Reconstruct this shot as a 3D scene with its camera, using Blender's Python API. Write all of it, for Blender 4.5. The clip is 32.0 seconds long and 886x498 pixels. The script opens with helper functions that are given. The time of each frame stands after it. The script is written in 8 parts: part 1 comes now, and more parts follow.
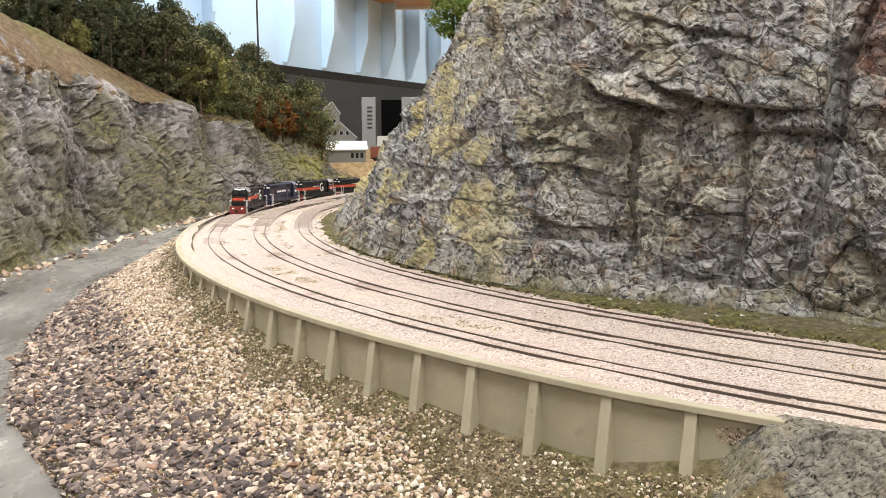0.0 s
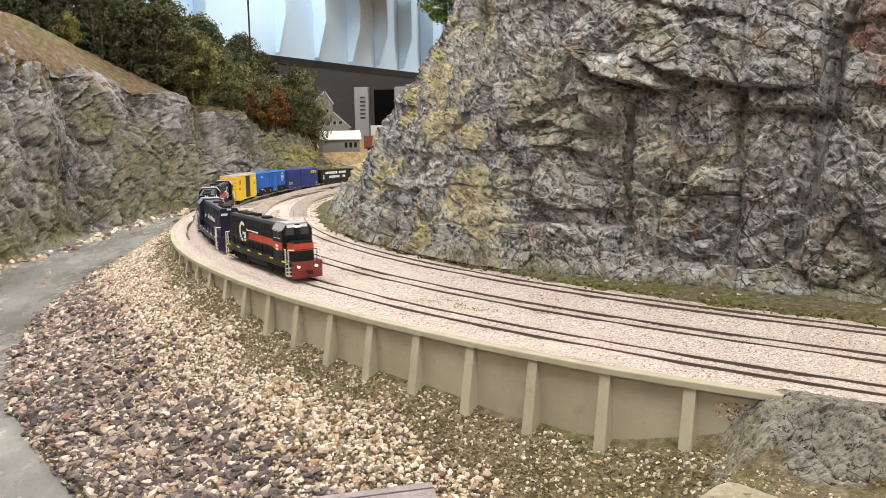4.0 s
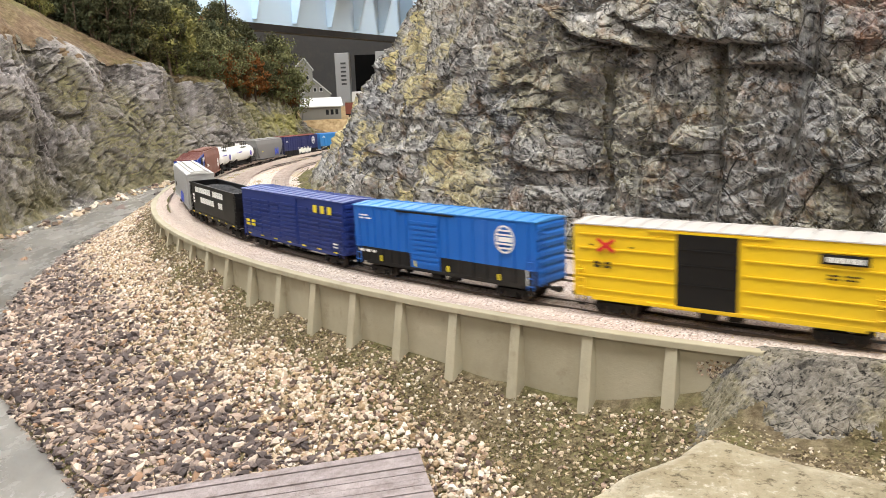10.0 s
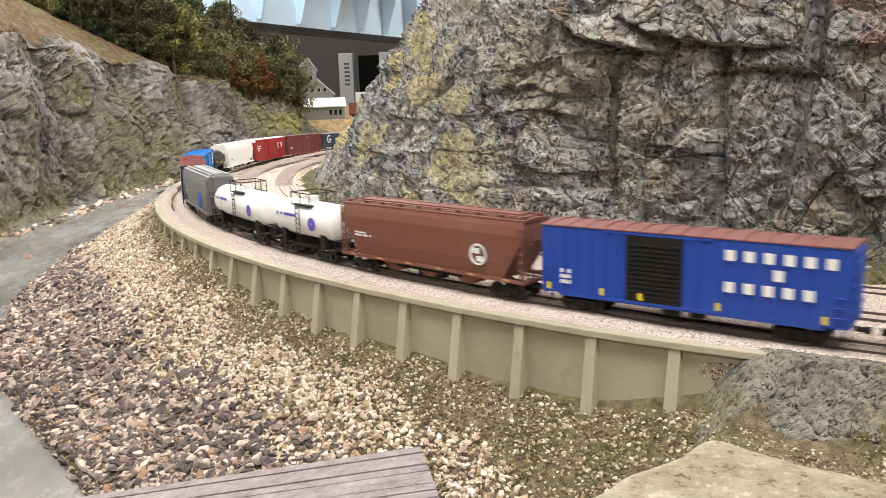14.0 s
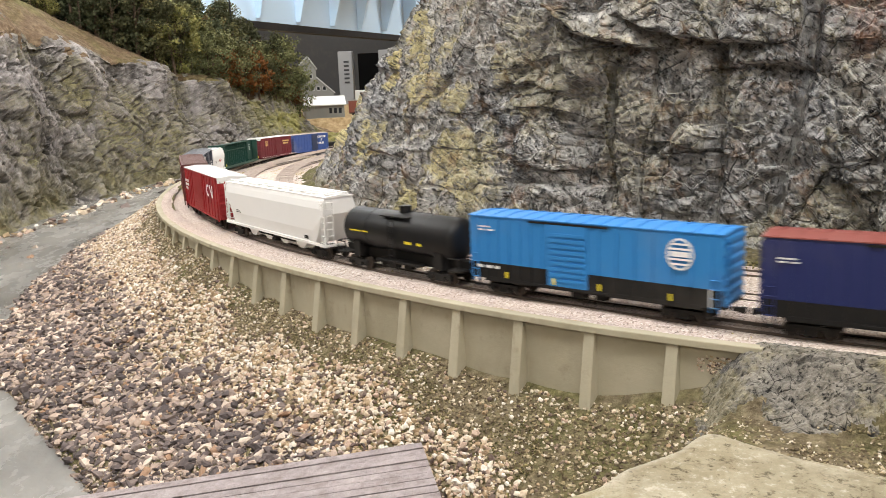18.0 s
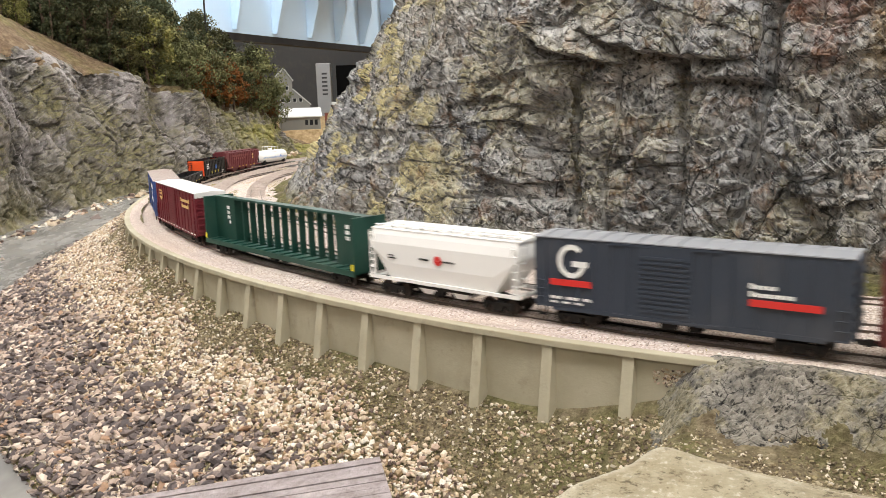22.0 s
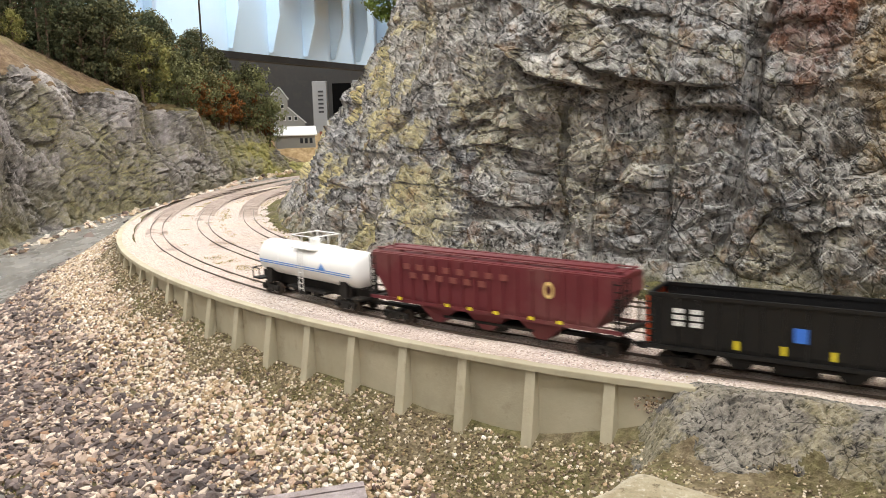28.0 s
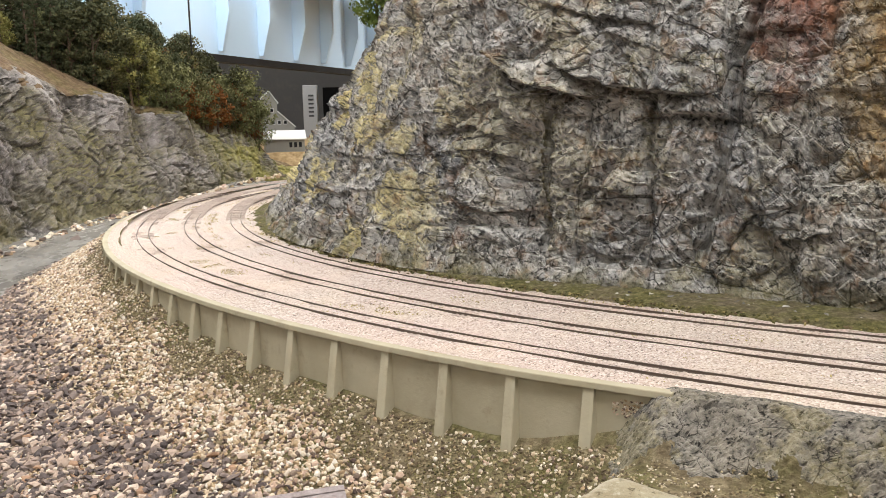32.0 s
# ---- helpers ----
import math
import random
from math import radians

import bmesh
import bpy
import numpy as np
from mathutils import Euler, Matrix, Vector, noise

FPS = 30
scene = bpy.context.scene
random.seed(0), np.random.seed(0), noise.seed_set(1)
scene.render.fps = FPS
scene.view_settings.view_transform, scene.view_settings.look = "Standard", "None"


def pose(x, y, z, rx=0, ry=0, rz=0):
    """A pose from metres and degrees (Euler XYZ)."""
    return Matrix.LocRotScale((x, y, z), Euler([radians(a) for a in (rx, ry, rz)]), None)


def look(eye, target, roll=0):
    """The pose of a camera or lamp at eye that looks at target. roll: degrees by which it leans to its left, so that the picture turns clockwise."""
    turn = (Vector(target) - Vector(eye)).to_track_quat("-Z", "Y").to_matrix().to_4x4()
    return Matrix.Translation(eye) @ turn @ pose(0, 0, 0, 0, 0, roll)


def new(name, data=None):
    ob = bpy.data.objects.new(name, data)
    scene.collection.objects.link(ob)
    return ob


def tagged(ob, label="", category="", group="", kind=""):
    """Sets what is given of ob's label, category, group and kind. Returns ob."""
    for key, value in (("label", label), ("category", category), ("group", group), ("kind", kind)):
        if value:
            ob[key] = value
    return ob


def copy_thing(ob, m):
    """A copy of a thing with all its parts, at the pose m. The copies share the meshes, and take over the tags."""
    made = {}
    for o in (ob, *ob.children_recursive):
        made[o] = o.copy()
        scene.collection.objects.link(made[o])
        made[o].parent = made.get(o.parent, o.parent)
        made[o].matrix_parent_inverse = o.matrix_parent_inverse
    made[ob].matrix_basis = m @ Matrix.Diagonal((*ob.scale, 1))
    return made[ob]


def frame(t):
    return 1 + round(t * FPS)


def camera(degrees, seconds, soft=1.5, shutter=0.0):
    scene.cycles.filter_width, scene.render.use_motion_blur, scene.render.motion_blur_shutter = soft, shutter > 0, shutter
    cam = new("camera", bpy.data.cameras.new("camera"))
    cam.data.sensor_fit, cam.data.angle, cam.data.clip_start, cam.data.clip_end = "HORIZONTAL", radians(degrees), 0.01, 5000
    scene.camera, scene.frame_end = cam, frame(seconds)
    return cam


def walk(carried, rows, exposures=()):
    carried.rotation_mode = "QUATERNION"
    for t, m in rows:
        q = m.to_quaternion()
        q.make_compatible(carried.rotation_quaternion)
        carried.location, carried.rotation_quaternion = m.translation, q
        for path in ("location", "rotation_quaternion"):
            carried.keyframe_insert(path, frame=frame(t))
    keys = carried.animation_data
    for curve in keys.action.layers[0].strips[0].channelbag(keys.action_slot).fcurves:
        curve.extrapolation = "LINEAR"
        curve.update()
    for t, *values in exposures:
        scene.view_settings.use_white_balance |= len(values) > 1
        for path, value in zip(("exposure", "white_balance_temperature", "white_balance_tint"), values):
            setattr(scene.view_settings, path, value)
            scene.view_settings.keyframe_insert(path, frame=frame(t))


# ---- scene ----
cam = camera(56.30, 32.0, soft=0.6, shutter=0.5)
walk(cam, [
    (0, look((-0.0280, 0.0129, 0.1505), (-0.0883, 1.0019, 0.0149), -0.17)),
    (0.5, look((-0.0282, 0.0120, 0.1489), (-0.0913, 1.0004, 0.0107), -0.65)),
    (1, look((-0.0283, 0.0131, 0.1509), (-0.0913, 1.0013, 0.0120), -1.05)),
    (1.5, look((-0.0321, 0.0119, 0.1479), (-0.0957, 1.0003, 0.0101), -1.17)),
    (2, look((-0.0333, 0.0118, 0.1455), (-0.0984, 0.9994, 0.0031), -1.23)),
    (2.5, look((-0.0327, 0.0127, 0.1451), (-0.0969, 1.0001, 0.0003), -1.15)),
    (3, look((-0.0312, 0.0119, 0.1453), (-0.0912, 0.9993, -0.0009), -1.14)),
    (3.5, look((-0.0304, 0.0117, 0.1450), (-0.0877, 0.9993, -0.0013), -0.98)),
    (5.5, look((-0.0241, 0.0147, 0.1443), (-0.0637, 1.0020, -0.0101), -1.22)),
    (6, look((-0.0222, 0.0140, 0.1442), (-0.0585, 1.0009, -0.0125), -1.37)),
    (6.5, look((-0.0222, 0.0133, 0.1433), (-0.0587, 0.9999, -0.0159), -1.33)),
    (7, look((-0.0216, 0.0150, 0.1421), (-0.0576, 1.0011, -0.0200), -1.23)),
    (7.5, look((-0.0233, 0.0147, 0.1416), (-0.0572, 1.0005, -0.0227), -1.20)),
    (8, look((-0.0235, 0.0151, 0.1431), (-0.0587, 1.0009, -0.0211), -1.31)),
    (8.5, look((-0.0240, 0.0123, 0.1424), (-0.0613, 0.9985, -0.0190), -1.25)),
    (9, look((-0.0226, 0.0123, 0.1431), (-0.0619, 0.9980, -0.0212), -1.43)),
    (9.5, look((-0.0258, 0.0142, 0.1445), (-0.0661, 0.9977, -0.0319), -1.96)),
    (10, look((-0.0257, 0.0153, 0.1447), (-0.0643, 0.9965, -0.0444), -2.26)),
    (10.5, look((-0.0251, 0.0145, 0.1441), (-0.0601, 0.9961, -0.0436), -1.99)),
    (11, look((-0.0256, 0.0117, 0.1452), (-0.0638, 0.9940, -0.0384), -1.90)),
    (11.5, look((-0.0258, 0.0104, 0.1460), (-0.0654, 0.9932, -0.0344), -1.96)),
    (12, look((-0.0254, 0.0112, 0.1464), (-0.0649, 0.9942, -0.0327), -2.02)),
    (12.5, look((-0.0279, 0.0123, 0.1459), (-0.0693, 0.9948, -0.0354), -1.98)),
    (13, look((-0.0301, 0.0119, 0.1451), (-0.0725, 0.9939, -0.0390), -2.01)),
    (13.5, look((-0.0298, 0.0133, 0.1438), (-0.0722, 0.9949, -0.0423), -1.95)),
    (14, look((-0.0273, 0.0125, 0.1447), (-0.0682, 0.9938, -0.0431), -1.86)),
    (14.5, look((-0.0252, 0.0111, 0.1440), (-0.0626, 0.9925, -0.0443), -1.91)),
    (16.5, look((-0.0266, 0.0110, 0.1455), (-0.0621, 0.9933, -0.0383), -1.78)),
    (17, look((-0.0267, 0.0108, 0.1441), (-0.0654, 0.9926, -0.0415), -1.72)),
    (17.5, look((-0.0263, 0.0096, 0.1459), (-0.0704, 0.9900, -0.0463), -1.87)),
    (18, look((-0.0258, 0.0085, 0.1456), (-0.0681, 0.9891, -0.0454), -2.30)),
    (18.5, look((-0.0223, 0.0110, 0.1451), (-0.0427, 0.9915, -0.0500), -2.44)),
    (19, look((-0.0224, 0.0104, 0.1460), (-0.0427, 0.9927, -0.0400), -2.16)),
    (19.5, look((-0.0233, 0.0067, 0.1452), (-0.0457, 0.9896, -0.0377), -1.72)),
    (20, look((-0.0192, 0.0075, 0.1438), (-0.0415, 0.9908, -0.0366), -1.45)),
    (20.5, look((-0.0181, 0.0064, 0.1462), (-0.0415, 0.9905, -0.0301), -1.56)),
    (21, look((-0.0145, 0.0061, 0.1473), (-0.0350, 0.9903, -0.0288), -1.72)),
    (21.5, look((-0.0126, 0.0068, 0.1470), (-0.0307, 0.9909, -0.0300), -1.88)),
    (22, look((-0.0129, 0.0086, 0.1461), (-0.0303, 0.9925, -0.0318), -1.98)),
    (22.5, look((-0.0098, 0.0071, 0.1472), (-0.0255, 0.9915, -0.0284), -2.05)),
    (23, look((-0.0082, 0.0071, 0.1500), (-0.0236, 0.9921, -0.0216), -1.99)),
    (23.5, look((-0.0070, 0.0073, 0.1508), (-0.0212, 0.9927, -0.0185), -1.87)),
    (24, look((-0.0068, 0.0059, 0.1498), (-0.0214, 0.9915, -0.0191), -1.86)),
    (24.5, look((-0.0085, 0.0058, 0.1506), (-0.0255, 0.9912, -0.0190), -1.96)),
    (26.5, look((-0.0064, 0.0036, 0.1527), (-0.0211, 0.9903, -0.0093), -1.66)),
    (27, look((-0.0061, 0.0016, 0.1545), (-0.0197, 0.9892, -0.0024), -1.67)),
    (27.5, look((-0.0074, 0.0033, 0.1530), (-0.0207, 0.9910, -0.0029), -1.63)),
    (28, look((-0.0057, 0.0039, 0.1523), (-0.0174, 0.9913, -0.0056), -1.63)),
    (28.5, look((-0.0068, 0.0037, 0.1521), (-0.0175, 0.9909, -0.0070), -1.54)),
    (29, look((-0.0053, 0.0032, 0.1521), (-0.0169, 0.9905, -0.0068), -1.51)),
    (29.5, look((-0.0054, 0.0024, 0.1514), (-0.0156, 0.9896, -0.0082), -1.42)),
    (30, look((-0.0066, 0.0031, 0.1508), (-0.0155, 0.9904, -0.0079), -1.37)),
    (30.5, look((-0.0052, 0.0034, 0.1511), (-0.0119, 0.9908, -0.0070), -1.33)),
    (31, look((-0.0039, 0.0034, 0.1508), (-0.0076, 0.9911, -0.0059), -1.34)),
    (31.5, look((-0.0009, 0.0020, 0.1530), (-0.0031, 0.9901, -0.0010), -1.41)),
    (32, look((0.0000, 0.0000, 0.1532), (0.0000, 0.9883, 0.0005), -1.23)),
], exposures=((0, 0.0), (3, -0.03), (6, 0.0), (7, 0.14), (13, 0.12), (14, 0.06), (17, 0.0), (20, 0.0), (24, 0.0), (27, 0.07), (28, 0.02), (29, -0.16), (30, -0.3), (31, -0.08), (32, -0.08)))

# ---- light: a closed hobby room under rows of fluorescent troffers ----
world = bpy.data.worlds.new("room_air")
scene.world = world
world.use_nodes = True
world.node_tree.nodes["Background"].inputs[0].default_value = (0.9, 0.95, 1.0, 1)
world.node_tree.nodes["Background"].inputs[1].default_value = 0.05
LAMP_W = 2.75
CEIL_Z = 1.55


def room_lamp(x, y, w, d, watts, turn=0):
    data = bpy.data.lights.new("tube_light", "AREA")
    data.shape, data.size, data.size_y = "RECTANGLE", w, d
    data.energy = watts * LAMP_W
    data.color = (0.975, 0.975, 0.972)
    ob = new("tube_light", data)
    ob.matrix_world = pose(x, y, CEIL_Z - 0.075, 0, 0, turn)
    return ob


LAMPS = [(0.35, -0.25, 1.2, 0.55, 11), (-1.0, 0.9, 0.55, 1.2, 8), (0.6, 1.75, 1.2, 0.55, 10), (-0.9, 3.0, 1.2, 0.55, 10),
         (-1.0, 4.9, 1.2, 0.55, 8), (1.6, 4.6, 1.2, 0.55, 22), (-2.6, 1.4, 0.55, 1.2, 8), (2.6, 0.4, 0.55, 1.2, 8), (-0.8, -1.9, 1.2, 0.55, 9)]
for row in LAMPS:
    room_lamp(*row)

# ---- materials ----
def material(name, colour=(0.5, 0.5, 0.5), rough=0.7, metal=0.0, spec=0.4):
    m = bpy.data.materials.new(name)
    m.use_nodes = True
    b = m.node_tree.nodes["Principled BSDF"]
    b.inputs["Base Color"].default_value = (*colour, 1)
    b.inputs["Roughness"].default_value = rough
    b.inputs["Metallic"].default_value = metal
    b.inputs["Specular IOR Level"].default_value = spec
    return m


class Nodes:
    """Small helper that strings shader nodes together."""

    def __init__(self, mat):
        self.t = mat.node_tree
        self.b = self.t.nodes["Principled BSDF"]
        self.geo = self.t.nodes.new("ShaderNodeTexCoord")
        self.pos = self.geo.outputs["Object"]

    def link(self, a, b):
        self.t.links.new(a, b)
        return self

    def scale(self, sx, sy=None, sz=None, src=None, turn=(0, 0, 0)):
        n = self.t.nodes.new("ShaderNodeMapping")
        n.inputs["Scale"].default_value = (sx, sx if sy is None else sy, sx if sz is None else sz)
        n.inputs["Rotation"].default_value = turn
        self.link(src or self.pos, n.inputs[0])
        return n.outputs[0]

    def noise(self, scale, detail=4, rough=0.55, src=None, distort=0.0):
        n = self.t.nodes.new("ShaderNodeTexNoise")
        n.inputs["Scale"].default_value, n.inputs["Detail"].default_value = scale, detail
        n.inputs["Roughness"].default_value, n.inputs["Distortion"].default_value = rough, distort
        self.link(src or self.pos, n.inputs["Vector"])
        return n.outputs[0]

    def voronoi(self, scale, feature="F1", src=None, out=0, rand=1.0):
        n = self.t.nodes.new("ShaderNodeTexVoronoi")
        n.feature = feature
        n.inputs["Scale"].default_value = scale
        n.inputs["Randomness"].default_value = rand
        self.link(src or self.pos, n.inputs["Vector"])
        return n.outputs[out]

    def ramp(self, src, stops, mode="LINEAR"):
        n = self.t.nodes.new("ShaderNodeValToRGB")
        n.color_ramp.interpolation = mode
        e = n.color_ramp.elements
        while len(e) < len(stops):
            e.new(0.5)
        for el, (p, c) in zip(e, stops):
            el.position = p
            el.color = (*c, 1) if len(c) == 3 else c
        self.link(src, n.inputs[0])
        return n.outputs[0]

    def grey(self, src, a, b, lo=0.0, hi=1.0):
        n = self.t.nodes.new("ShaderNodeMapRange")
        n.inputs[1].default_value, n.inputs[2].default_value = a, b
        n.inputs[3].default_value, n.inputs[4].default_value = lo, hi
        self.link(src, n.inputs[0])
        return n.outputs[0]

    def mix(self, f, a, b, mode="MIX"):
        n = self.t.nodes.new("ShaderNodeMix")
        n.data_type, n.blend_type = "RGBA", mode
        for v, i in ((f, 0), (a, 6), (b, 7)):
            if isinstance(v, (int, float)):
                n.inputs[i].default_value = v
            elif isinstance(v, tuple):
                n.inputs[i].default_value = (*v, 1)
            else:
                self.link(v, n.inputs[i])
        return n.outputs[2]

    def math(self, op, a, b=0.0):
        n = self.t.nodes.new("ShaderNodeMath")
        n.operation = op
        for v, i in ((a, 0), (b, 1)):
            if isinstance(v, (int, float)):
                n.inputs[i].default_value = v
            else:
                self.link(v, n.inputs[i])
        return n.outputs[0]

    def bump(self, height, dist, strength=1.0, after=None):
        n = self.t.nodes.new("ShaderNodeBump")
        n.inputs["Strength"].default_value, n.inputs["Distance"].default_value = strength, dist
        self.link(height, n.inputs["Height"])
        if after:
            self.link(after, n.inputs["Normal"])
        return n.outputs[0]

    def base(self, c):
        return self.link(c, self.b.inputs["Base Color"])

    def rough(self, r):
        return self.link(r, self.b.inputs["Roughness"])

    def normal(self, n):
        return self.link(n, self.b.inputs["Normal"])

    def island(self):
        return self.t.nodes.new("ShaderNodeNewGeometry").outputs["Random Per Island"]

    def rand(self):
        return self.t.nodes.new("ShaderNodeObjectInfo").outputs["Random"]

    def up(self):
        g = self.t.nodes.new("ShaderNodeNewGeometry")
        s = self.t.nodes.new("ShaderNodeSeparateXYZ")
        self.link(g.outputs["Normal"], s.inputs[0])
        return s.outputs[2]

    def point(self):
        return self.t.nodes.new("ShaderNodeNewGeometry").outputs["Pointiness"]

    def axis(self, k):
        s = self.t.nodes.new("ShaderNodeSeparateXYZ")
        self.link(self.pos, s.inputs[0])
        return s.outputs[k]


def painted(name, colour, rough=0.5, dirt=0.25, grain=120.0, spec=0.4, dust=(0.35, 0.3, 0.24)):
    """Scale-model paint: fine mottling, a little dust and uneven gloss."""
    m = material(name, colour, rough, 0, spec)
    n = Nodes(m)
    a = n.noise(grain, 5, 0.6)
    b = n.noise(18, 4, 0.6)
    c = n.mix(n.grey(a, 0.3, 0.75, 0.0, dirt * 0.35), colour, tuple(min(1, v * 1.25 + 0.02) for v in colour))
    c = n.mix(n.grey(b, 0.5, 0.85, 0.0, dirt * 0.5), c, dust)
    n.base(c)
    n.rough(n.grey(b, 0.2, 0.8, max(0.05, rough - 0.12), min(1, rough + 0.15)))
    n.normal(n.bump(a, 0.0002, 0.25))
    return m


def ballast_mat():
    m = material("ballast", rough=0.95, spec=0.2)
    n = Nodes(m)
    v = n.voronoi(880, out=1)
    d = n.voronoi(880)
    sep = n.t.nodes.new("ShaderNodeSeparateColor")
    n.link(v, sep.inputs[0])
    c = n.ramp(sep.outputs[0], [(0.0, (0.13, 0.11, 0.1)), (0.14, (0.35, 0.285, 0.25)), (0.5, (0.48, 0.405, 0.36)), (0.85, (0.57, 0.505, 0.46)), (1.0, (0.68, 0.635, 0.6))])
    big = n.noise(7, 5, 0.6)
    c = n.mix(n.grey(big, 0.45, 0.75, 0, 0.4), c, (0.6, 0.5, 0.36))
    pink = n.noise(3.1, 3, 0.5)
    c = n.mix(n.grey(pink, 0.4, 0.7, 0, 0.35), c, (0.62, 0.46, 0.4))
    dark = n.noise(24, 5, 0.7)
    c = n.mix(n.grey(dark, 0.66, 0.82, 0, 0.5), c, (0.2, 0.18, 0.1))
    n.base(c)
    n.normal(n.bump(d, 0.0008, 0.8, n.bump(n.noise(90, 4, 0.6), 0.002, 0.5)))
    return m


def rock_mat(name, tones, moss, mossy=0.5, scale=1.0, lines=1.0):
    """Cast plaster rock: ink washes in the cracks, dry-brushed ridges, ground foam where soil would hold; crease shade
    and ridge highlights go into the colour as well.
    """
    m = material(name, rough=0.88, spec=0.25)
    n = Nodes(m)
    warp = n.t.nodes.new("ShaderNodeTexNoise")
    warp.inputs["Scale"].default_value, warp.inputs["Detail"].default_value = 9 * scale, 4
    n.link(n.pos, warp.inputs["Vector"])
    add = n.t.nodes.new("ShaderNodeVectorMath")
    add.operation = "MULTIPLY_ADD"
    n.link(warp.outputs["Color"], add.inputs[0])
    add.inputs[1].default_value = (0.05 / scale, 0.05 / scale, 0.05 / scale)
    n.link(n.pos, add.inputs[2])
    w = add.outputs[0]
    beds = n.scale(1, 1, 1.35, w, (0.15, 0.1, 0.1))
    layer = n.noise(26 * scale, 9, 0.7, beds)
    fine = n.noise(150 * scale, 8, 0.76)
    blot = n.noise(8 * scale, 5, 0.6)
    c = n.ramp(layer, [(0.32, tones[1]), (0.46, tones[2]), (0.6, tones[3])])
    c = n.mix(n.grey(blot, 0.42, 0.6, 0.0, 0.7), c, n.ramp(layer, [(0.34, tones[1]), (0.5, tones[4]), (0.64, tones[3])]))
    c = n.mix(n.grey(n.noise(13 * scale, 6, 0.65, w), 0.5, 0.64, 0, 0.75), c, tones[1])
    cracks = None
    for f, wide, deep in ((26, 0.03, 0.95), (64, 0.06, 0.85), (150, 0.11, 0.5)):
        e = n.grey(n.voronoi(f * scale, "DISTANCE_TO_EDGE", beds), 0.0, wide, deep * lines, 0.0)
        e = n.math("MULTIPLY", e, n.grey(n.noise(f * 0.45 * scale, 4, 0.6, w), 0.5, 0.58))
        cracks = e if cracks is None else n.math("MAXIMUM", cracks, e)
    c = n.mix(n.grey(fine, 0.55, 0.66, 0.0, 0.8), c, tones[5])
    c = n.mix(n.grey(fine, 0.455, 0.37, 0.0, 0.9), c, tones[0])
    # ridge highlights and crease shade painted by pointiness
    p = n.point()
    c = n.mix(n.grey(p, 0.505, 0.56, 0, 0.75), c, tones[5])
    c = n.mix(n.grey(p, 0.49, 0.43, 0, 0.9), c, tones[0])
    c = n.mix(cracks, c, tones[0])
    mo = n.noise(6 * scale, 7, 0.68)
    up = n.grey(n.up(), 0.3, 0.7)
    mask = n.math("MULTIPLY", n.grey(mo, 0.5, 0.62), up)
    mask = n.math("MULTIPLY", mask, mossy)
    mask = n.math("MINIMUM", n.math("MULTIPLY", mask, n.grey(fine, 0.35, 0.55, 0.65, 1.0)), 0.88)
    mc = n.ramp(n.noise(170, 5, 0.7), [(0.32, moss[0]), (0.5, moss[1]), (0.68, moss[2])])
    c = n.mix(mask, c, mc)
    n.base(c)
    h = n.math("ADD", layer, n.math("MULTIPLY", fine, 0.3))
    h = n.math("SUBTRACT", h, n.math("MULTIPLY", cracks, 0.3))
    n.normal(n.bump(h, 0.007 / scale, 0.9))
    return m


def warped(n, scale, amount):
    """Position pushed about by noise."""
    warp = n.t.nodes.new("ShaderNodeTexNoise")
    warp.inputs["Scale"].default_value, warp.inputs["Detail"].default_value = scale, 4
    n.link(n.pos, warp.inputs["Vector"])
    add = n.t.nodes.new("ShaderNodeVectorMath")
    add.operation = "MULTIPLY_ADD"
    n.link(warp.outputs["Color"], add.inputs[0])
    add.inputs[1].default_value = (amount, amount, amount)
    n.link(n.pos, add.inputs[2])
    return add.outputs[0]


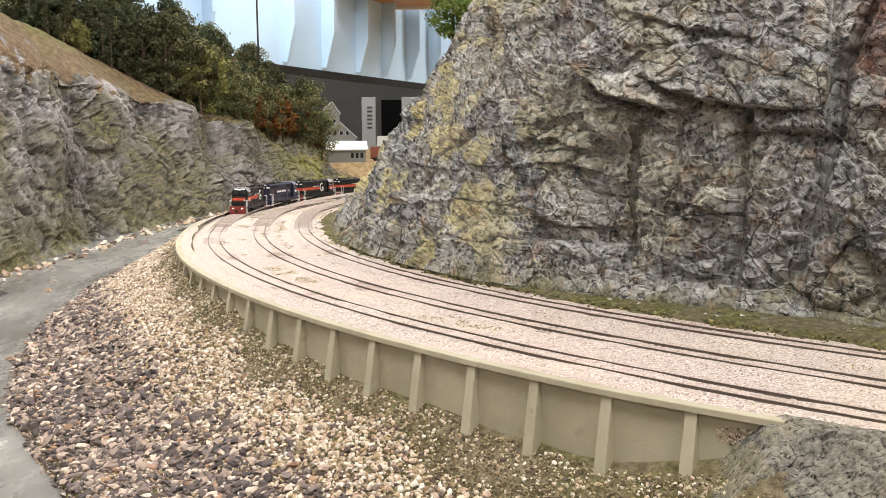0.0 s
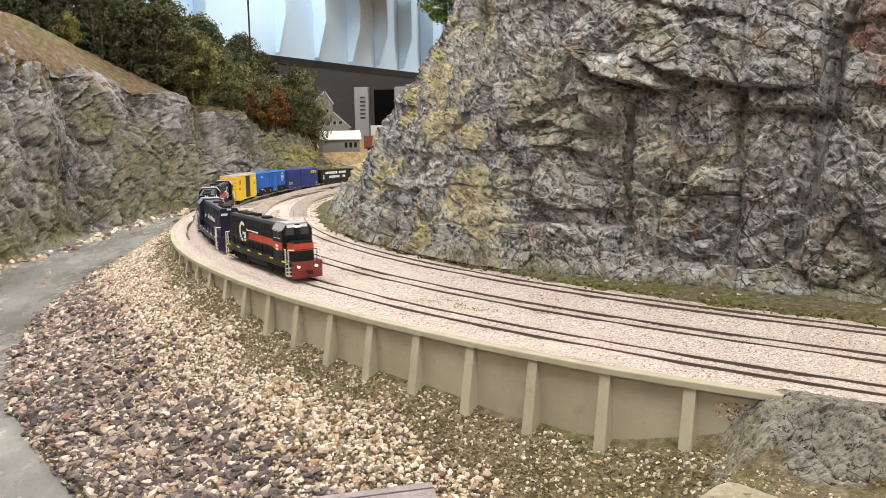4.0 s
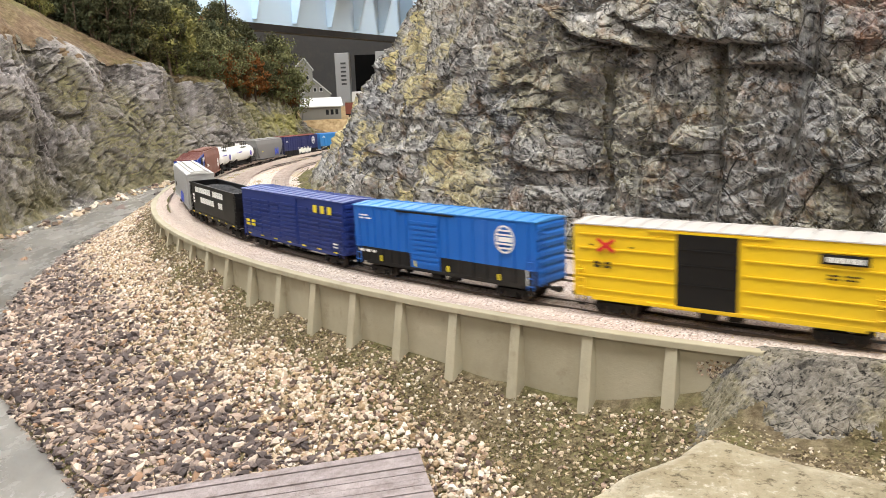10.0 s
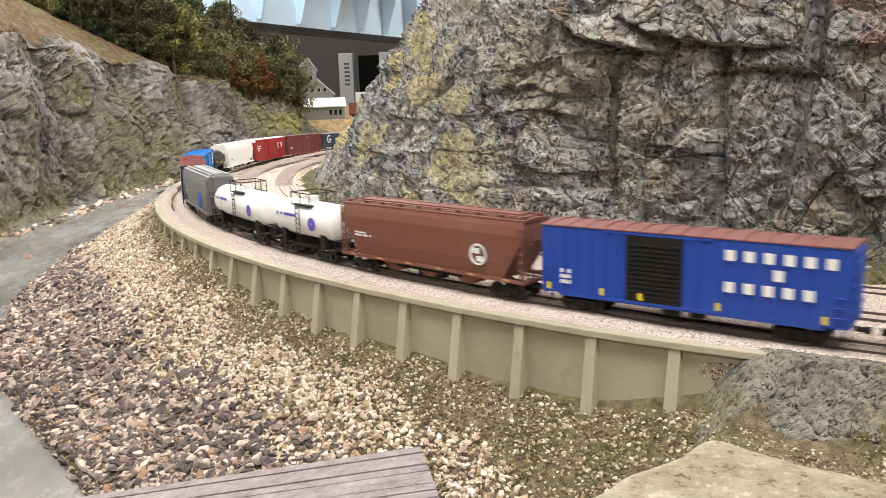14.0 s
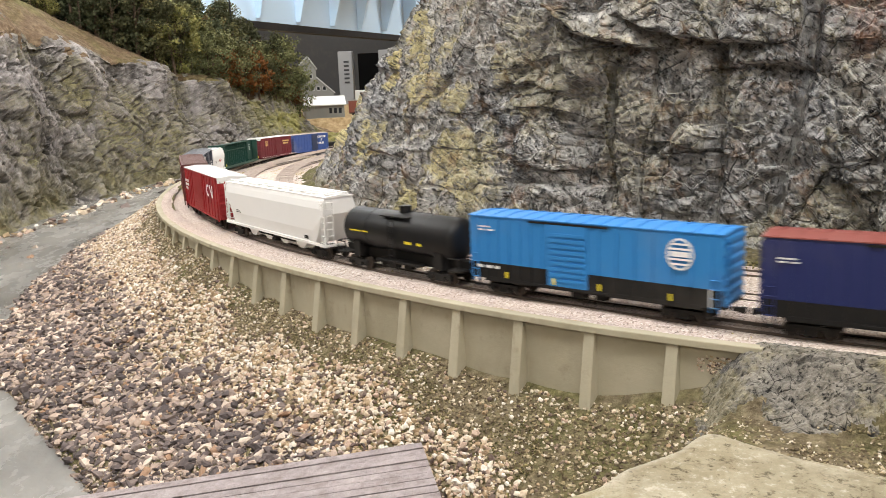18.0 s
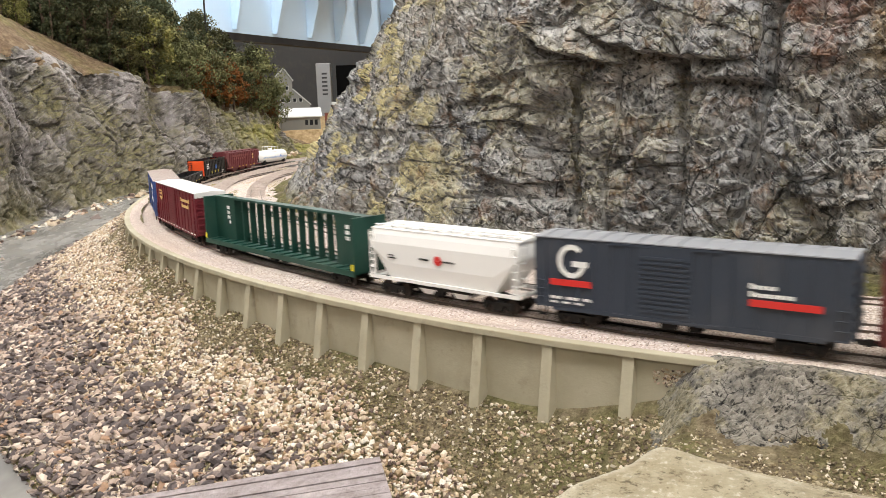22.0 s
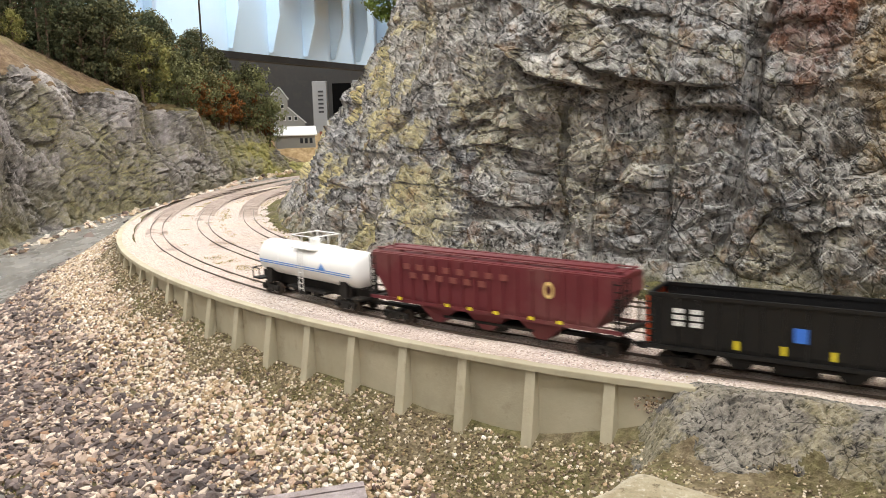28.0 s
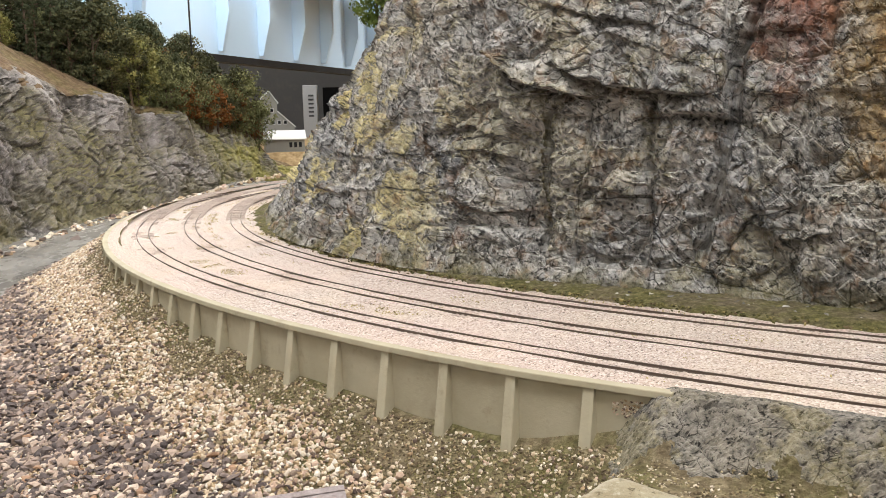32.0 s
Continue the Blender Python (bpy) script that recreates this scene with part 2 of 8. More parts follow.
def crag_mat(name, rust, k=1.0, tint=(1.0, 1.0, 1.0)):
    """Cast cliff: broken grey beds, black joints and pits, dry-brushed edges, yellow foam on the easier slope; crevice
    shade and edge light are in the colour.
    """
    m = material(name, rough=0.88, spec=0.25)
    n = Nodes(m)
    cliff_z = n.axis(2)
    if k != 1.0:
        n.pos = n.scale(k)
    w = warped(n, 13, 0.014)
    beds = n.scale(1, 1, 1.3, w, (0.3, 0.34, 0.0))
    mid = n.noise(30, 10, 0.72, beds)
    fine = n.noise(150, 8, 0.78)
    grain = n.noise(620, 3, 0.7)
    blot = n.noise(5.5, 5, 0.6)
    c = n.ramp(mid, [(0.33, (0.05, 0.05, 0.051)), (0.43, (0.225, 0.222, 0.22)), (0.54, (0.4, 0.393, 0.382)), (0.68, (0.6, 0.59, 0.57))])
    c = n.mix(n.grey(blot, 0.49, 0.58, 0.0, 0.85), c, n.ramp(mid, [(0.33, (0.055, 0.056, 0.062)), (0.5, (0.225, 0.228, 0.237)), (0.7, (0.4, 0.402, 0.41))]))
    c = n.mix(n.grey(n.noise(3.9, 6, 0.65), 0.5, 0.62, 0.0, 0.4), c, n.ramp(mid, [(0.3, (0.15, 0.128, 0.095)), (0.5, (0.4, 0.362, 0.285)), (0.68, (0.6, 0.56, 0.46))]))
    c = n.mix(n.grey(fine, 0.565, 0.65, 0.0, 0.75), c, (0.66, 0.65, 0.625))
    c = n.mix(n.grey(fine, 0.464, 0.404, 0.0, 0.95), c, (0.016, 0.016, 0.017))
    joints = None
    for f, wide, gate in ((16, 0.016, 0.47), (42, 0.03, 0.54), (100, 0.05, 0.6)):
        e = n.grey(n.voronoi(f, "DISTANCE_TO_EDGE", beds), 0.0, wide, 0.95, 0.0)
        e = n.math("MULTIPLY", e, n.grey(n.noise(f * 0.6, 3, 0.6, w), gate, gate + 0.06))
        joints = e if joints is None else n.math("MAXIMUM", joints, e)
    scar = n.grey(n.voronoi(13, "DISTANCE_TO_EDGE", n.scale(1.5, 1.5, 0.8, w, (0.5, 0.9, 0.3))), 0.0, 0.008, 0.4, 0.0)
    scar = n.math("MULTIPLY", scar, n.grey(n.noise(21, 3, 0.6), 0.56, 0.62))
    # pointiness colours in ridge light and crevice shade
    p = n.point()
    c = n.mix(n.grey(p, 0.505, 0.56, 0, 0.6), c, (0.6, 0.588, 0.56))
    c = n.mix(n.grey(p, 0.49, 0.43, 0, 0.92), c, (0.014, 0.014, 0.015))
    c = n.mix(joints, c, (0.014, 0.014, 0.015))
    c = n.mix(scar, c, (0.68, 0.67, 0.64))
    c = n.mix(1.0, c, tint, "MULTIPLY")
    zone = n.grey(n.axis(0), 0.04, -0.12, 0.25, 1.0)
    patch = n.math("MULTIPLY", n.grey(n.noise(11, 6, 0.64), 0.515, 0.575), n.grey(n.up(), -0.4, 0.1))
    thin = n.math("MULTIPLY", n.grey(n.noise(20, 6, 0.66), 0.52, 0.62), n.grey(n.up(), 0.0, 0.5, 0.0, 0.4))
    mask = n.math("MULTIPLY", n.math("MAXIMUM", patch, thin), n.math("MULTIPLY", zone, n.grey(fine, 0.38, 0.52, 0.45, 0.92)))
    c = n.mix(mask, c, n.ramp(n.noise(130, 5, 0.7), [(0.32, (0.27, 0.23, 0.1)), (0.5, (0.52, 0.45, 0.21)), (0.68, (0.7, 0.62, 0.34))]))
    if k == 1.0:
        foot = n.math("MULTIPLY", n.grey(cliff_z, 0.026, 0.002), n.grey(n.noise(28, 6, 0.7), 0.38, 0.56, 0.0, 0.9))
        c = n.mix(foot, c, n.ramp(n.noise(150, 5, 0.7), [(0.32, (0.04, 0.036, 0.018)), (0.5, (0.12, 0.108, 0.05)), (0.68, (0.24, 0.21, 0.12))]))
    for (x, y, z), rad, col in rust:
        vec = n.t.nodes.new("ShaderNodeVectorMath")
        vec.operation = "DISTANCE"
        n.link(n.scale(1, 1, 0.4), vec.inputs[0])
        vec.inputs[1].default_value = (x, y, z * 0.4)
        near = n.math("ADD", n.grey(vec.outputs["Value"], rad, rad * 0.3), n.grey(n.noise(34, 5, 0.7), 0.35, 0.65, -0.5, 0.25))
        c = n.mix(n.math("MINIMUM", n.math("MAXIMUM", near, 0.0), 0.8), c, n.ramp(fine, [(0.38, col[0]), (0.6, col[1])]))
    n.base(c)
    h = n.math("ADD", mid, n.math("ADD", n.math("MULTIPLY", fine, 0.36), n.math("MULTIPLY", grain, 0.1)))
    h = n.math("SUBTRACT", h, n.math("MULTIPLY", joints, 0.3))
    n.normal(n.bump(h, 0.0045 / k, 0.95))
    return m


def hill_mat(name):
    """Softly weathered hillside: lilac-grey rock with dark runs, olive foam in hollows and along the shore."""
    m = material(name, rough=0.92, spec=0.2)
    n = Nodes(m)
    w = warped(n, 4, 0.07)
    run = n.noise(8, 8, 0.7, n.scale(1, 1, 0.55, w, (0.25, 0.3, 0)))
    fine = n.noise(46, 7, 0.72)
    c = n.ramp(run, [(0.34, (0.045, 0.041, 0.037)), (0.45, (0.125, 0.114, 0.109)), (0.55, (0.21, 0.192, 0.186)), (0.68, (0.35, 0.328, 0.315))])
    c = n.mix(n.grey(fine, 0.54, 0.66, 0, 0.6), c, (0.4, 0.375, 0.36))
    c = n.mix(n.grey(fine, 0.47, 0.37, 0, 0.8), c, (0.04, 0.037, 0.032))
    # rock edges are lit and creases shaded through the colour
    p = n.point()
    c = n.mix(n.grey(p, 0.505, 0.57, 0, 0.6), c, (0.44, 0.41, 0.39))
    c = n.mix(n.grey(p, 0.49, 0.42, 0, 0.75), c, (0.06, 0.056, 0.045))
    hollow = n.math("MULTIPLY", n.grey(n.noise(3.4, 8, 0.7), 0.46, 0.57), n.grey(n.up(), -0.15, 0.4, 0.25, 0.95))
    shore = n.math("MULTIPLY", n.grey(n.axis(2), 0.06, -0.05), n.grey(n.noise(8, 6, 0.7), 0.36, 0.54, 0.0, 0.95))
    mask = n.math("MAXIMUM", hollow, shore)
    c = n.mix(n.math("MULTIPLY", mask, n.grey(fine, 0.3, 0.5, 0.6, 1.0)), c, n.ramp(n.noise(75, 5, 0.7), [(0.32, (0.06, 0.058, 0.022)), (0.5, (0.14, 0.125, 0.062)), (0.68, (0.225, 0.2, 0.108))]))
    grass = n.math("MULTIPLY", n.grey(n.axis(1), 2.28, 2.5), n.grey(n.noise(9, 6, 0.7), 0.4, 0.56, 0.0, 0.9))
    c = n.mix(grass, c, n.ramp(n.noise(60, 5, 0.7), [(0.32, (0.1, 0.1, 0.03)), (0.5, (0.24, 0.225, 0.07)), (0.68, (0.38, 0.35, 0.13))]))
    n.base(c)
    n.normal(n.bump(n.math("ADD", run, n.math("MULTIPLY", fine, 0.4)), 0.012, 0.9))
    return m


def island_mat(name, stops, rough=0.85, grain=260.0, bump=0.0006):
    m = material(name, rough=rough, spec=0.25)
    n = Nodes(m)
    c = n.ramp(n.island(), stops, "CONSTANT")
    g = n.noise(grain, 5, 0.65)
    c = n.mix(n.grey(g, 0.3, 0.7, 0.0, 0.55), c, n.mix(1.0, c, (0.55, 0.52, 0.5), "MULTIPLY"))
    n.base(c)
    n.normal(n.bump(g, bump, 0.8))
    return m


def soil_mat(name, stops, rough=0.95, scale=150.0, patch=None):
    m = material(name, rough=rough, spec=0.15)
    n = Nodes(m)
    f = n.noise(scale, 7, 0.7)
    c = n.ramp(f, stops)
    if patch:
        c = n.mix(n.grey(n.noise(patch[1], 5, 0.65), 0.45, 0.62, 0, 0.9), c, n.ramp(f, patch[0]))
    n.base(c)
    n.normal(n.bump(f, 0.004, 0.8))
    return m


def concrete_mat(name, a, b):
    m = material(name, a, 0.8, 0, 0.25)
    n = Nodes(m)
    c = n.mix(n.grey(n.noise(22, 6, 0.6), 0.35, 0.7), a, b)
    c = n.mix(n.grey(n.noise(65, 6, 0.7), 0.58, 0.74, 0, 0.45), c, (0.2, 0.165, 0.11))
    c = n.mix(n.grey(n.noise(14, 5, 0.7, n.scale(1, 1, 0.5)), 0.52, 0.7, 0, 0.5), c, (0.27, 0.235, 0.16))
    c = n.mix(n.grey(n.noise(9, 3, 0.5, n.scale(1, 1, 0.25)), 0.55, 0.8, 0, 0.3), c, (0.5, 0.46, 0.36))
    n.base(c)
    n.normal(n.bump(n.noise(320, 5, 0.6), 0.0006, 0.4))
    return m


def water_mat():
    m = material("river_water", (0.25, 0.25, 0.23), 0.12, 0, 0.5)
    n = Nodes(m)
    a = n.noise(9, 5, 0.6, n.scale(1, 0.5, 1))
    c = n.ramp(a, [(0.3, (0.115, 0.111, 0.1)), (0.5, (0.185, 0.178, 0.165)), (0.7, (0.28, 0.27, 0.25))])
    foam = n.noise(26, 6, 0.7, n.scale(1, 0.6, 1))
    c = n.mix(n.grey(foam, 0.66, 0.74, 0, 0.75), c, (0.72, 0.7, 0.66))
    n.base(c)
    n.rough(n.grey(foam, 0.3, 0.7, 0.12, 0.4))
    n.normal(n.bump(n.noise(45, 4, 0.6), 0.002, 0.35))
    return m


BALLAST = ballast_mat()
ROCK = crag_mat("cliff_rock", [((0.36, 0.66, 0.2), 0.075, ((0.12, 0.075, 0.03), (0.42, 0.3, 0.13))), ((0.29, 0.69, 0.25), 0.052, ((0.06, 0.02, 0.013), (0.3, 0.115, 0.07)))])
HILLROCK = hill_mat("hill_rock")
SNAGROCK = crag_mat("outcrop_rock", [], 2.1, (0.56, 0.53, 0.48))
DIRT = soil_mat("slope_soil", [(0.3, (0.08, 0.062, 0.038)), (0.5, (0.17, 0.135, 0.085)), (0.7, (0.31, 0.26, 0.17))], patch=([(0.35, (0.06, 0.06, 0.02)), (0.6, (0.15, 0.14, 0.055)), (0.75, (0.26, 0.23, 0.11))], 14))
HILLSOIL = soil_mat("hill_soil", [(0.3, (0.075, 0.05, 0.03)), (0.5, (0.145, 0.1, 0.062)), (0.7, (0.23, 0.175, 0.11))], scale=70, patch=([(0.35, (0.085, 0.078, 0.028)), (0.6, (0.17, 0.15, 0.065)), (0.75, (0.27, 0.235, 0.12))], 5))
MOSSY = soil_mat("moss", [(0.3, (0.035, 0.035, 0.014)), (0.5, (0.1, 0.095, 0.036)), (0.7, (0.22, 0.19, 0.09))], scale=190, patch=([(0.35, (0.07, 0.055, 0.035)), (0.6, (0.17, 0.14, 0.1)), (0.75, (0.3, 0.26, 0.21))], 16))
PALE = rock_mat("pale_plaster", [(0.1, 0.08, 0.045), (0.27, 0.23, 0.15), (0.37, 0.325, 0.225), (0.46, 0.41, 0.3), (0.27, 0.22, 0.13), (0.62, 0.57, 0.47)], [(0.12, 0.11, 0.04), (0.26, 0.23, 0.1), (0.36, 0.32, 0.17)], 0.8, 0.9, lines=0.3)
CONCRETE = concrete_mat("wall_concrete", (0.37, 0.335, 0.24), (0.45, 0.41, 0.305))
WATER = water_mat()
STEEL = material("rail_steel", (0.105, 0.08, 0.064), 0.5, 0.3)
RAILTOP = material("rail_head", (0.24, 0.2, 0.17), 0.35, 0.8)
TIE = soil_mat("tie_wood", [(0.3, (0.36, 0.29, 0.25)), (0.5, (0.5, 0.42, 0.37)), (0.7, (0.6, 0.52, 0.47))], scale=240)
PEBBLE = island_mat("pebbles", [(0, (0.46, 0.35, 0.22)), (0.14, (0.62, 0.51, 0.38)), (0.34, (0.72, 0.64, 0.52)), (0.5, (0.4, 0.29, 0.18)), (0.6, (0.8, 0.75, 0.67)), (0.7, (0.22, 0.165, 0.13)), (0.8, (0.56, 0.42, 0.33)), (0.9, (0.14, 0.1, 0.085))])
SCREE = island_mat("scree", [(0, (0.13, 0.105, 0.1)), (0.25, (0.21, 0.168, 0.152)), (0.46, (0.32, 0.25, 0.21)), (0.6, (0.47, 0.37, 0.3)), (0.73, (0.085, 0.07, 0.068)), (0.84, (0.64, 0.54, 0.45)), (0.95, (0.36, 0.23, 0.15))])
GRIT = island_mat("grit_stones", [(0, (0.13, 0.1, 0.062)), (0.3, (0.22, 0.175, 0.105)), (0.58, (0.3, 0.25, 0.14)), (0.76, (0.46, 0.39, 0.26)), (0.9, (0.64, 0.57, 0.46))])
ROCKBIT = island_mat("rock_chips", [(0, (0.14, 0.135, 0.13)), (0.3, (0.24, 0.23, 0.22)), (0.6, (0.38, 0.36, 0.33)), (0.85, (0.55, 0.52, 0.48))])
MOSSBIT = island_mat("foam_tufts", [(0, (0.065, 0.062, 0.022)), (0.25, (0.13, 0.12, 0.042)), (0.5, (0.2, 0.175, 0.07)), (0.66, (0.15, 0.11, 0.065)), (0.88, (0.32, 0.27, 0.12))], 0.95, 400, 0.0012)

# ---- plan: the main line as a run of curvature, metres ----
BEND_S = [-1.2, -0.95, -0.7, -0.45, -0.2, 0.0, 0.001, 0.05, 0.3, 0.55, 0.8, 1.05, 1.3, 1.4, 1.78, 1.84, 9.0]
BEND_K = [-0.379, -0.606, -0.676, -0.722, -0.798, -0.668, -0.13, -0.361, -0.617, -0.705, -0.657, -0.812, -1.093, -2.7, -2.7, 0.0, 0.0]
LINE_S = np.arange(-9.0, 9.0001, 0.005)
_k = np.interp(LINE_S, BEND_S, BEND_K)
_k[LINE_S < -1.45] = 0.0
_h = np.concatenate([[0.0], np.cumsum((_k[1:] + _k[:-1]) * 0.0025)])
_zero = int(np.argmin(np.abs(LINE_S)))
LINE_H = _h - _h[_zero] + 1.8186
_x = np.concatenate([[0.0], np.cumsum((np.cos(LINE_H[1:]) + np.cos(LINE_H[:-1])) * 0.0025)])
_y = np.concatenate([[0.0], np.cumsum((np.sin(LINE_H[1:]) + np.sin(LINE_H[:-1])) * 0.0025)])
LINE_X, LINE_Y = _x - _x[_zero] - 0.4748, _y - _y[_zero] + 1.3221
# the line falls gently towards its far end
_g = np.interp(LINE_S, (-0.1, 0.2, 0.5, 0.8, 1.6, 1.9), (0, 0.021, 0.0175, 0.0212, 0.0218, 0.0))
LINE_Z = -np.concatenate([[0.0], np.cumsum((_g[1:] + _g[:-1]) * 0.0025)])
TRACKS = (0.0, -0.0677, -0.1389)
RAIL_TOP, TIE_TOP, BED_Z = 0.0, -0.0014, -0.0016


def on_line(s, off=0.0, z=0.0):
    """The place at s metres along the outer track, off metres to its outer side."""
    h = np.interp(s, LINE_S, LINE_H)
    return Vector((np.interp(s, LINE_S, LINE_X) - off * math.sin(h), np.interp(s, LINE_S, LINE_Y) + off * math.cos(h), z + np.interp(s, LINE_S, LINE_Z)))


def heading(s):
    return float(np.interp(s, LINE_S, LINE_H))


def smooth(a, b, x):
    t = min(1.0, max(0.0, (x - a) / (b - a)))
    return t * t * (3 - 2 * t)


def lerp_at(x, xs, ys):
    return float(np.interp(x, xs, ys))


def mesh_ob(name, verts, faces, mat, parent=None, label="", smooth_shade=False):
    me = bpy.data.meshes.new(name)
    me.from_pydata([tuple(v) for v in verts], [], faces)
    me.materials.append(mat)
    if smooth_shade:
        me.polygons.foreach_set("use_smooth", [True] * len(me.polygons))
    me.update()
    ob = new(name, me)
    if parent:
        ob.parent = parent
    if label:
        ob["label"] = label
    return ob


def part(name, bm, mat, parent, label=""):
    """Links a bmesh as one mesh object under a thing or a part."""
    me = bpy.data.meshes.new(name)
    bm.to_mesh(me)
    bm.free()
    me.materials.append(mat)
    ob = new(name, me)
    ob.parent = parent
    if label:
        ob["label"] = label
    return ob


def empty(name, m=None):
    ob = new(name)
    ob.empty_display_size = 0.01
    if m is not None:
        ob.matrix_world = m
    return ob


def grid_faces(nu, nv, flip=False):
    f = []
    for i in range(nu - 1):
        for j in range(nv - 1):
            a, b, c, d = i * nv + j, (i + 1) * nv + j, (i + 1) * nv + j + 1, i * nv + j + 1
            f.append((a, d, c, b) if flip else (a, b, c, d))
    return f


def box(bm, x0, x1, y0, y1, z0, z1, bevel=0.0):
    r = bmesh.ops.create_cube(bm, size=1.0)
    for v in r["verts"]:
        v.co = Vector(((x0 + x1) / 2 + v.co.x * (x1 - x0), (y0 + y1) / 2 + v.co.y * (y1 - y0), (z0 + z1) / 2 + v.co.z * (z1 - z0)))
    if bevel:
        es = list({e for v in r["verts"] for e in v.link_edges})
        bmesh.ops.bevel(bm, geom=es, offset=bevel, segments=1, affect="EDGES")
    return bm


def rod(bm, a, b, r, n=6):
    a, b = Vector(a), Vector(b)
    m = Matrix.Translation((a + b) / 2) @ (b - a).to_track_quat("Z", "Y").to_matrix().to_4x4()
    bmesh.ops.create_cone(bm, cap_ends=True, segments=n, radius1=r, radius2=r, depth=(b - a).length, matrix=m)
    return bm


def sweep(name, s0, s1, step, section, mat, parent=None, label="", shift=0.0):
    """A bar of constant section (pairs of off, z) along the line."""
    n = max(2, int(round((s1 - s0) / step)) + 1)
    verts, k = [], len(section)
    for s in np.linspace(s0, s1, n):
        verts += [on_line(s, o + shift, z) for o, z in section]
    faces = []
    for i in range(n - 1):
        for j in range(k):
            faces.append((i * k + j, i * k + (j + 1) % k, (i + 1) * k + (j + 1) % k, (i + 1) * k + j))
    faces += [tuple(range(k))[::-1], tuple((n - 1) * k + j for j in range(k))]
    return mesh_ob(name, verts, faces, mat, parent, label)

# ---- setting: room, benchwork, river, banks and cliffs ----
WHITE_WALL = painted("room_paint", (0.72, 0.72, 0.7), 0.8, 0.2, 60)
CEIL_MAT = painted("ceiling_paint", (0.7, 0.69, 0.66), 0.85, 0.2, 40)
FLOOR_MAT = painted("floor_vinyl", (0.3, 0.28, 0.25), 0.5, 0.4, 30)
PLY = painted("bench_plywood", (0.42, 0.3, 0.18), 0.7, 0.3, 25)
BLACK = painted("black_fascia", (0.015, 0.015, 0.016), 0.75, 0.1, 60)


def slab(name, x0, x1, y0, y1, z0, z1, mat):
    bm = bmesh.new()
    box(bm, x0, x1, y0, y1, z0, z1)
    me = bpy.data.meshes.new(name)
    bm.to_mesh(me)
    bm.free()
    me.materials.append(mat)
    return tagged(new(name, me), kind="structure")


ROOM = (-4.6, 9.6, -6.2, 8.4)
slab("floor", ROOM[0], ROOM[1], ROOM[2], ROOM[3], -1.2, -1.1, FLOOR_MAT)
slab("ceiling", ROOM[0], ROOM[1], ROOM[2], ROOM[3], CEIL_Z, CEIL_Z + 0.1, CEIL_MAT)
slab("wall_west", ROOM[0] - 0.1, ROOM[0], ROOM[2], ROOM[3], -1.1, CEIL_Z, WHITE_WALL)
slab("wall_east", ROOM[1], ROOM[1] + 0.1, ROOM[2], ROOM[3], -1.1, CEIL_Z, WHITE_WALL)
slab("wall_south", ROOM[0], ROOM[1], ROOM[2] - 0.1, ROOM[2], -1.1, CEIL_Z, WHITE_WALL)
slab("wall_north", ROOM[0], ROOM[1], ROOM[3], ROOM[3] + 0.1, -1.1, CEIL_Z, WHITE_WALL)


def lamp_fixture(x, y, w, d):
    glow = bpy.data.materials.get("lamp_diffuser")
    if not glow:
        glow = material("lamp_diffuser", (0.9, 0.9, 0.88), 0.6)
        glow.node_tree.nodes["Principled BSDF"].inputs["Emission Color"].default_value = (1, 0.95, 0.87, 1)
        glow.node_tree.nodes["Principled BSDF"].inputs["Emission Strength"].default_value = 3.0
    ob = empty("ceiling_light", pose(x, y, CEIL_Z))
    bm = bmesh.new()
    for sx in (-1, 1):
        box(bm, sx * (w / 2 + 0.02) - 0.012, sx * (w / 2 + 0.02) + 0.012, -d / 2 - 0.03, d / 2 + 0.03, -0.06, 0)
        box(bm, -w / 2, w / 2, sx * (d / 2 + 0.02) - 0.012, sx * (d / 2 + 0.02) + 0.012, -0.06, 0)
    part("frame", bm, WHITE_WALL, ob)
    bm = bmesh.new()
    box(bm, -w / 2, w / 2, -d / 2, d / 2, -0.05, -0.02)
    part("diffuser", bm, glow, ob)
    return tagged(ob, "white ceiling troffer light with glowing diffuser", "ceiling light", "room lights")


for x, y, w, d, _ in LAMPS:
    lamp_fixture(x, y, w, d)


def river_z(y):
    return -0.137 + 0.072 * (y - 0.6)


def make_ground():
    """The whole bench top: one sheet under everything, lowest under the river."""
    nx, ny = 60, 60
    verts = []
    for i in range(nx):
        for j in range(ny):
            x, y = -4.0 + 13.0 * i / (nx - 1), -5.6 + 13.6 * j / (ny - 1)
            verts.append((x, y, min(-0.03, river_z(max(0.0, min(y, 1.5))) - 0.03) - 0.02))
    return tagged(mesh_ob("ground", verts, grid_faces(nx, ny), PLY), kind="structure")


make_ground()


def make_river():
    nx, ny = 50, 90
    verts = []
    for i in range(nx):
        for j in range(ny):
            u, y = i / (nx - 1), -0.1 + 2.5 * j / (ny - 1)
            x = -1.5 + u * 1.32
            w = 0.0016 * noise.noise((x * 16, y * 11, 0)) + 0.0008 * noise.noise((x * 50, y * 40, 3))
            verts.append((x, y, river_z(y) + w))
    return tagged(mesh_ob("water", verts, grid_faces(nx, ny), WATER, smooth_shade=True), "murky grey-brown resin river with pale ripples", kind="structure")


make_river()

# ballast shelf under the three tracks
BASE_S = (-1.45, -1.12, -1.07, -1.03, -0.975, -0.925, -0.83, -0.725, -0.674, -0.625, -0.58, -0.537, -0.495, -0.44, -0.2, 0.1, 0.6)
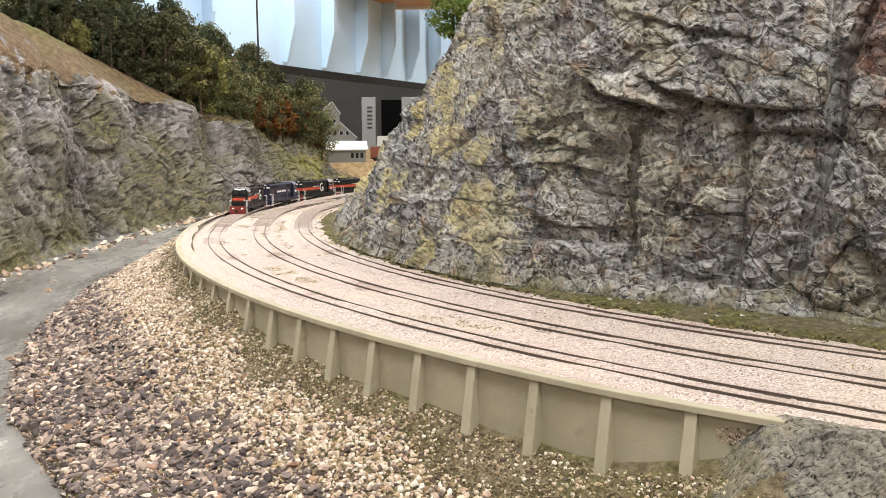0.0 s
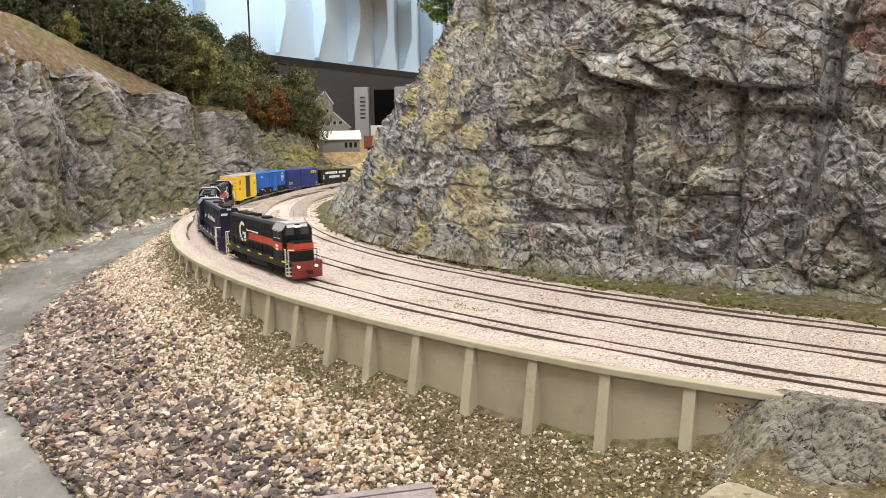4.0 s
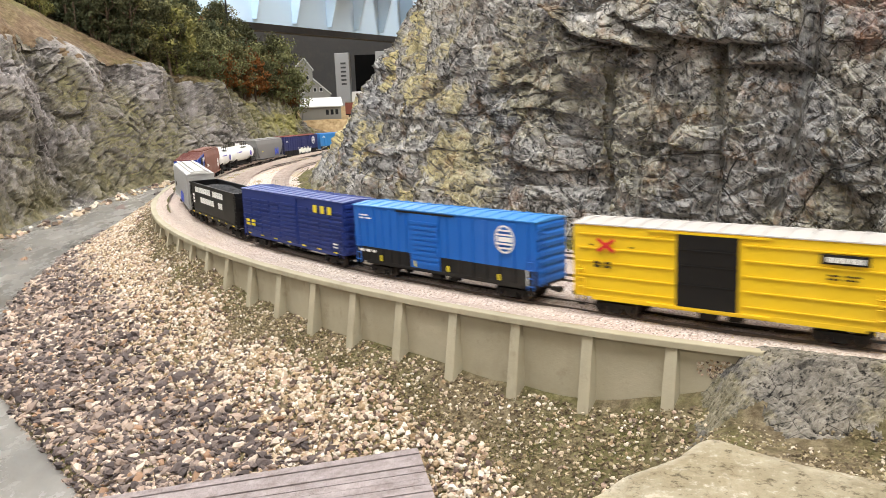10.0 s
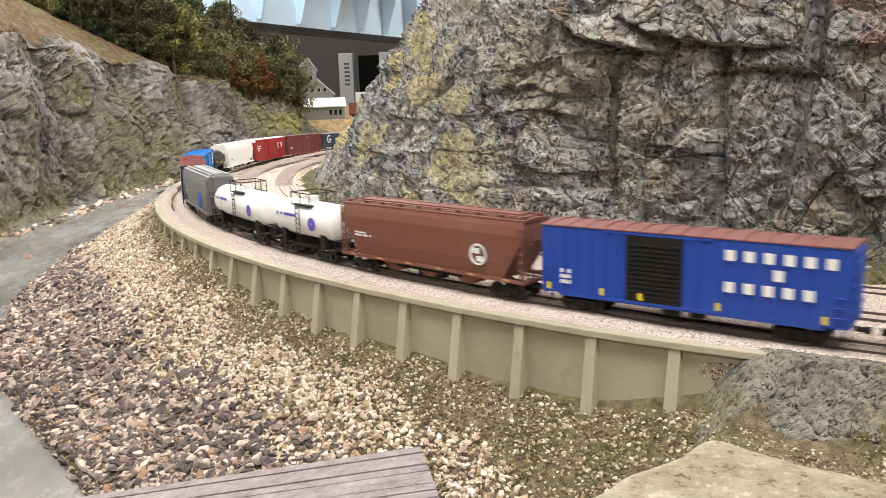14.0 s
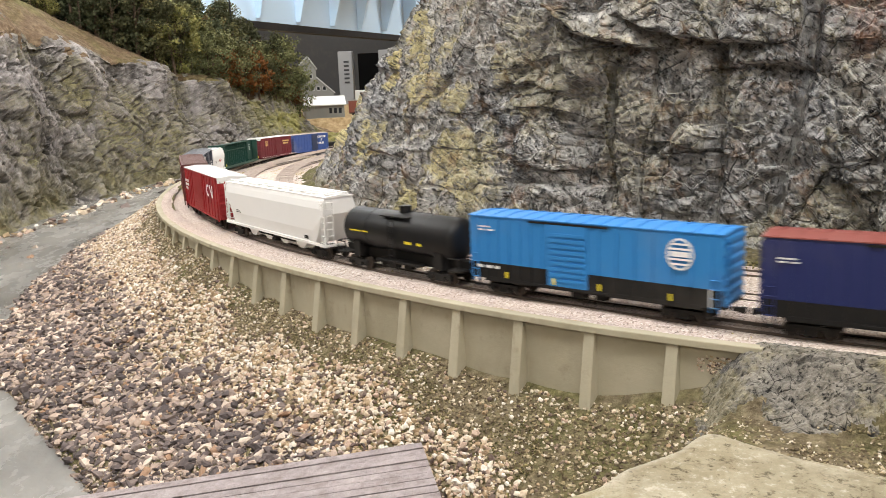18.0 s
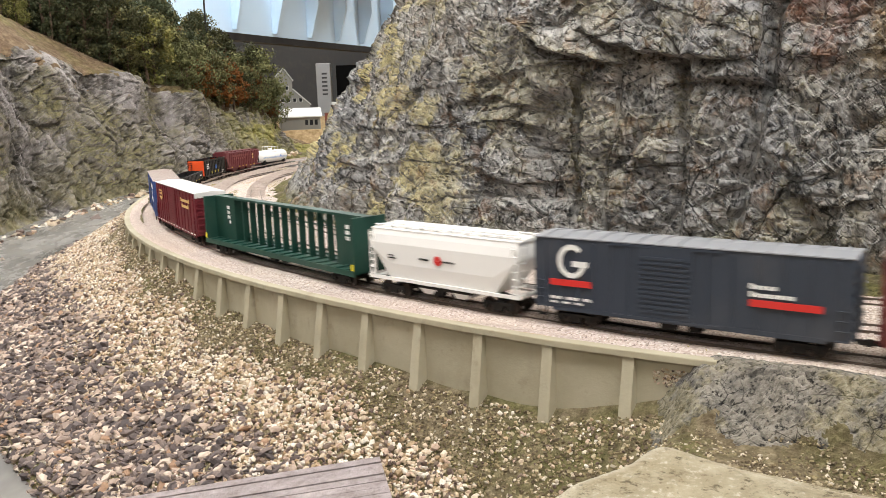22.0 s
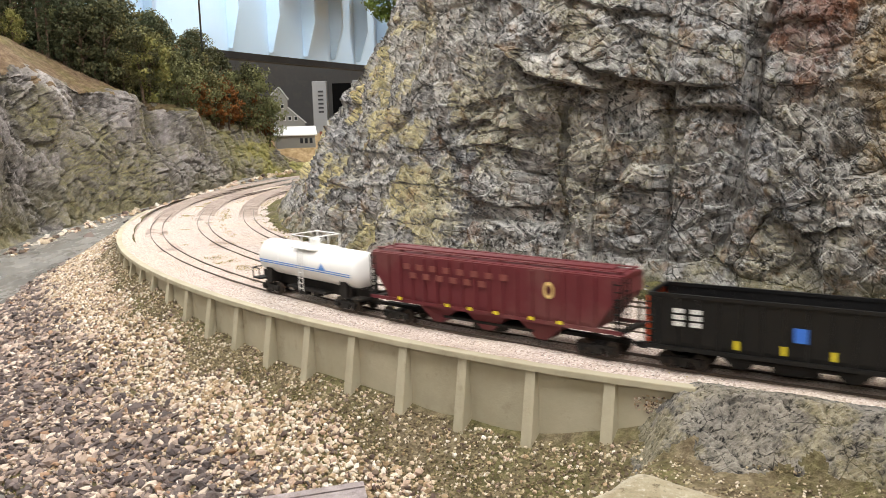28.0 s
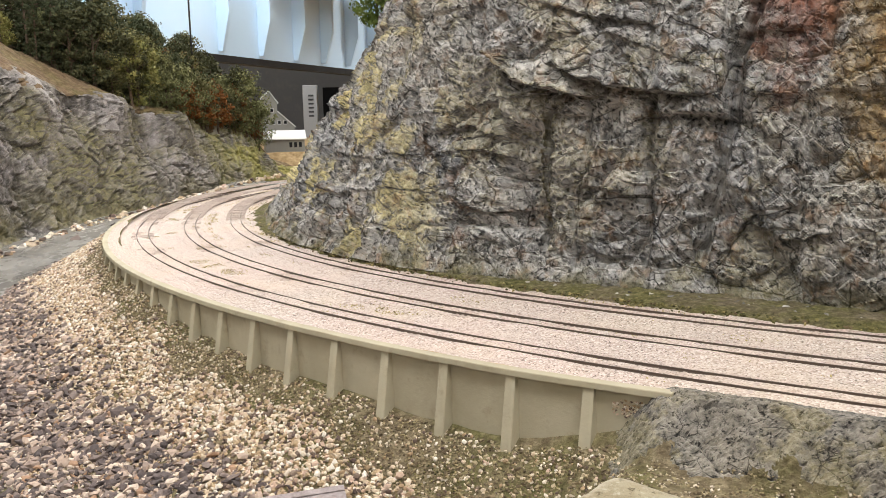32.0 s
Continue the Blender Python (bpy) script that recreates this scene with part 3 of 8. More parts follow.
BASE_Z = (-0.03, -0.03, -0.03, -0.041, -0.054, -0.053, -0.046, -0.043, -0.039, -0.0365, -0.030, -0.026, -0.024, -0.02, -0.013, -0.009, -0.008)


def wall_off(s):
    return lerp_at(s, (-1.07, -1.02, -0.975, -0.87, -0.68, -0.3, 0.4, 1.0), (0.037, 0.041, 0.0442, 0.0465, 0.0492, 0.0512, 0.05, 0.047))


def make_bed():
    """Ballast: a strip with low shoulders under each track and a toe against the cliff."""
    verts, ns, no = [], 521, 84
    for i in range(ns):
        s = -1.5 + 3.0 * i / (ns - 1)
        edge = wall_off(s) - 0.004
        for j in range(no):
            o = edge + (-0.235 - 0.16 * smooth(0.1, 0.6, s) - edge) * j / (no - 1)
            z = BED_Z - 0.0022
            for t in TRACKS:
                z += 0.0022 * (1 - smooth(0.016, 0.024, abs(o - t)))
            z += 0.003 * smooth(0.024, 0.04, o)
            z += 0.0007 * noise.noise((s * 45, o * 60, 1)) + 0.0009 * noise.noise((s * 11, o * 14, 5))
            verts.append(on_line(s, o, z))
    return tagged(mesh_ob("ballast_bed", verts, grid_faces(ns, no, True), BALLAST, smooth_shade=True), "pale pinkish crushed-stone ballast under the tracks", "ballast", kind="structure")


make_bed()


def make_verge():
    """Mossy soil between the inner track and the cliff."""
    verts, ns, no = [], 420, 26
    for i in range(ns):
        s = -1.5 + 2.2 * i / (ns - 1)
        inner = -0.163 + 0.003 * smooth(-0.6, -0.3, s) + 0.009 * noise.noise((s * 24, 0, 0)) + 0.004 * noise.noise((s * 110, 2, 0))
        for j in range(no):
            o = inner + (-0.25 - inner) * j / (no - 1)
            z = BED_Z - 0.0045 + 0.0062 * smooth(0, 0.3, j / (no - 1)) + 0.0035 * j / (no - 1) + 0.0016 * noise.noise((s * 60, o * 60, 4)) + 0.001 * noise.noise((s * 190, o * 190, 4))
            verts.append(on_line(s, o, z))
    return tagged(mesh_ob("verge", verts, grid_faces(ns, no, True), MOSSY), "mossy brown verge between the track and the cliff", "verge", kind="structure")


make_verge()


SHORE_S, SHORE_OFF = (-1.0, -0.62, -0.5, -0.41, -0.33, -0.1, 0.1, 0.8), (0.225, 0.228, 0.236, 0.262, 0.3, 0.31, 0.3, 0.32)


def bank_z(s, off):
    """Height of the gravel bank below the retaining wall."""
    zb = float(np.interp(s, BASE_S, BASE_Z) + np.interp(s, LINE_S, LINE_Z))
    k = 0.56 + 0.1 * smooth(-0.8, -0.95, s)
    z = zb - k * (min(off, 0.16) - 0.05) - 0.44 * max(0.0, off - 0.16)
    z -= 1.2 * max(0.0, off - lerp_at(s, SHORE_S, SHORE_OFF) + 0.012 * noise.noise((s * 14, 3, 1)))
    z += 0.004 * noise.noise((s * 9, off * 9, 2)) + 0.0025 * noise.noise((s * 30, off * 30, 8))
    return z


def make_bank():
    verts, ns, no = [], 221, 90
    for i in range(ns):
        s = -1.55 + 2.9 * i / (ns - 1)
        for j in range(no):
            o = 0.03 + 0.36 * j / (no - 1)
            p = on_line(s, o)
            p.z = max(bank_z(s, o), river_z(p.y) - 0.02)
            verts.append(p)
    return tagged(mesh_ob("river_bank", verts, grid_faces(ns, no), DIRT, smooth_shade=True), "sloping brown river bank below the retaining wall", "bank", kind="structure")


make_bank()


def facet(q, f, seed):
    """Blocky rock: every cell is a tilted plane of its own, parted from its neighbours by a groove."""
    dist, pts = noise.voronoi(q * f)
    c = pts[0]
    k = noise.cell_vector(c * 7.31 + Vector((seed, seed, seed))) - Vector((0.5, 0.5, 0.5))
    tilt = (q * f - c).dot(k) * 2.2
    groove = max(0.0, 1 - (dist[1] - dist[0]) * 7)
    return tilt + k.x * 0.9 - 0.55 * groove


def rock_shift(p, amount, fine=1.0, soft=0.0):
    """How far a rock face stands out at p: folded beds with overhanging lips, blocks and cracks; soft rounds it off."""
    q = p + noise.noise_vector(p * 5) * 0.017 + noise.noise_vector(p * 40) * 0.0012
    t = q.z + 0.1 * q.x - 0.05 * q.y + 0.05 * noise.noise(p * 3.3)
    b = Vector((q.x, q.y, t * 1.1))
    big = noise.noise(p * 4) * 1.4 + noise.noise(p * 9) * 0.9
    col = Vector((q.x, q.y, t * 0.5))
    blocks = facet(b, 7, 3) * 1.5 + facet(b, 17, 11) * 0.8 + facet(col, 23, 21) * 0.9 + facet(b, 42, 17) * 0.6
    bed = t * 17 + 1.3 * noise.noise(p * 5)
    lip = (1 - (bed - math.floor(bed))) ** 3 * 2.2 * max(0.0, 0.15 + noise.noise(p * 7 + Vector((3, 1, 0))))
    crack = -2.4 * max(0.0, 1 - abs(noise.noise(Vector((q.x * 6, q.y * 6, q.z * 1.3)))) * 20)
    small = fine * (facet(b, 105, 29) * 0.42 + noise.noise(p * 260) * 0.12)
    if soft:
        rough = noise.ridged_multi_fractal(Vector((q.x, q.y, q.z * 0.7)) * 7, 0.85, 2.1, 6, 1.0, 1.6) * 1.3
        return amount * (big * 2 * soft + rough * soft + (blocks + lip + crack) * (1 - soft) + small)
    return amount * (big + blocks + lip + crack + small)


def cliff(name, toe, top, back, heights, us, vs, amount, mat, label, category, fine=1.0, soil=None, soil_from=None, extra=None, shift=None):
    """A rock mass over a plan curve: toe(u), and back(u, v) metres set in along top(u) at the share v of its height."""
    nu, nv = len(us), len(vs)
    arr = np.zeros((nu, nv, 3))
    for i, u in enumerate(us):
        a, d = toe(u), top(u)
        for j, v in enumerate(vs):
            arr[i, j] = a + d * back(u, v) + Vector((0, 0, heights(u, v)))
    nrm = np.cross(np.gradient(arr, axis=0), np.gradient(arr, axis=1))
    nrm /= np.linalg.norm(nrm, axis=2, keepdims=True) + 1e-9
    if nrm[:, :, 2].mean() < 0:
        nrm = -nrm
    out = []
    for i in range(nu):
        for j in range(nv):
            p = Vector(arr[i, j])
            calm = 1 - 0.75 * smooth(soil_from(us[i]) - 0.06, soil_from(us[i]) + 0.04, vs[j]) if soil else 1
            foot = calm * (0.3 + 0.7 * smooth(0, 0.05, vs[j]))
            d = shift(p, us[i], vs[j]) * foot if shift else rock_shift(p, amount * foot, fine)
            if extra:
                d += extra(us[i], heights(us[i], vs[j]))
            out.append(p + Vector(nrm[i, j]) * d)
    ob = mesh_ob(name, out, grid_faces(nu, nv, False), mat)
    if soil:
        ob.data.materials.append(soil)
        for f in ob.data.polygons:
            i, j = divmod(f.vertices[0], nv)
            wave = 0.12 * noise.noise(Vector((us[i] * 60, vs[j] * 9, 0))) + 0.1 * noise.noise(Vector((us[i] * 190, vs[j] * 24, 3)))
            if vs[j] + wave > soil_from(us[i]):
                f.material_index = 1
    return tagged(ob, label, category, kind="structure")


def spread(*runs):
    """Sample places: runs of (start, end, count), joined."""
    out = []
    for a, b, n in runs:
        out += list(np.linspace(a, b, n, endpoint=False))
    return out + [runs[-1][1]]


def poly(points):
    """A plan curve through points, evenly by length."""
    p = np.array(points, float)
    d = np.concatenate([[0], np.cumsum(np.linalg.norm(np.diff(p, axis=0), axis=1))])
    d /= d[-1]
    return lambda u: Vector((float(np.interp(u, d, p[:, 0])), float(np.interp(u, d, p[:, 1])), 0))


def by_plan(points, values):
    """Values given at the points of a plan curve, as a function of its share u."""
    p = np.array(points, float)
    d = np.concatenate([[0], np.cumsum(np.linalg.norm(np.diff(p, axis=0), axis=1))])
    d /= d[-1]
    v = np.array(values, float)
    if v.ndim == 1:
        return lambda u: float(np.interp(u, d, v))
    return lambda u: Vector((float(np.interp(u, d, v[:, 0])), float(np.interp(u, d, v[:, 1])), 0))


# the great cliff inside the curve
CP = [(0.62, 0.43), (0.4, 0.575), (0.25, 0.672), (0.13, 0.745), (0.04, 0.8), (-0.047, 0.871), (-0.124, 0.962), (-0.189, 1.061), (-0.241, 1.166), (-0.276, 1.282), (-0.306, 1.433), (-0.328, 1.604), (-0.339, 1.726), (-0.319, 1.854), (0.043, 1.972)]
CLIFF_TOE = poly(CP)
CLIFF_IN = by_plan(CP, [(0.5, 0.87), (0.48, 0.88), (0.45, 0.9), (0.45, 0.9), (0.42, 0.91), (0.45, 0.89), (0.62, 0.78), (0.85, 0.5), (0.98, 0.2), (1.0, 0.0), (1.0, 0.0), (1.0, -0.05), (0.95, -0.3), (0.8, -0.6), (0.4, -0.9)])
CLIFF_LEAN = by_plan(CP, (0.1, 0.07, 0.06, 0.05, 0.12, 0.28, 0.42, 0.52, 0.57, 0.66, 0.8, 0.95, 1.0, 1.0, 0.9))


def cliff_back(u, v):
    z = 0.52 * v
    return CLIFF_LEAN(u) * z + 0.4 * max(0.0, z - 0.3)


# overhangs (share along the toe, height), and upright clefts (height, share)
LIPS = [((0.2600, 0.2757, 0.2938, 0.3130), (0.173, 0.178, 0.190, 0.224), 0.022), ((0.2190, 0.2435, 0.2570, 0.2750), (0.171, 0.177, 0.184, 0.203), 0.023), ((0.2020, 0.2200, 0.2420), (0.148, 0.155, 0.153), 0.007),
        ((0.3000, 0.3250, 0.3500), (0.136, 0.150, 0.147), 0.008), ((0.2850, 0.3050, 0.3300), (0.068, 0.064, 0.072), 0.007), ((0.2250, 0.2480, 0.2700), (0.078, 0.088, 0.094), 0.006), ((0.1700, 0.1850, 0.2000), (0.060, 0.052, 0.070), 0.009), ((0.2350, 0.2600, 0.2850), (0.232, 0.243, 0.262), 0.009)]
CLEFTS = [((0.036, 0.042, 0.119, 0.158), (0.2815, 0.2810, 0.2795, 0.2802), 0.034, 0.0024), ((0.030, 0.090, 0.145), (0.2160, 0.2105, 0.2060), 0.022, 0.0034), ((0.140, 0.200, 0.250), (0.2060, 0.2040, 0.1960), 0.022, 0.0036),
          ((0.095, 0.120, 0.160), (0.3640, 0.3600, 0.3500), 0.01, 0.0018), ((0.105, 0.130, 0.165), (0.2540, 0.2530, 0.2500), 0.008, 0.0022), ((0.045, 0.080, 0.110), (0.2360, 0.2350, 0.2340), 0.006, 0.0012)]


def cliff_marks(u, z):
    d = 0.0
    zz = z + 0.004 * noise.noise((u * 160, z * 30, 5))
    uu = u + 0.0012 * noise.noise((u * 200, z * 70, 8))
    for us, zs, deep in LIPS:
        if us[0] - 0.01 < u < us[-1] + 0.01:
            k = smooth(us[0] - 0.006, us[0] + 0.008, u) * smooth(us[-1] + 0.006, us[-1] - 0.008, u)
            h = zz - float(np.interp(u, us, zs))
            d += deep * k * (math.exp(-h / 0.022) * 0.62 if h > 0 else -0.75 * math.exp(h / 0.014))
    for zs, us, deep, wide in CLEFTS:
        if zs[0] - 0.02 < z < zs[-1] + 0.02:
            k = smooth(zs[0] - 0.014, zs[0] + 0.012, z) * smooth(zs[-1] + 0.014, zs[-1] - 0.012, z)
            d -= deep * k * max(0.0, 1 - abs(uu - float(np.interp(z, zs, us))) / wide)
    face = smooth(0.2815, 0.2835, uu) * smooth(0.304, 0.297, uu) * smooth(0.04, 0.055, z) * smooth(0.155, 0.14, z)
    d += smooth(0.32, 0.37, u) * (0.013 * noise.noise((u * 80 + z * 9, z * 5, 1)) + 0.007 * noise.noise((u * 190 + z * 16, z * 11, 2)) + 0.002 * noise.noise((u * 520 + z * 30, z * 90, 3)))
    return d - 0.015 * face


def crag_shift(p, u, v):
    """The broken face, calmer on the slope that leads round the end."""
    return rock_shift(p, 0.0062 * (1 - 0.2 * smooth(0.31, 0.37, u)))


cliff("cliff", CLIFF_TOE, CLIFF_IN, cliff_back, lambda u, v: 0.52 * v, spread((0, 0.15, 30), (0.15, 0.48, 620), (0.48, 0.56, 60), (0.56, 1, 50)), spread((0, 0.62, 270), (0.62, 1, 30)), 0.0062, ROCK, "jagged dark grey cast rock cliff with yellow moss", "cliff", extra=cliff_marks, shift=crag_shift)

# the hill across the river
HP = [(-1.1, 0.35), (-1.02, 0.8), (-0.93, 1.15), (-0.85, 1.4), (-0.82, 1.6), (-0.775, 1.82), (-0.7, 2.0), (-0.65, 2.16), (-0.605, 2.33), (-0.53, 2.49), (-0.475, 2.56), (-0.4, 2.63), (-0.2, 2.75), (0.1, 2.82), (0.6, 2.85)]
HILL_TOE = poly(HP)
HILL_IN = by_plan(HP, [(-1, 0.2), (-1, 0.25), (-0.95, 0.3), (-0.9, 0.4), (-0.9, 0.45), (-0.85, 0.5), (-0.8, 0.6), (-0.75, 0.65), (-0.65, 0.75), (-0.55, 0.85), (-0.5, 0.88), (-0.3, 0.95), (0, 1), (0, 1), (0, 1)])
ROCK_TOP = by_plan(HP, (0.24, 0.24, 0.25, 0.29, 0.29, 0.255, 0.225, 0.195, 0.165, 0.135, 0.04, 0.0, 0.0, 0.0, 0.0))
RIDGE_TOP = by_plan(HP, (0.48, 0.48, 0.47, 0.46, 0.43, 0.36, 0.29, 0.25, 0.22, 0.17, 0.05, 0.01, 0.0, 0.0, 0.0))
WOOD_TOP = by_plan(HP, (0.5, 0.5, 0.5, 0.49, 0.47, 0.44, 0.42, 0.4, 0.37, 0.3, 0.06, 0.02, 0.0, 0.0, 0.0))


def soil_line(u):
    """Share of the hill's height from which bare brown soil takes over from rock and grass."""
    return float(np.interp(u, (0, 0.36, 0.43, 0.48, 0.52, 1), (0.55, 0.53, 0.5, 0.5, 0.5, 0.5)))


def hill_back(u, v):
    """Steep rock to the middle, a bare slope to the ridge, then wooded ground behind."""
    return 0.13 * min(v, 0.5) / 0.5 + 0.17 * min(max(0.0, v - 0.5), 0.25) / 0.25 + 0.33 * max(0.0, v - 0.75) / 0.25


def hill_toe(u):
    p = HILL_TOE(u)
    p.z = min(-0.015, river_z(p.y)) - 0.01
    return p


def hill_rise(u, v):
    z0 = hill_toe(u).z
    return float(np.interp(v, (0, 0.5, 0.75, 1), (0, ROCK_TOP(u) - z0, RIDGE_TOP(u) - z0, WOOD_TOP(u) - z0)))


# knobs of bare rock standing out below the wood, and gullies between them (share along the toe, share of height, reach)
KNOBS = ((0.425, 0.47, 0.03), (0.488, 0.45, 0.042), (0.545, 0.43, 0.045), (0.585, 0.3, 0.025), (0.36, 0.3, 0.03), (0.455, 0.25, 0.028), (0.395, 0.16, -0.02))
GULLIES = ((0.517, 0.036), (0.458, 0.018), (0.4, 0.02), (0.345, 0.02))


def hill_shift(p, u, v):
    q = p + noise.noise_vector(p * 2.5) * 0.06
    r = noise.ridged_multi_fractal(Vector((q.x, q.y, q.z * 0.6)) * 4.0, 0.9, 2.1, 5, 1.0, 2.0)
    d = 0.021 * (r - 1.0) + 0.028 * noise.noise(p * 3.1) + 0.007 * facet(q, 13, 5) + 0.0055 * facet(q, 34, 9) + 0.0022 * facet(q, 80, 2) + 0.002 * noise.noise(p * 60)
    for ku, kv, reach in KNOBS:
        d += reach * math.exp(-((u - ku) / 0.014) ** 2 - ((v - kv) / 0.13) ** 2)
    for gu, deep in GULLIES:
        d -= deep * math.exp(-((u - gu + 0.02 * (v - 0.3)) / 0.008) ** 2) * smooth(0.05, 0.35, v)
    return d


def hill_point(u, v):
    return hill_toe(u) + HILL_IN(u) * hill_back(u, v) + Vector((0, 0, hill_rise(u, v)))


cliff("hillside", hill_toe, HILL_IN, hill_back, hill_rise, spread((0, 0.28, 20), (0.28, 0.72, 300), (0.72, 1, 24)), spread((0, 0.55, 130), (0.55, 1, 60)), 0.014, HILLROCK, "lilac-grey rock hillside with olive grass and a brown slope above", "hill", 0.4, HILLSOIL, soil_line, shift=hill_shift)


# ---- ground at the outer end of the wall: outcrop, brown soil, pale shelf ----
def shelf_z(s, off):
    a = -0.0005 - 0.033 * smooth(0.034, 0.074, off)
    a += 0.006 * smooth(0.1, 0.113, off + 0.012 * noise.noise((s * 14, off * 14, 4)))
    a -= 0.25 * max(0.0, off - 0.2)
    edge = smooth(-1.03, -1.075, s - 0.3 * max(0.0, off - 0.09) + 0.008 * noise.noise((s * 30, off * 30, 9)))
    return a * edge + (bank_z(s, off) - 0.006) * (1 - edge)


def make_shelf(name, s0, s1, o0, o1, ns, no, amount, mat, label, lift=0.0):
    verts = []
    for i in range(ns):
        s = s0 + (s1 - s0) * i / (ns - 1)
        for j in range(no):
            o = o0 + (o1 - o0) * j / (no - 1)
            p = on_line(s, o, shelf_z(s, o) + lift)
            rough = amount * (0.25 + 0.75 * (1 - smooth(0.06, 0.08, o)) * smooth(0.026, 0.04, o))
            verts.append(p + Vector((0, 0, rock_shift(p * 4.2, rough, 1.0, 0.6))))
    return tagged(mesh_ob(name, verts, grid_faces(ns, no, False), mat), label, "rock", kind="structure")


outcrop = make_shelf("outcrop", -1.5, -1.01, 0.026, 0.122, 330, 120, 0.0024, SNAGROCK, "low grey rock outcrop at the end of the wall")
outcrop.data.materials.append(DIRT)
for face in outcrop.data.polygons:
    if (face.vertices[0] % 120) / 119 * 0.096 + 0.026 + 0.012 * noise.noise(face.center * 28) + 0.006 * noise.noise(face.center * 90) > 0.066:
        face.material_index = 1
make_shelf("shelf", -1.5, -0.98, 0.1, 0.32, 200, 100, 0.0012, PALE, "pale tan plaster shelf in front of the outcrop", 0.0015)

# ---- track: rails and ties ----
def make_track(off, s0, s1, label):
    ob = empty("railway_track")
    tagged(ob, label, "track", "parallel tracks")
    g = 0.00825
    for side in (-1, 1):
        prof = [(-0.0006, -0.0026), (0.0006, -0.0026), (0.0005, -0.0021), (0.00025, -0.0018), (0.00025, -0.0007), (0.00038, -0.0005), (0.00038, 0.0), (-0.00038, 0.0), (-0.00038, -0.0005), (-0.00025, -0.0007), (-0.00025, -0.0018), (-0.0005, -0.0021)]
        sweep("rail", s0, s1, 0.01, prof, STEEL, ob, "weathered brown rail", off + side * g)
    verts, faces = [], []
    rnd = random.Random(int(abs(off) * 1000) + 3)
    s = s0
    while s < s1:
        c, h = on_line(s, off), heading(s) + rnd.uniform(-0.03, 0.03)
        t, n = Vector((math.cos(h), math.sin(h), 0)), Vector((-math.sin(h), math.cos(h), 0))
        k, zt = len(verts), BED_Z + rnd.uniform(-0.0008, 0.0002)
        for z in (zt - 0.002, zt):
            for a, b in ((-1, -1), (1, -1), (1, 1), (-1, 1)):
                q = c + t * (a * 0.00125) + n * (b * 0.0155)
                verts.append((q.x, q.y, z))
        faces += [tuple(k + i for i in f) for f in ((4, 5, 6, 7), (0, 1, 5, 4), (1, 2, 6, 5), (2, 3, 7, 6), (3, 0, 4, 7))]
        s += 0.0061
    tie = mesh_ob("tie", verts, faces, TIE, ob, "row of dusty wooden ties half buried in ballast")
    tagged(tie, kind="stuff")
    return ob


make_track(TRACKS[0], -1.5, 1.5, "outer model railway track with dark rails in pale ballast")
make_track(TRACKS[1], -1.5, 1.5, "middle model railway track with dark rails in pale ballast")
make_track(TRACKS[2], -1.5, 1.5, "inner model railway track beside the cliff")
# plain shelf and rails where the line leaves the scene
sweep("roadbed_near", -8.9, -1.5, 0.2, [(-0.03, -0.02), (0.03, -0.02), (0.025, TIE_TOP - 0.0005), (-0.025, TIE_TOP - 0.0005)], BALLAST)["kind"] = "structure"
sweep("roadbed_far", 1.5, 8.9, 0.05, [(-0.03, -0.02), (0.03, -0.02), (0.025, TIE_TOP - 0.0005), (-0.025, TIE_TOP - 0.0005)], BALLAST)["kind"] = "structure"


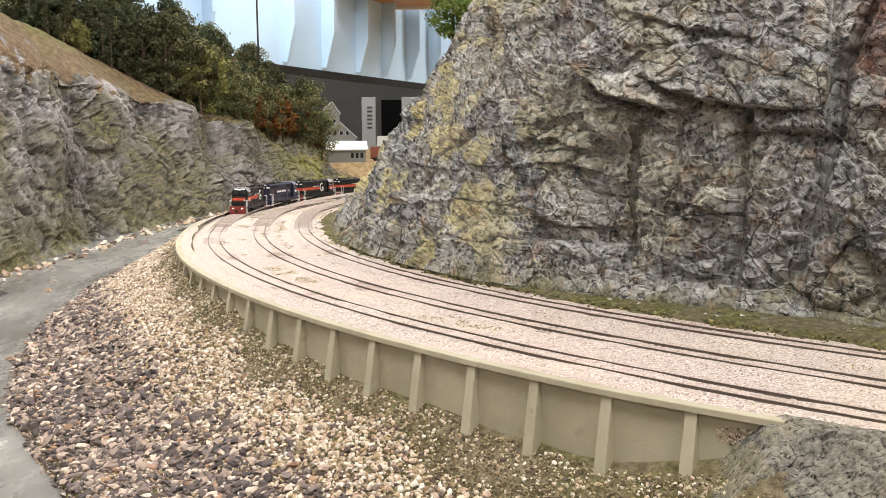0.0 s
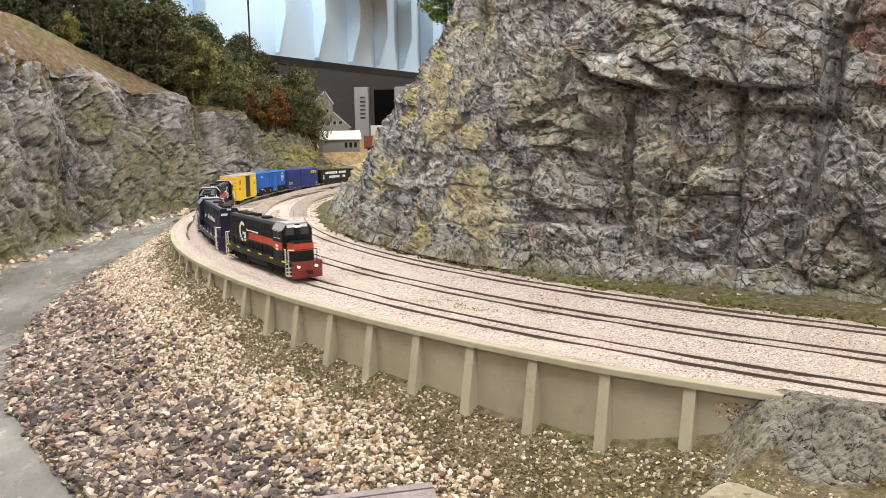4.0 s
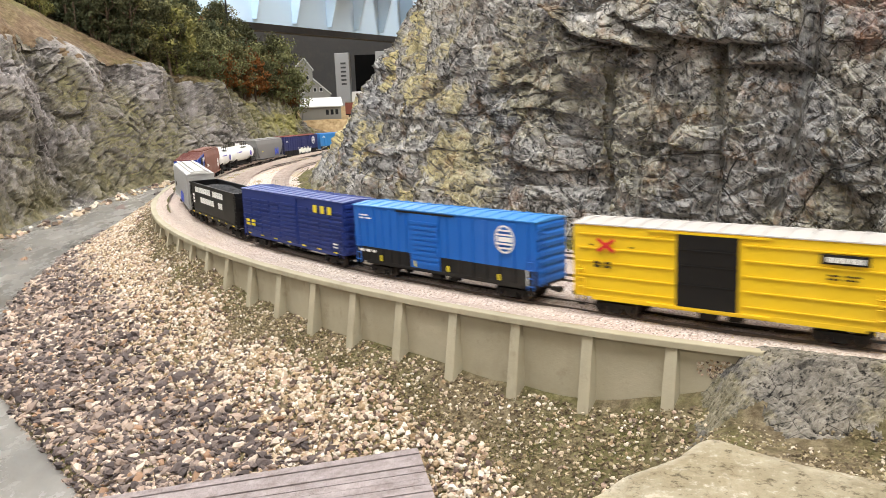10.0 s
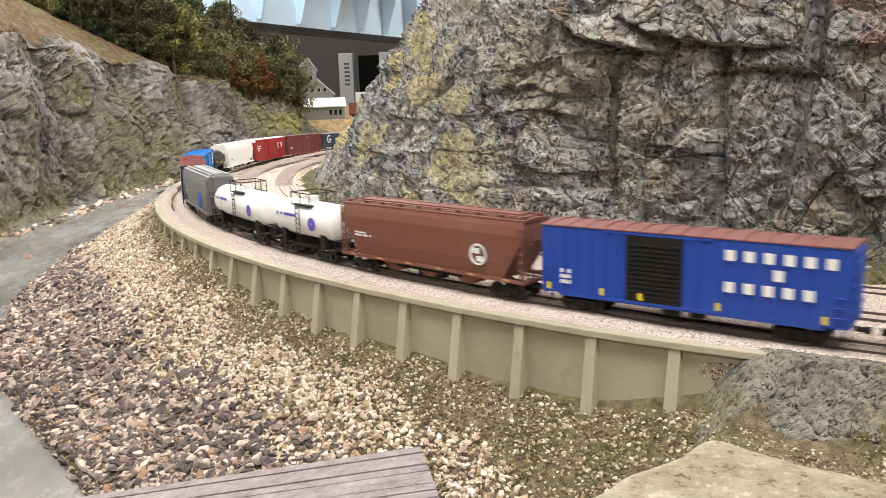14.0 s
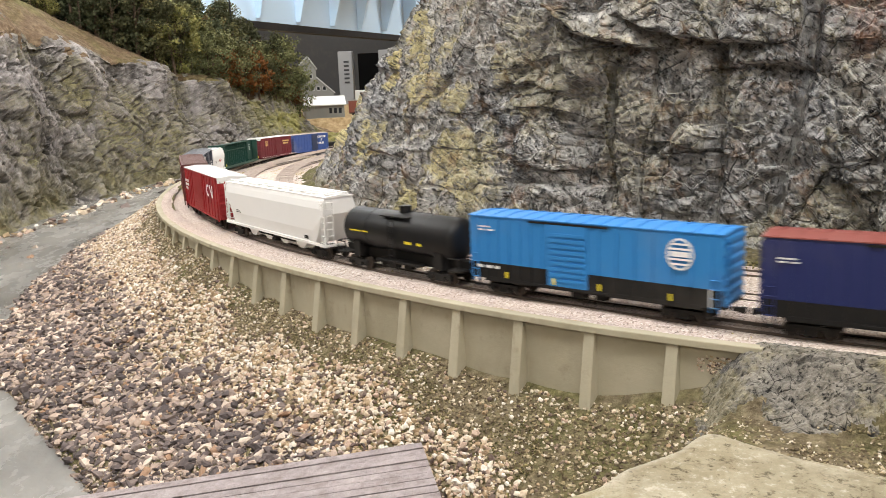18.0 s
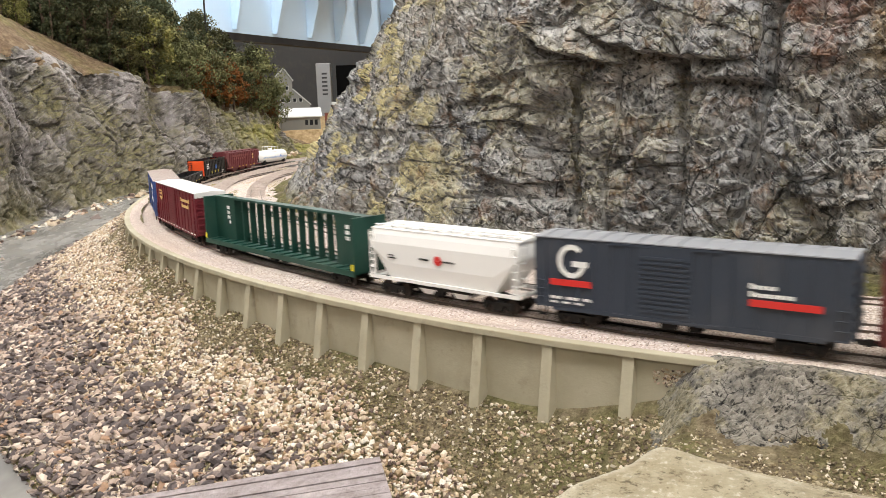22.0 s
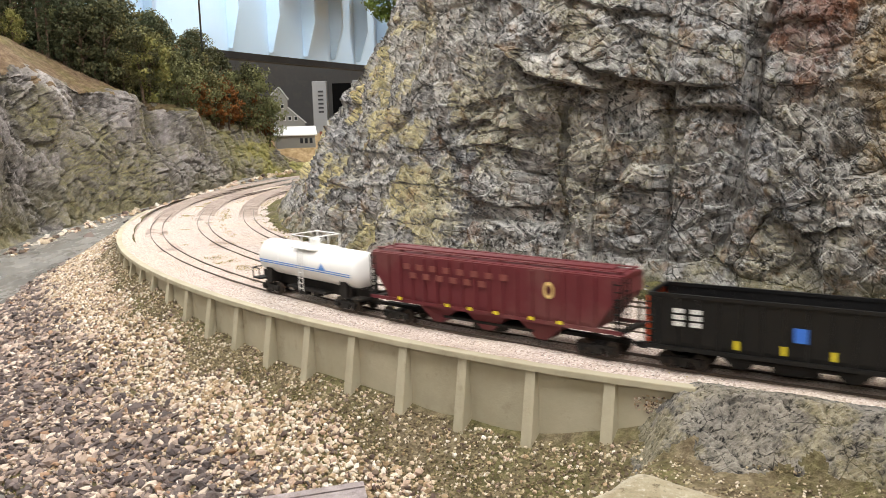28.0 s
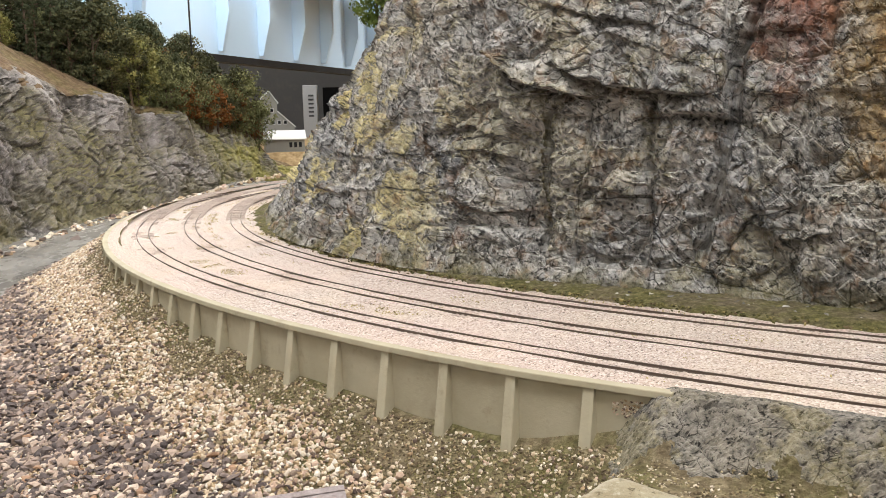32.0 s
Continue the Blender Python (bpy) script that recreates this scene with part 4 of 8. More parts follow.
# ---- retaining wall ----
def make_wall():
    ob = empty("retaining_wall")
    tagged(ob, "curved tan concrete retaining wall with tapered buttresses", "wall")
    post_s = [-1.0255 + 0.0502 * i for i in range(25)]
    edges = [-1.071] + post_s + [post_s[-1] + 0.05]
    for a, b in zip(edges[:-1], edges[1:]):
        verts, n = [], 6
        for i in range(n):
            s = a + (b - a) * i / (n - 1)
            zb = float(np.interp(s, BASE_S, BASE_Z)) - 0.02
            w = wall_off(s)
            verts += [on_line(s, w - 0.002, -0.0045), on_line(s, w - 0.002, zb), on_line(s, w - 0.007, zb), on_line(s, w - 0.007, -0.0045)]
        faces = []
        for i in range(n - 1):
            for j in range(4):
                faces.append((i * 4 + j, i * 4 + (j + 1) % 4, (i + 1) * 4 + (j + 1) % 4, (i + 1) * 4 + j))
        faces += [(3, 2, 1, 0), tuple((n - 1) * 4 + j for j in range(4))]
        mesh_ob("panel", verts, faces, CONCRETE, ob)
    for s in post_s:
        w, h = wall_off(s), 0.0034
        zb = float(np.interp(s, BASE_S, BASE_Z)) - 0.01
        d = 0.0035 + 0.0065 * min(1.0, -zb / 0.06)
        verts = [on_line(s - h, w - 0.004, -0.0046), on_line(s + h, w - 0.004, -0.0046), on_line(s + h, w + 0.0012, -0.0046), on_line(s - h, w + 0.0012, -0.0046),
                 on_line(s - h * 1.15, w - 0.004, zb), on_line(s + h * 1.15, w - 0.004, zb), on_line(s + h * 1.15, w + d, zb), on_line(s - h * 1.15, w + d, zb)]
        mesh_ob("buttress", verts, [(0, 1, 2, 3), (4, 7, 6, 5), (0, 4, 5, 1), (1, 5, 6, 2), (2, 6, 7, 3), (3, 7, 4, 0)], CONCRETE, ob)
    verts, ns = [], 160
    for i in range(ns):
        s = edges[0] - 0.003 + (edges[-1] - edges[0]) * i / (ns - 1)
        w = wall_off(s)
        for o, z in ((-0.0045, -0.0005), (0.0022, -0.0005), (0.0026, -0.001), (0.0026, -0.0045), (-0.0045, -0.0045)):
            verts.append(on_line(s, w + o, z + 0.0002 * noise.noise((s * 40, o * 100, 0))))
    faces = []
    for i in range(ns - 1):
        for j in range(5):
            faces.append((i * 5 + j, i * 5 + (j + 1) % 5, (i + 1) * 5 + (j + 1) % 5, (i + 1) * 5 + j))
    faces += [(4, 3, 2, 1, 0), tuple((ns - 1) * 5 + j for j in range(5))]
    mesh_ob("coping", verts, faces, CONCRETE, ob)
    return ob


make_wall()

# ---- train ----
RUN = ((0.0, 2.074), (3.0, 1.386), (6.0, 0.713), (7.0, 0.482), (8.0, 0.236), (9.0, 0.0), (10.0, -0.243), (11.0, -0.491), (12.0, -0.742), (13.0, -0.996), (14.0, -1.252),
       (17.0, -2.005), (18.0, -2.275), (19.0, -2.55), (20.0, -2.825), (21.0, -3.098), (22.0, -3.37), (23.0, -3.641), (24.0, -3.91), (27.0, -4.697), (28.0, -4.942), (29.0, -5.203), (32.0, -5.973))


def run_at(t):
    """How far along the line the train's mark stands at t (a smooth curve through RUN)."""
    ts, vs = [r[0] for r in RUN], [r[1] for r in RUN]
    m = np.gradient(vs, ts)
    i = min(len(ts) - 2, max(0, int(np.searchsorted(ts, t)) - 1))
    h = ts[i + 1] - ts[i]
    x = (t - ts[i]) / h
    return (2 * x**3 - 3 * x**2 + 1) * vs[i] + (x**3 - 2 * x**2 + x) * h * m[i] + (3 * x**2 - 2 * x**3) * vs[i + 1] + (x**3 - x**2) * h * m[i + 1]


TRAIN = []


# ---- rolling stock: paints ----
BLACKP = painted("loco_black", (0.008, 0.008, 0.0085), 0.45, 0.06, 90, 0.3)
FRAMEB = painted("frame_black", (0.014, 0.013, 0.0125), 0.75, 0.18, 120, 0.2)
WHEEL = painted("wheel_brown", (0.035, 0.025, 0.019), 0.6, 0.25, 150, 0.3)
RAILSIL = painted("handrail_white", (0.72, 0.72, 0.7), 0.45, 0.1)
ORANGE = painted("stripe_orange", (0.5, 0.07, 0.03), 0.45, 0.1)
PILOT = painted("pilot_red", (0.2, 0.02, 0.018), 0.5, 0.2)
WHITEP = painted("marking_white", (0.8, 0.8, 0.78), 0.55, 0.1)
YELP = painted("marking_yellow", (0.75, 0.62, 0.03), 0.5, 0.1)
NAVY = painted("loco_navy", (0.009, 0.012, 0.035), 0.4, 0.08, 90)
REDP = painted("marking_red", (0.6, 0.03, 0.025), 0.5, 0.1)
GLASS = material("cab_glass", (0.05, 0.055, 0.06), 0.08)
LENS = material("headlight_lens", (0.9, 0.85, 0.7), 0.2)
LENS.node_tree.nodes["Principled BSDF"].inputs["Emission Color"].default_value = (1.0, 0.85, 0.55, 1)
LENS.node_tree.nodes["Principled BSDF"].inputs["Emission Strength"].default_value = 3.5
GRAFB = painted("graffiti_blue", (0.08, 0.12, 0.55), 0.5, 0.2, 300)
GRAFW = painted("graffiti_white", (0.8, 0.82, 0.76), 0.5, 0.3, 300)
COALM = soil_mat("scrap_load", [(0.3, (0.02, 0.02, 0.022)), (0.6, (0.07, 0.07, 0.075))], scale=300)


APART = {"door_track", "end_post", "stripe", "platform", "side_panel", "slat", "gusset", "windshield", "number_board", "brake_gear", "roof_walk", "radiator_slat", "step_tread", "side_sill", "window_frame", "hood_seam", "emblem_bar"}


def boxes(name, parent, mat, rows, label="", bevel=0.0):
    """One part made of boxes, rows of x0, x1, y0, y1, z0, z1; the pieces named in APART become parts one by one."""
    if name in APART and len(rows) > 1:
        return [boxes(name, parent, mat, [r], label, bevel) for r in rows][0]
    bm = bmesh.new()
    for r in rows:
        box(bm, *r, bevel)
    return part(name, bm, mat, parent, label)


def rods(name, parent, mat, rows, r=0.0004, label=""):
    bm = bmesh.new()
    for a, b in rows:
        rod(bm, a, b, r, 5)
    return part(name, bm, mat, parent, label)


def prism(name, parent, mat, profile, x0, x1, label="", taper=None):
    """A body of constant section (y, z) from x0 to x1."""
    k = len(profile)
    verts = [(x0, y, z) for y, z in profile] + [(x1, y, z) for y, z in profile]
    faces = [tuple(range(k)), tuple(range(2 * k - 1, k - 1, -1))] + [(i, i + k, (i + 1) % k + k, (i + 1) % k) for i in range(k)]
    return mesh_ob(name, verts, faces, mat, parent, label)


def side_shape(name, parent, mat, outline, y, x0, x1=None, label="", thick=0.0004):
    """A plate on the car's side: outline of (x, z), standing out from y."""
    k, sg = len(outline), (1 if y > 0 else -1)
    verts = [(x, y, z) for x, z in outline] + [(x, y + sg * thick, z) for x, z in outline]
    faces = [tuple(range(k)), tuple(range(2 * k - 1, k - 1, -1))] + [(i, (i + 1) % k, (i + 1) % k + k, i + k) for i in range(k)]
    return mesh_ob(name, verts, faces, mat, parent, label)


def bars(parent, mat, y, x, z, pattern, w, h, gap=0.3, label="bars of lettering", name="lettering"):
    """Rows of plain bars where letters stand: one bar a letter, blanks as spaces; rows parted by /."""
    bm = bmesh.new()
    sg = 1 if y > 0 else -1
    for i, row in enumerate(pattern.split("/")):
        for j, ch in enumerate(row):
            if ch != " ":
                a = x + j * w * (1 + gap)
                hh = h * (0.72 if ch == "o" else 1.0)
                lo = z - i * h * 1.5
                box(bm, a, a + w, min(y, y + sg * 0.0003), max(y, y + sg * 0.0003), lo, lo + hh)
    return part(name, bm, mat, parent, label)


def ring(parent, mat, y, cx, cz, r, thick, a0, a1, label="", name="emblem", squash=1.0):
    """An arc of a ring on the side."""
    sg, n = (1 if y > 0 else -1), 22
    verts, faces = [], []
    for i in range(n + 1):
        a = radians(a0 + (a1 - a0) * i / n)
        for rr in (r, r - thick):
            for yy in (y, y + sg * 0.0004):
                verts.append((cx + math.cos(a) * rr * squash, yy, cz + math.sin(a) * rr))
    for i in range(n):
        k = i * 4
        faces += [(k, k + 1, k + 5, k + 4), (k + 1, k + 3, k + 7, k + 5), (k + 3, k + 2, k + 6, k + 7), (k + 2, k, k + 4, k + 6)]
    return mesh_ob(name, verts, faces, mat, parent, label)


def truck(parent, x, wheelbase=0.0205, r=0.0051, heavy=False):
    """Two-axle truck: bolster with side frames and wheelsets as its parts."""
    t = boxes("truck", parent, FRAMEB, [(-0.003, 0.003, -0.011, 0.011, 0.004, 0.0088)], "black two-axle truck")
    t.location = (x, 0, 0)
    h = wheelbase / 2
    for sy in (-1, 1):
        bm = bmesh.new()
        y0, y1 = sorted((sy * 0.0108, sy * 0.0126))
        box(bm, -h - 0.0026, h + 0.0026, y0, y1, 0.0058, 0.0078)
        box(bm, -0.0045, 0.0045, y0, y1, 0.0022, 0.006)
        for e in (-1, 1):
            box(bm, e * h - 0.0022, e * h + 0.0022, min(y0, y0 + sy * 0.0006), max(y1, y1 + sy * 0.0006), 0.0034, 0.0074)
            if heavy:
                box(bm, e * h * 0.5 - h * 0.55, e * h * 0.5 + h * 0.55, y0, y1, 0.0042, 0.0092)
                box(bm, e * h * 0.45 - 0.0018, e * h * 0.45 + 0.0018, y0, y1 + (0.0008 if sy > 0 else 0), 0.0076, 0.0095)
        part("side_frame", bm, FRAMEB, t)
    for e in (-1, 1):
        bm = bmesh.new()
        for sy in (-1, 1):
            m = Matrix.Translation((e * h, sy * 0.0083, r)) @ Matrix.Rotation(math.pi / 2, 4, "X")
            bmesh.ops.create_cone(bm, cap_ends=True, segments=16, radius1=r, radius2=r, depth=0.0026, matrix=m)
        rod(bm, (e * h, -0.008, r), (e * h, 0.008, r), 0.0011, 6)
        part("wheelset", bm, WHEEL, t, "brown steel wheels on an axle")
    return t


def coupler(parent, x, d):
    bm = bmesh.new()
    x0, x1 = sorted((x, x + d * 0.0065))
    box(bm, x0, x1, -0.0013, 0.0013, 0.0082, 0.0106)
    x0, x1 = sorted((x + d * 0.005, x + d * 0.0088))
    box(bm, x0, x1, -0.0024, 0.0018, 0.0078, 0.011)
    return part("coupler", bm, FRAMEB, parent)


def chassis(ob, L, mid, half, sill=0.011):
    """Underframe, couplers and trucks common to every car; files it with the train."""
    boxes("underframe", ob, FRAMEB, [(-L / 2 + 0.002, L / 2 - 0.002, -0.0025, 0.0025, 0.0085, sill), (-L * 0.18, L * 0.18, -0.012, 0.012, 0.0092, sill)], "black underframe")
    boxes("brake_gear", ob, FRAMEB, [(-0.012, -0.002, -0.011, -0.005, 0.005, 0.0095), (0.004, 0.012, -0.008, -0.002, 0.0048, 0.0095), (-0.03, -0.022, 0.003, 0.009, 0.005, 0.0095)])
    coupler(ob, L / 2, 1), coupler(ob, -L / 2, -1)
    trucks = [truck(ob, half), truck(ob, -half)]
    TRAIN.append((ob, mid, half, trucks))


def ladder(ob, x, y, z0, z1, w, mat, steps=6, name="ladder"):
    rows = [((x - w / 2, y, z0), (x - w / 2, y, z1)), ((x + w / 2, y, z0), (x + w / 2, y, z1))]
    rows += [((x - w / 2, y, z0 + (z1 - z0) * (i + 0.5) / steps), (x + w / 2, y, z0 + (z1 - z0) * (i + 0.5) / steps)) for i in range(steps)]
    return rods(name, ob, mat, rows, 0.00042)


def end_ladder(ob, x, y, z0, z1, w, mat, steps=6):
    d = -0.001 if x < 0 else 0.001
    rows = [((x + d, y - w / 2, z0), (x + d, y - w / 2, z1)), ((x + d, y + w / 2, z0), (x + d, y + w / 2, z1))]
    rows += [((x + d, y - w / 2, z0 + (z1 - z0) * (i + 0.5) / steps), (x + d, y + w / 2, z0 + (z1 - z0) * (i + 0.5) / steps)) for i in range(steps)]
    return rods("end_ladder", ob, mat, rows, 0.00042)


def corrugated_end(ob, mat, x, e, w, z0, z1, folds=7):
    """One pressed sheet with rolled corrugations across the end of a car."""
    prof = [(x - e * 0.0004, z0)]
    for i in range(folds):
        a, d = z0 + (z1 - z0) * i / folds, (z1 - z0) / folds
        prof += [(x + e * 0.0001, a + d * 0.12), (x + e * 0.0012, a + d * 0.3), (x + e * 0.0012, a + d * 0.7), (x + e * 0.0001, a + d * 0.88)]
    prof.append((x - e * 0.0004, z1))
    k = len(prof)
    verts = [(px, -w, pz) for px, pz in prof] + [(px, w, pz) for px, pz in prof]
    faces = [tuple(range(k)), tuple(range(2 * k - 1, k - 1, -1))] + [(i, (i + 1) % k, (i + 1) % k + k, i + k) for i in range(k)]
    return mesh_ob("end_wall", verts, faces, mat, ob, "corrugated end")


def boxcar(label, front, rear, body, roof, height=0.052, ribs="vertical", door="louvre", door_at=0.0, door_w=0.034, door_mat=None, lower=None, lower_z=0.0, n_ribs=7, slats=9, roof_label=""):
    """A fifty-foot boxcar: shell, corrugated ends, panelled roof, door, side ribs, ladders and running gear."""
    L = rear - front - 0.007
    ob = empty("boxcar")
    tagged(ob, label, "boxcar", "freight cars in the train")
    w, z0, z1 = 0.0163, 0.012, height + 0.0045
    zb = z0 + lower_z if lower else z0
    boxes("body", ob, body, [(-L / 2, L / 2, -w, w, zb, z1)])
    if lower:
        boxes("lower_body", ob, lower, [(-L / 2, L / 2, -w, w, z0, zb)], "black lower side")
    boxes("side_sill", ob, lower or body, [(-L / 2 + 0.012, L / 2 - 0.012, -w - 0.0004, w + 0.0004, z0 - 0.0016, z0 + 0.0012)])
    for e in (-1, 1):
        corrugated_end(ob, body, e * L / 2, e, w - 0.001, z0 + 0.001, z1 - 0.001)
        end_ladder(ob, e * (L / 2 + 0.0006), -w + 0.005, z0 + 0.001, z1 - 0.004, 0.005, body)
        ladder(ob, e * (L / 2 - 0.0045), -w - 0.0009, z0 - 0.002, z0 + 0.02, 0.005, body, 4)
        boxes("step", ob, FRAMEB, [(e * (L / 2 - 0.005) - 0.003, e * (L / 2 - 0.005) + 0.003, -w - 0.0008, -w, z0 - 0.0058, z0 - 0.0046), (e * (L / 2 - 0.005) - 0.003, e * (L / 2 - 0.005) - 0.0024, -w - 0.0008, -w, z0 - 0.0058, z0), (e * (L / 2 - 0.005) + 0.0024, e * (L / 2 - 0.005) + 0.003, -w - 0.0008, -w, z0 - 0.0058, z0)])
    prism("roof", ob, roof, [(-w - 0.0006, z1 - 0.0004), (-w - 0.0006, z1 + 0.0003), (0, z1 + 0.0017), (w + 0.0006, z1 + 0.0003), (w + 0.0006, z1 - 0.0004)], -L / 2 - 0.0008, L / 2 + 0.0008, roof_label)
    q = [(-0.0005, w + 0.0002, z1 + 0.0003), (0.0005, w + 0.0002, z1 + 0.0003), (0.0005, 0, z1 + 0.0017), (-0.0005, 0, z1 + 0.0017)]
    rib = bpy.data.meshes.new("roof_rib")
    rib.from_pydata(q + [(a, b, c + 0.0006) for a, b, c in q], [], [(7, 6, 5, 4), (4, 5, 1, 0), (5, 6, 2, 1), (6, 7, 3, 2), (7, 4, 0, 3)])
    rib.materials.append(roof)
    for i in range(15):
        for turn in (0, math.pi):
            bar = new("roof_rib", rib)
            bar.parent, bar.location, bar.rotation_euler = ob, (-L / 2 + L * (i + 0.5) / 15, 0, 0), (0, 0, turn)
    dm = door_mat or body
    for sy in (-1, 1):
        y = sy * w
        y0, y1 = sorted((y, y + sy * 0.0009))
        leaf = boxes("door", ob, dm, [(door_at - door_w / 2, door_at + door_w / 2, y0, y1, z0 + 0.001, z1 - 0.002)], "sliding side door")
        rows = []
        if door == "louvre":
            for i in range(slats):
                z = z0 + 0.004 + (z1 - z0 - 0.01) * i / slats
                a, b = sorted((y + sy * 0.0008, y + sy * 0.0015))
                rows.append((door_at - door_w / 2 + 0.002, door_at + door_w / 2 - 0.002, a, b, z, z + (z1 - z0 - 0.01) / slats * 0.55))
        else:
            for z in (0.3, 0.55, 0.75):
                zz = z0 + (z1 - z0) * z
                a, b = sorted((y + sy * 0.0008, y + sy * 0.0012))
                rows.append((door_at - door_w / 2 + 0.001, door_at + door_w / 2 - 0.001, a, b, zz, zz + 0.0007))
        boxes("slat", leaf, dm, rows)
        boxes("door_track", ob, lower or body, [(door_at - door_w * 1.0, door_at + door_w * 1.0, min(y, y + sy * 0.0013), max(y, y + sy * 0.0013), z0 - 0.0006, z0 + 0.0008), (door_at - door_w * 1.0, door_at + door_w * 1.0, min(y, y + sy * 0.001), max(y, y + sy * 0.001), z1 - 0.0022, z1 - 0.001)])
        spans = ((-L / 2 + 0.001, door_at - door_w / 2 - 0.001), (door_at + door_w / 2 + 0.001, L / 2 - 0.001))
        a, b = sorted((y, y + sy * 0.0008))
        for x0, x1 in spans:
            if ribs == "vertical":
                for i in range(n_ribs):
                    x = x0 + (x1 - x0) * (i + 0.5) / n_ribs
                    boxes("side_rib", ob, body, [(x - 0.0011, x + 0.0011, a, b, zb + 0.0008, z1 - 0.002)])
                    if lower:
                        boxes("lower_rib", ob, lower, [(x - 0.0011, x + 0.0011, a, b, z0 + 0.0005, zb)])
            elif ribs == "panel":
                for i in range(5):
                    z = z0 + (z1 - z0) * (0.1 + 0.19 * i)
                    boxes("side_rib", ob, body, [(x0 + 0.002, x1 - 0.001, a, b - 0.0002 if sy > 0 else b, z, z + 0.0008)])
            elif ribs == "louvre":
                cols = 4
                for i in range(cols):
                    xa = x0 + (x1 - x0) * i / cols + 0.0015
                    xb = x0 + (x1 - x0) * (i + 1) / cols - 0.0008
                    boxes("side_panel", ob, body, [(xa, xb, a, b, z0 + 0.003 + j * 0.0039, z0 + 0.0047 + j * 0.0039) for j in range(9)])
    chassis(ob, L, (front + rear) / 2, L / 2 - 0.026)
    return ob, L, -w - 0.0016, z0, z1


def yellow_tabs(ob, L, y, z, n, mat=None):
    for i in range(n):
        x = -L / 2 + L * (i + 0.5) / n
        boxes("reflector", ob, mat or YELP, [(x - 0.003, x + 0.003, y - 0.0003, y, z, z + 0.0012)], "yellow reflector strip")


def hopper(label, front, rear, body, roof, height=0.053, bays=3, round_side=True, ladder_mat=None, open_top=False, load=None, slope=0.022, ribs=0, end_mat=None, sill=0.014):
    """A hopper car: curved or ribbed sides, sloping end sheets, discharge bays, end platforms with ladders."""
    L = rear - front - 0.007
    ob = empty("hopper_car")
    tagged(ob, label, "hopper car", "freight cars in the train")
    lm = ladder_mat or body
    w, z0, z1 = 0.0163, sill, height + 0.004
    if round_side:
        half = [(0.0152, z0), (0.0168, z0 + 0.012), (0.0166, z1 - 0.012), (0.0152, z1 - 0.006), (0.0138, z1 - 0.002)]
    else:
        half = [(0.0155, z0), (0.0163, z0 + 0.004), (0.0163, z1 - 0.002)]
    prof = [(-y, z) for y, z in half] + [(y, z) for y, z in half[::-1]]
    k = len(prof)
    stations = ((-L / 2 + 0.003, 1), (-L / 2 + slope, 0), (L / 2 - slope, 0), (L / 2 - 0.003, 1))
    verts, faces = [], []
    for x, end in stations:
        for y, z in prof:
            verts.append((x, y, max(z, z0 + (z1 - z0) * 0.62) if end else z))
    for i in range(3):
        for j in range(k):
            if open_top and j == len(half) - 1:
                continue
            faces.append((i * k + j, (i + 1) * k + j, (i + 1) * k + (j + 1) % k, i * k + (j + 1) % k))
    faces += [tuple(range(k)), tuple(3 * k + j for j in range(k - 1, -1, -1))]
    mesh_ob("body", verts, faces, body, ob)
    if open_top:
        mesh_ob("inner_floor", [(-L / 2 + 0.012, -0.0156, z1 - 0.012), (L / 2 - 0.012, -0.0156, z1 - 0.012), (L / 2 - 0.012, 0.0156, z1 - 0.012), (-L / 2 + 0.012, 0.0156, z1 - 0.012)], [(0, 1, 2, 3)], load or FRAMEB, ob)
        boxes("top_rim", ob, body, [(-L / 2 + 0.002, L / 2 - 0.002, -0.0174, -0.0158, z1 - 0.002, z1), (-L / 2 + 0.002, L / 2 - 0.002, 0.0158, 0.0174, z1 - 0.002, z1), (-L / 2 + 0.002, -L / 2 + 0.004, -0.0158, 0.0158, z1 - 0.002, z1), (L / 2 - 0.004, L / 2 - 0.002, -0.0158, 0.0158, z1 - 0.002, z1)])
    else:
        prism("roof", ob, roof, [(-0.0142, z1 - 0.0024), (-0.0142, z1 - 0.0014), (0, z1), (0.0142, z1 - 0.0014), (0.0142, z1 - 0.0024)], -L / 2 + 0.002, L / 2 - 0.002)
        boxes("roof_walk", ob, roof, [(-L / 2 + 0.003, L / 2 - 0.003, sy * 0.0098 - 0.0014, sy * 0.0098 + 0.0014, z1 + 0.0004, z1 + 0.001) for sy in (-1, 1)] + [(x - 0.0005, x + 0.0005, -0.0112, 0.0112, z1 - 0.0012, z1 + 0.0006) for x in np.linspace(-L / 2 + 0.006, L / 2 - 0.006, 10)])
        boxes("hatch", ob, roof, [(-L / 2 + 0.014, L / 2 - 0.014, -0.005, 0.005, z1 - 0.0006, z1 + 0.0013)], "long trough hatch")
    for sy in (-1, 1):
        a, b = sorted((sy * 0.0156, sy * 0.0172))
        boxes("side_sill", ob, body, [(-L / 2 + 0.001, L / 2 - 0.001, a, b, z0 - 0.001, z0 + 0.0014)])
        for i in range(ribs):
            x = -L / 2 + slope + (L - 2 * slope) * i / (ribs - 1)
            a, b = sorted((sy * 0.016, sy * 0.0174))
            boxes("side_rib", ob, body, [(x - 0.0009, x + 0.0009, a, b, z0 + 0.001, z1 - 0.003)])
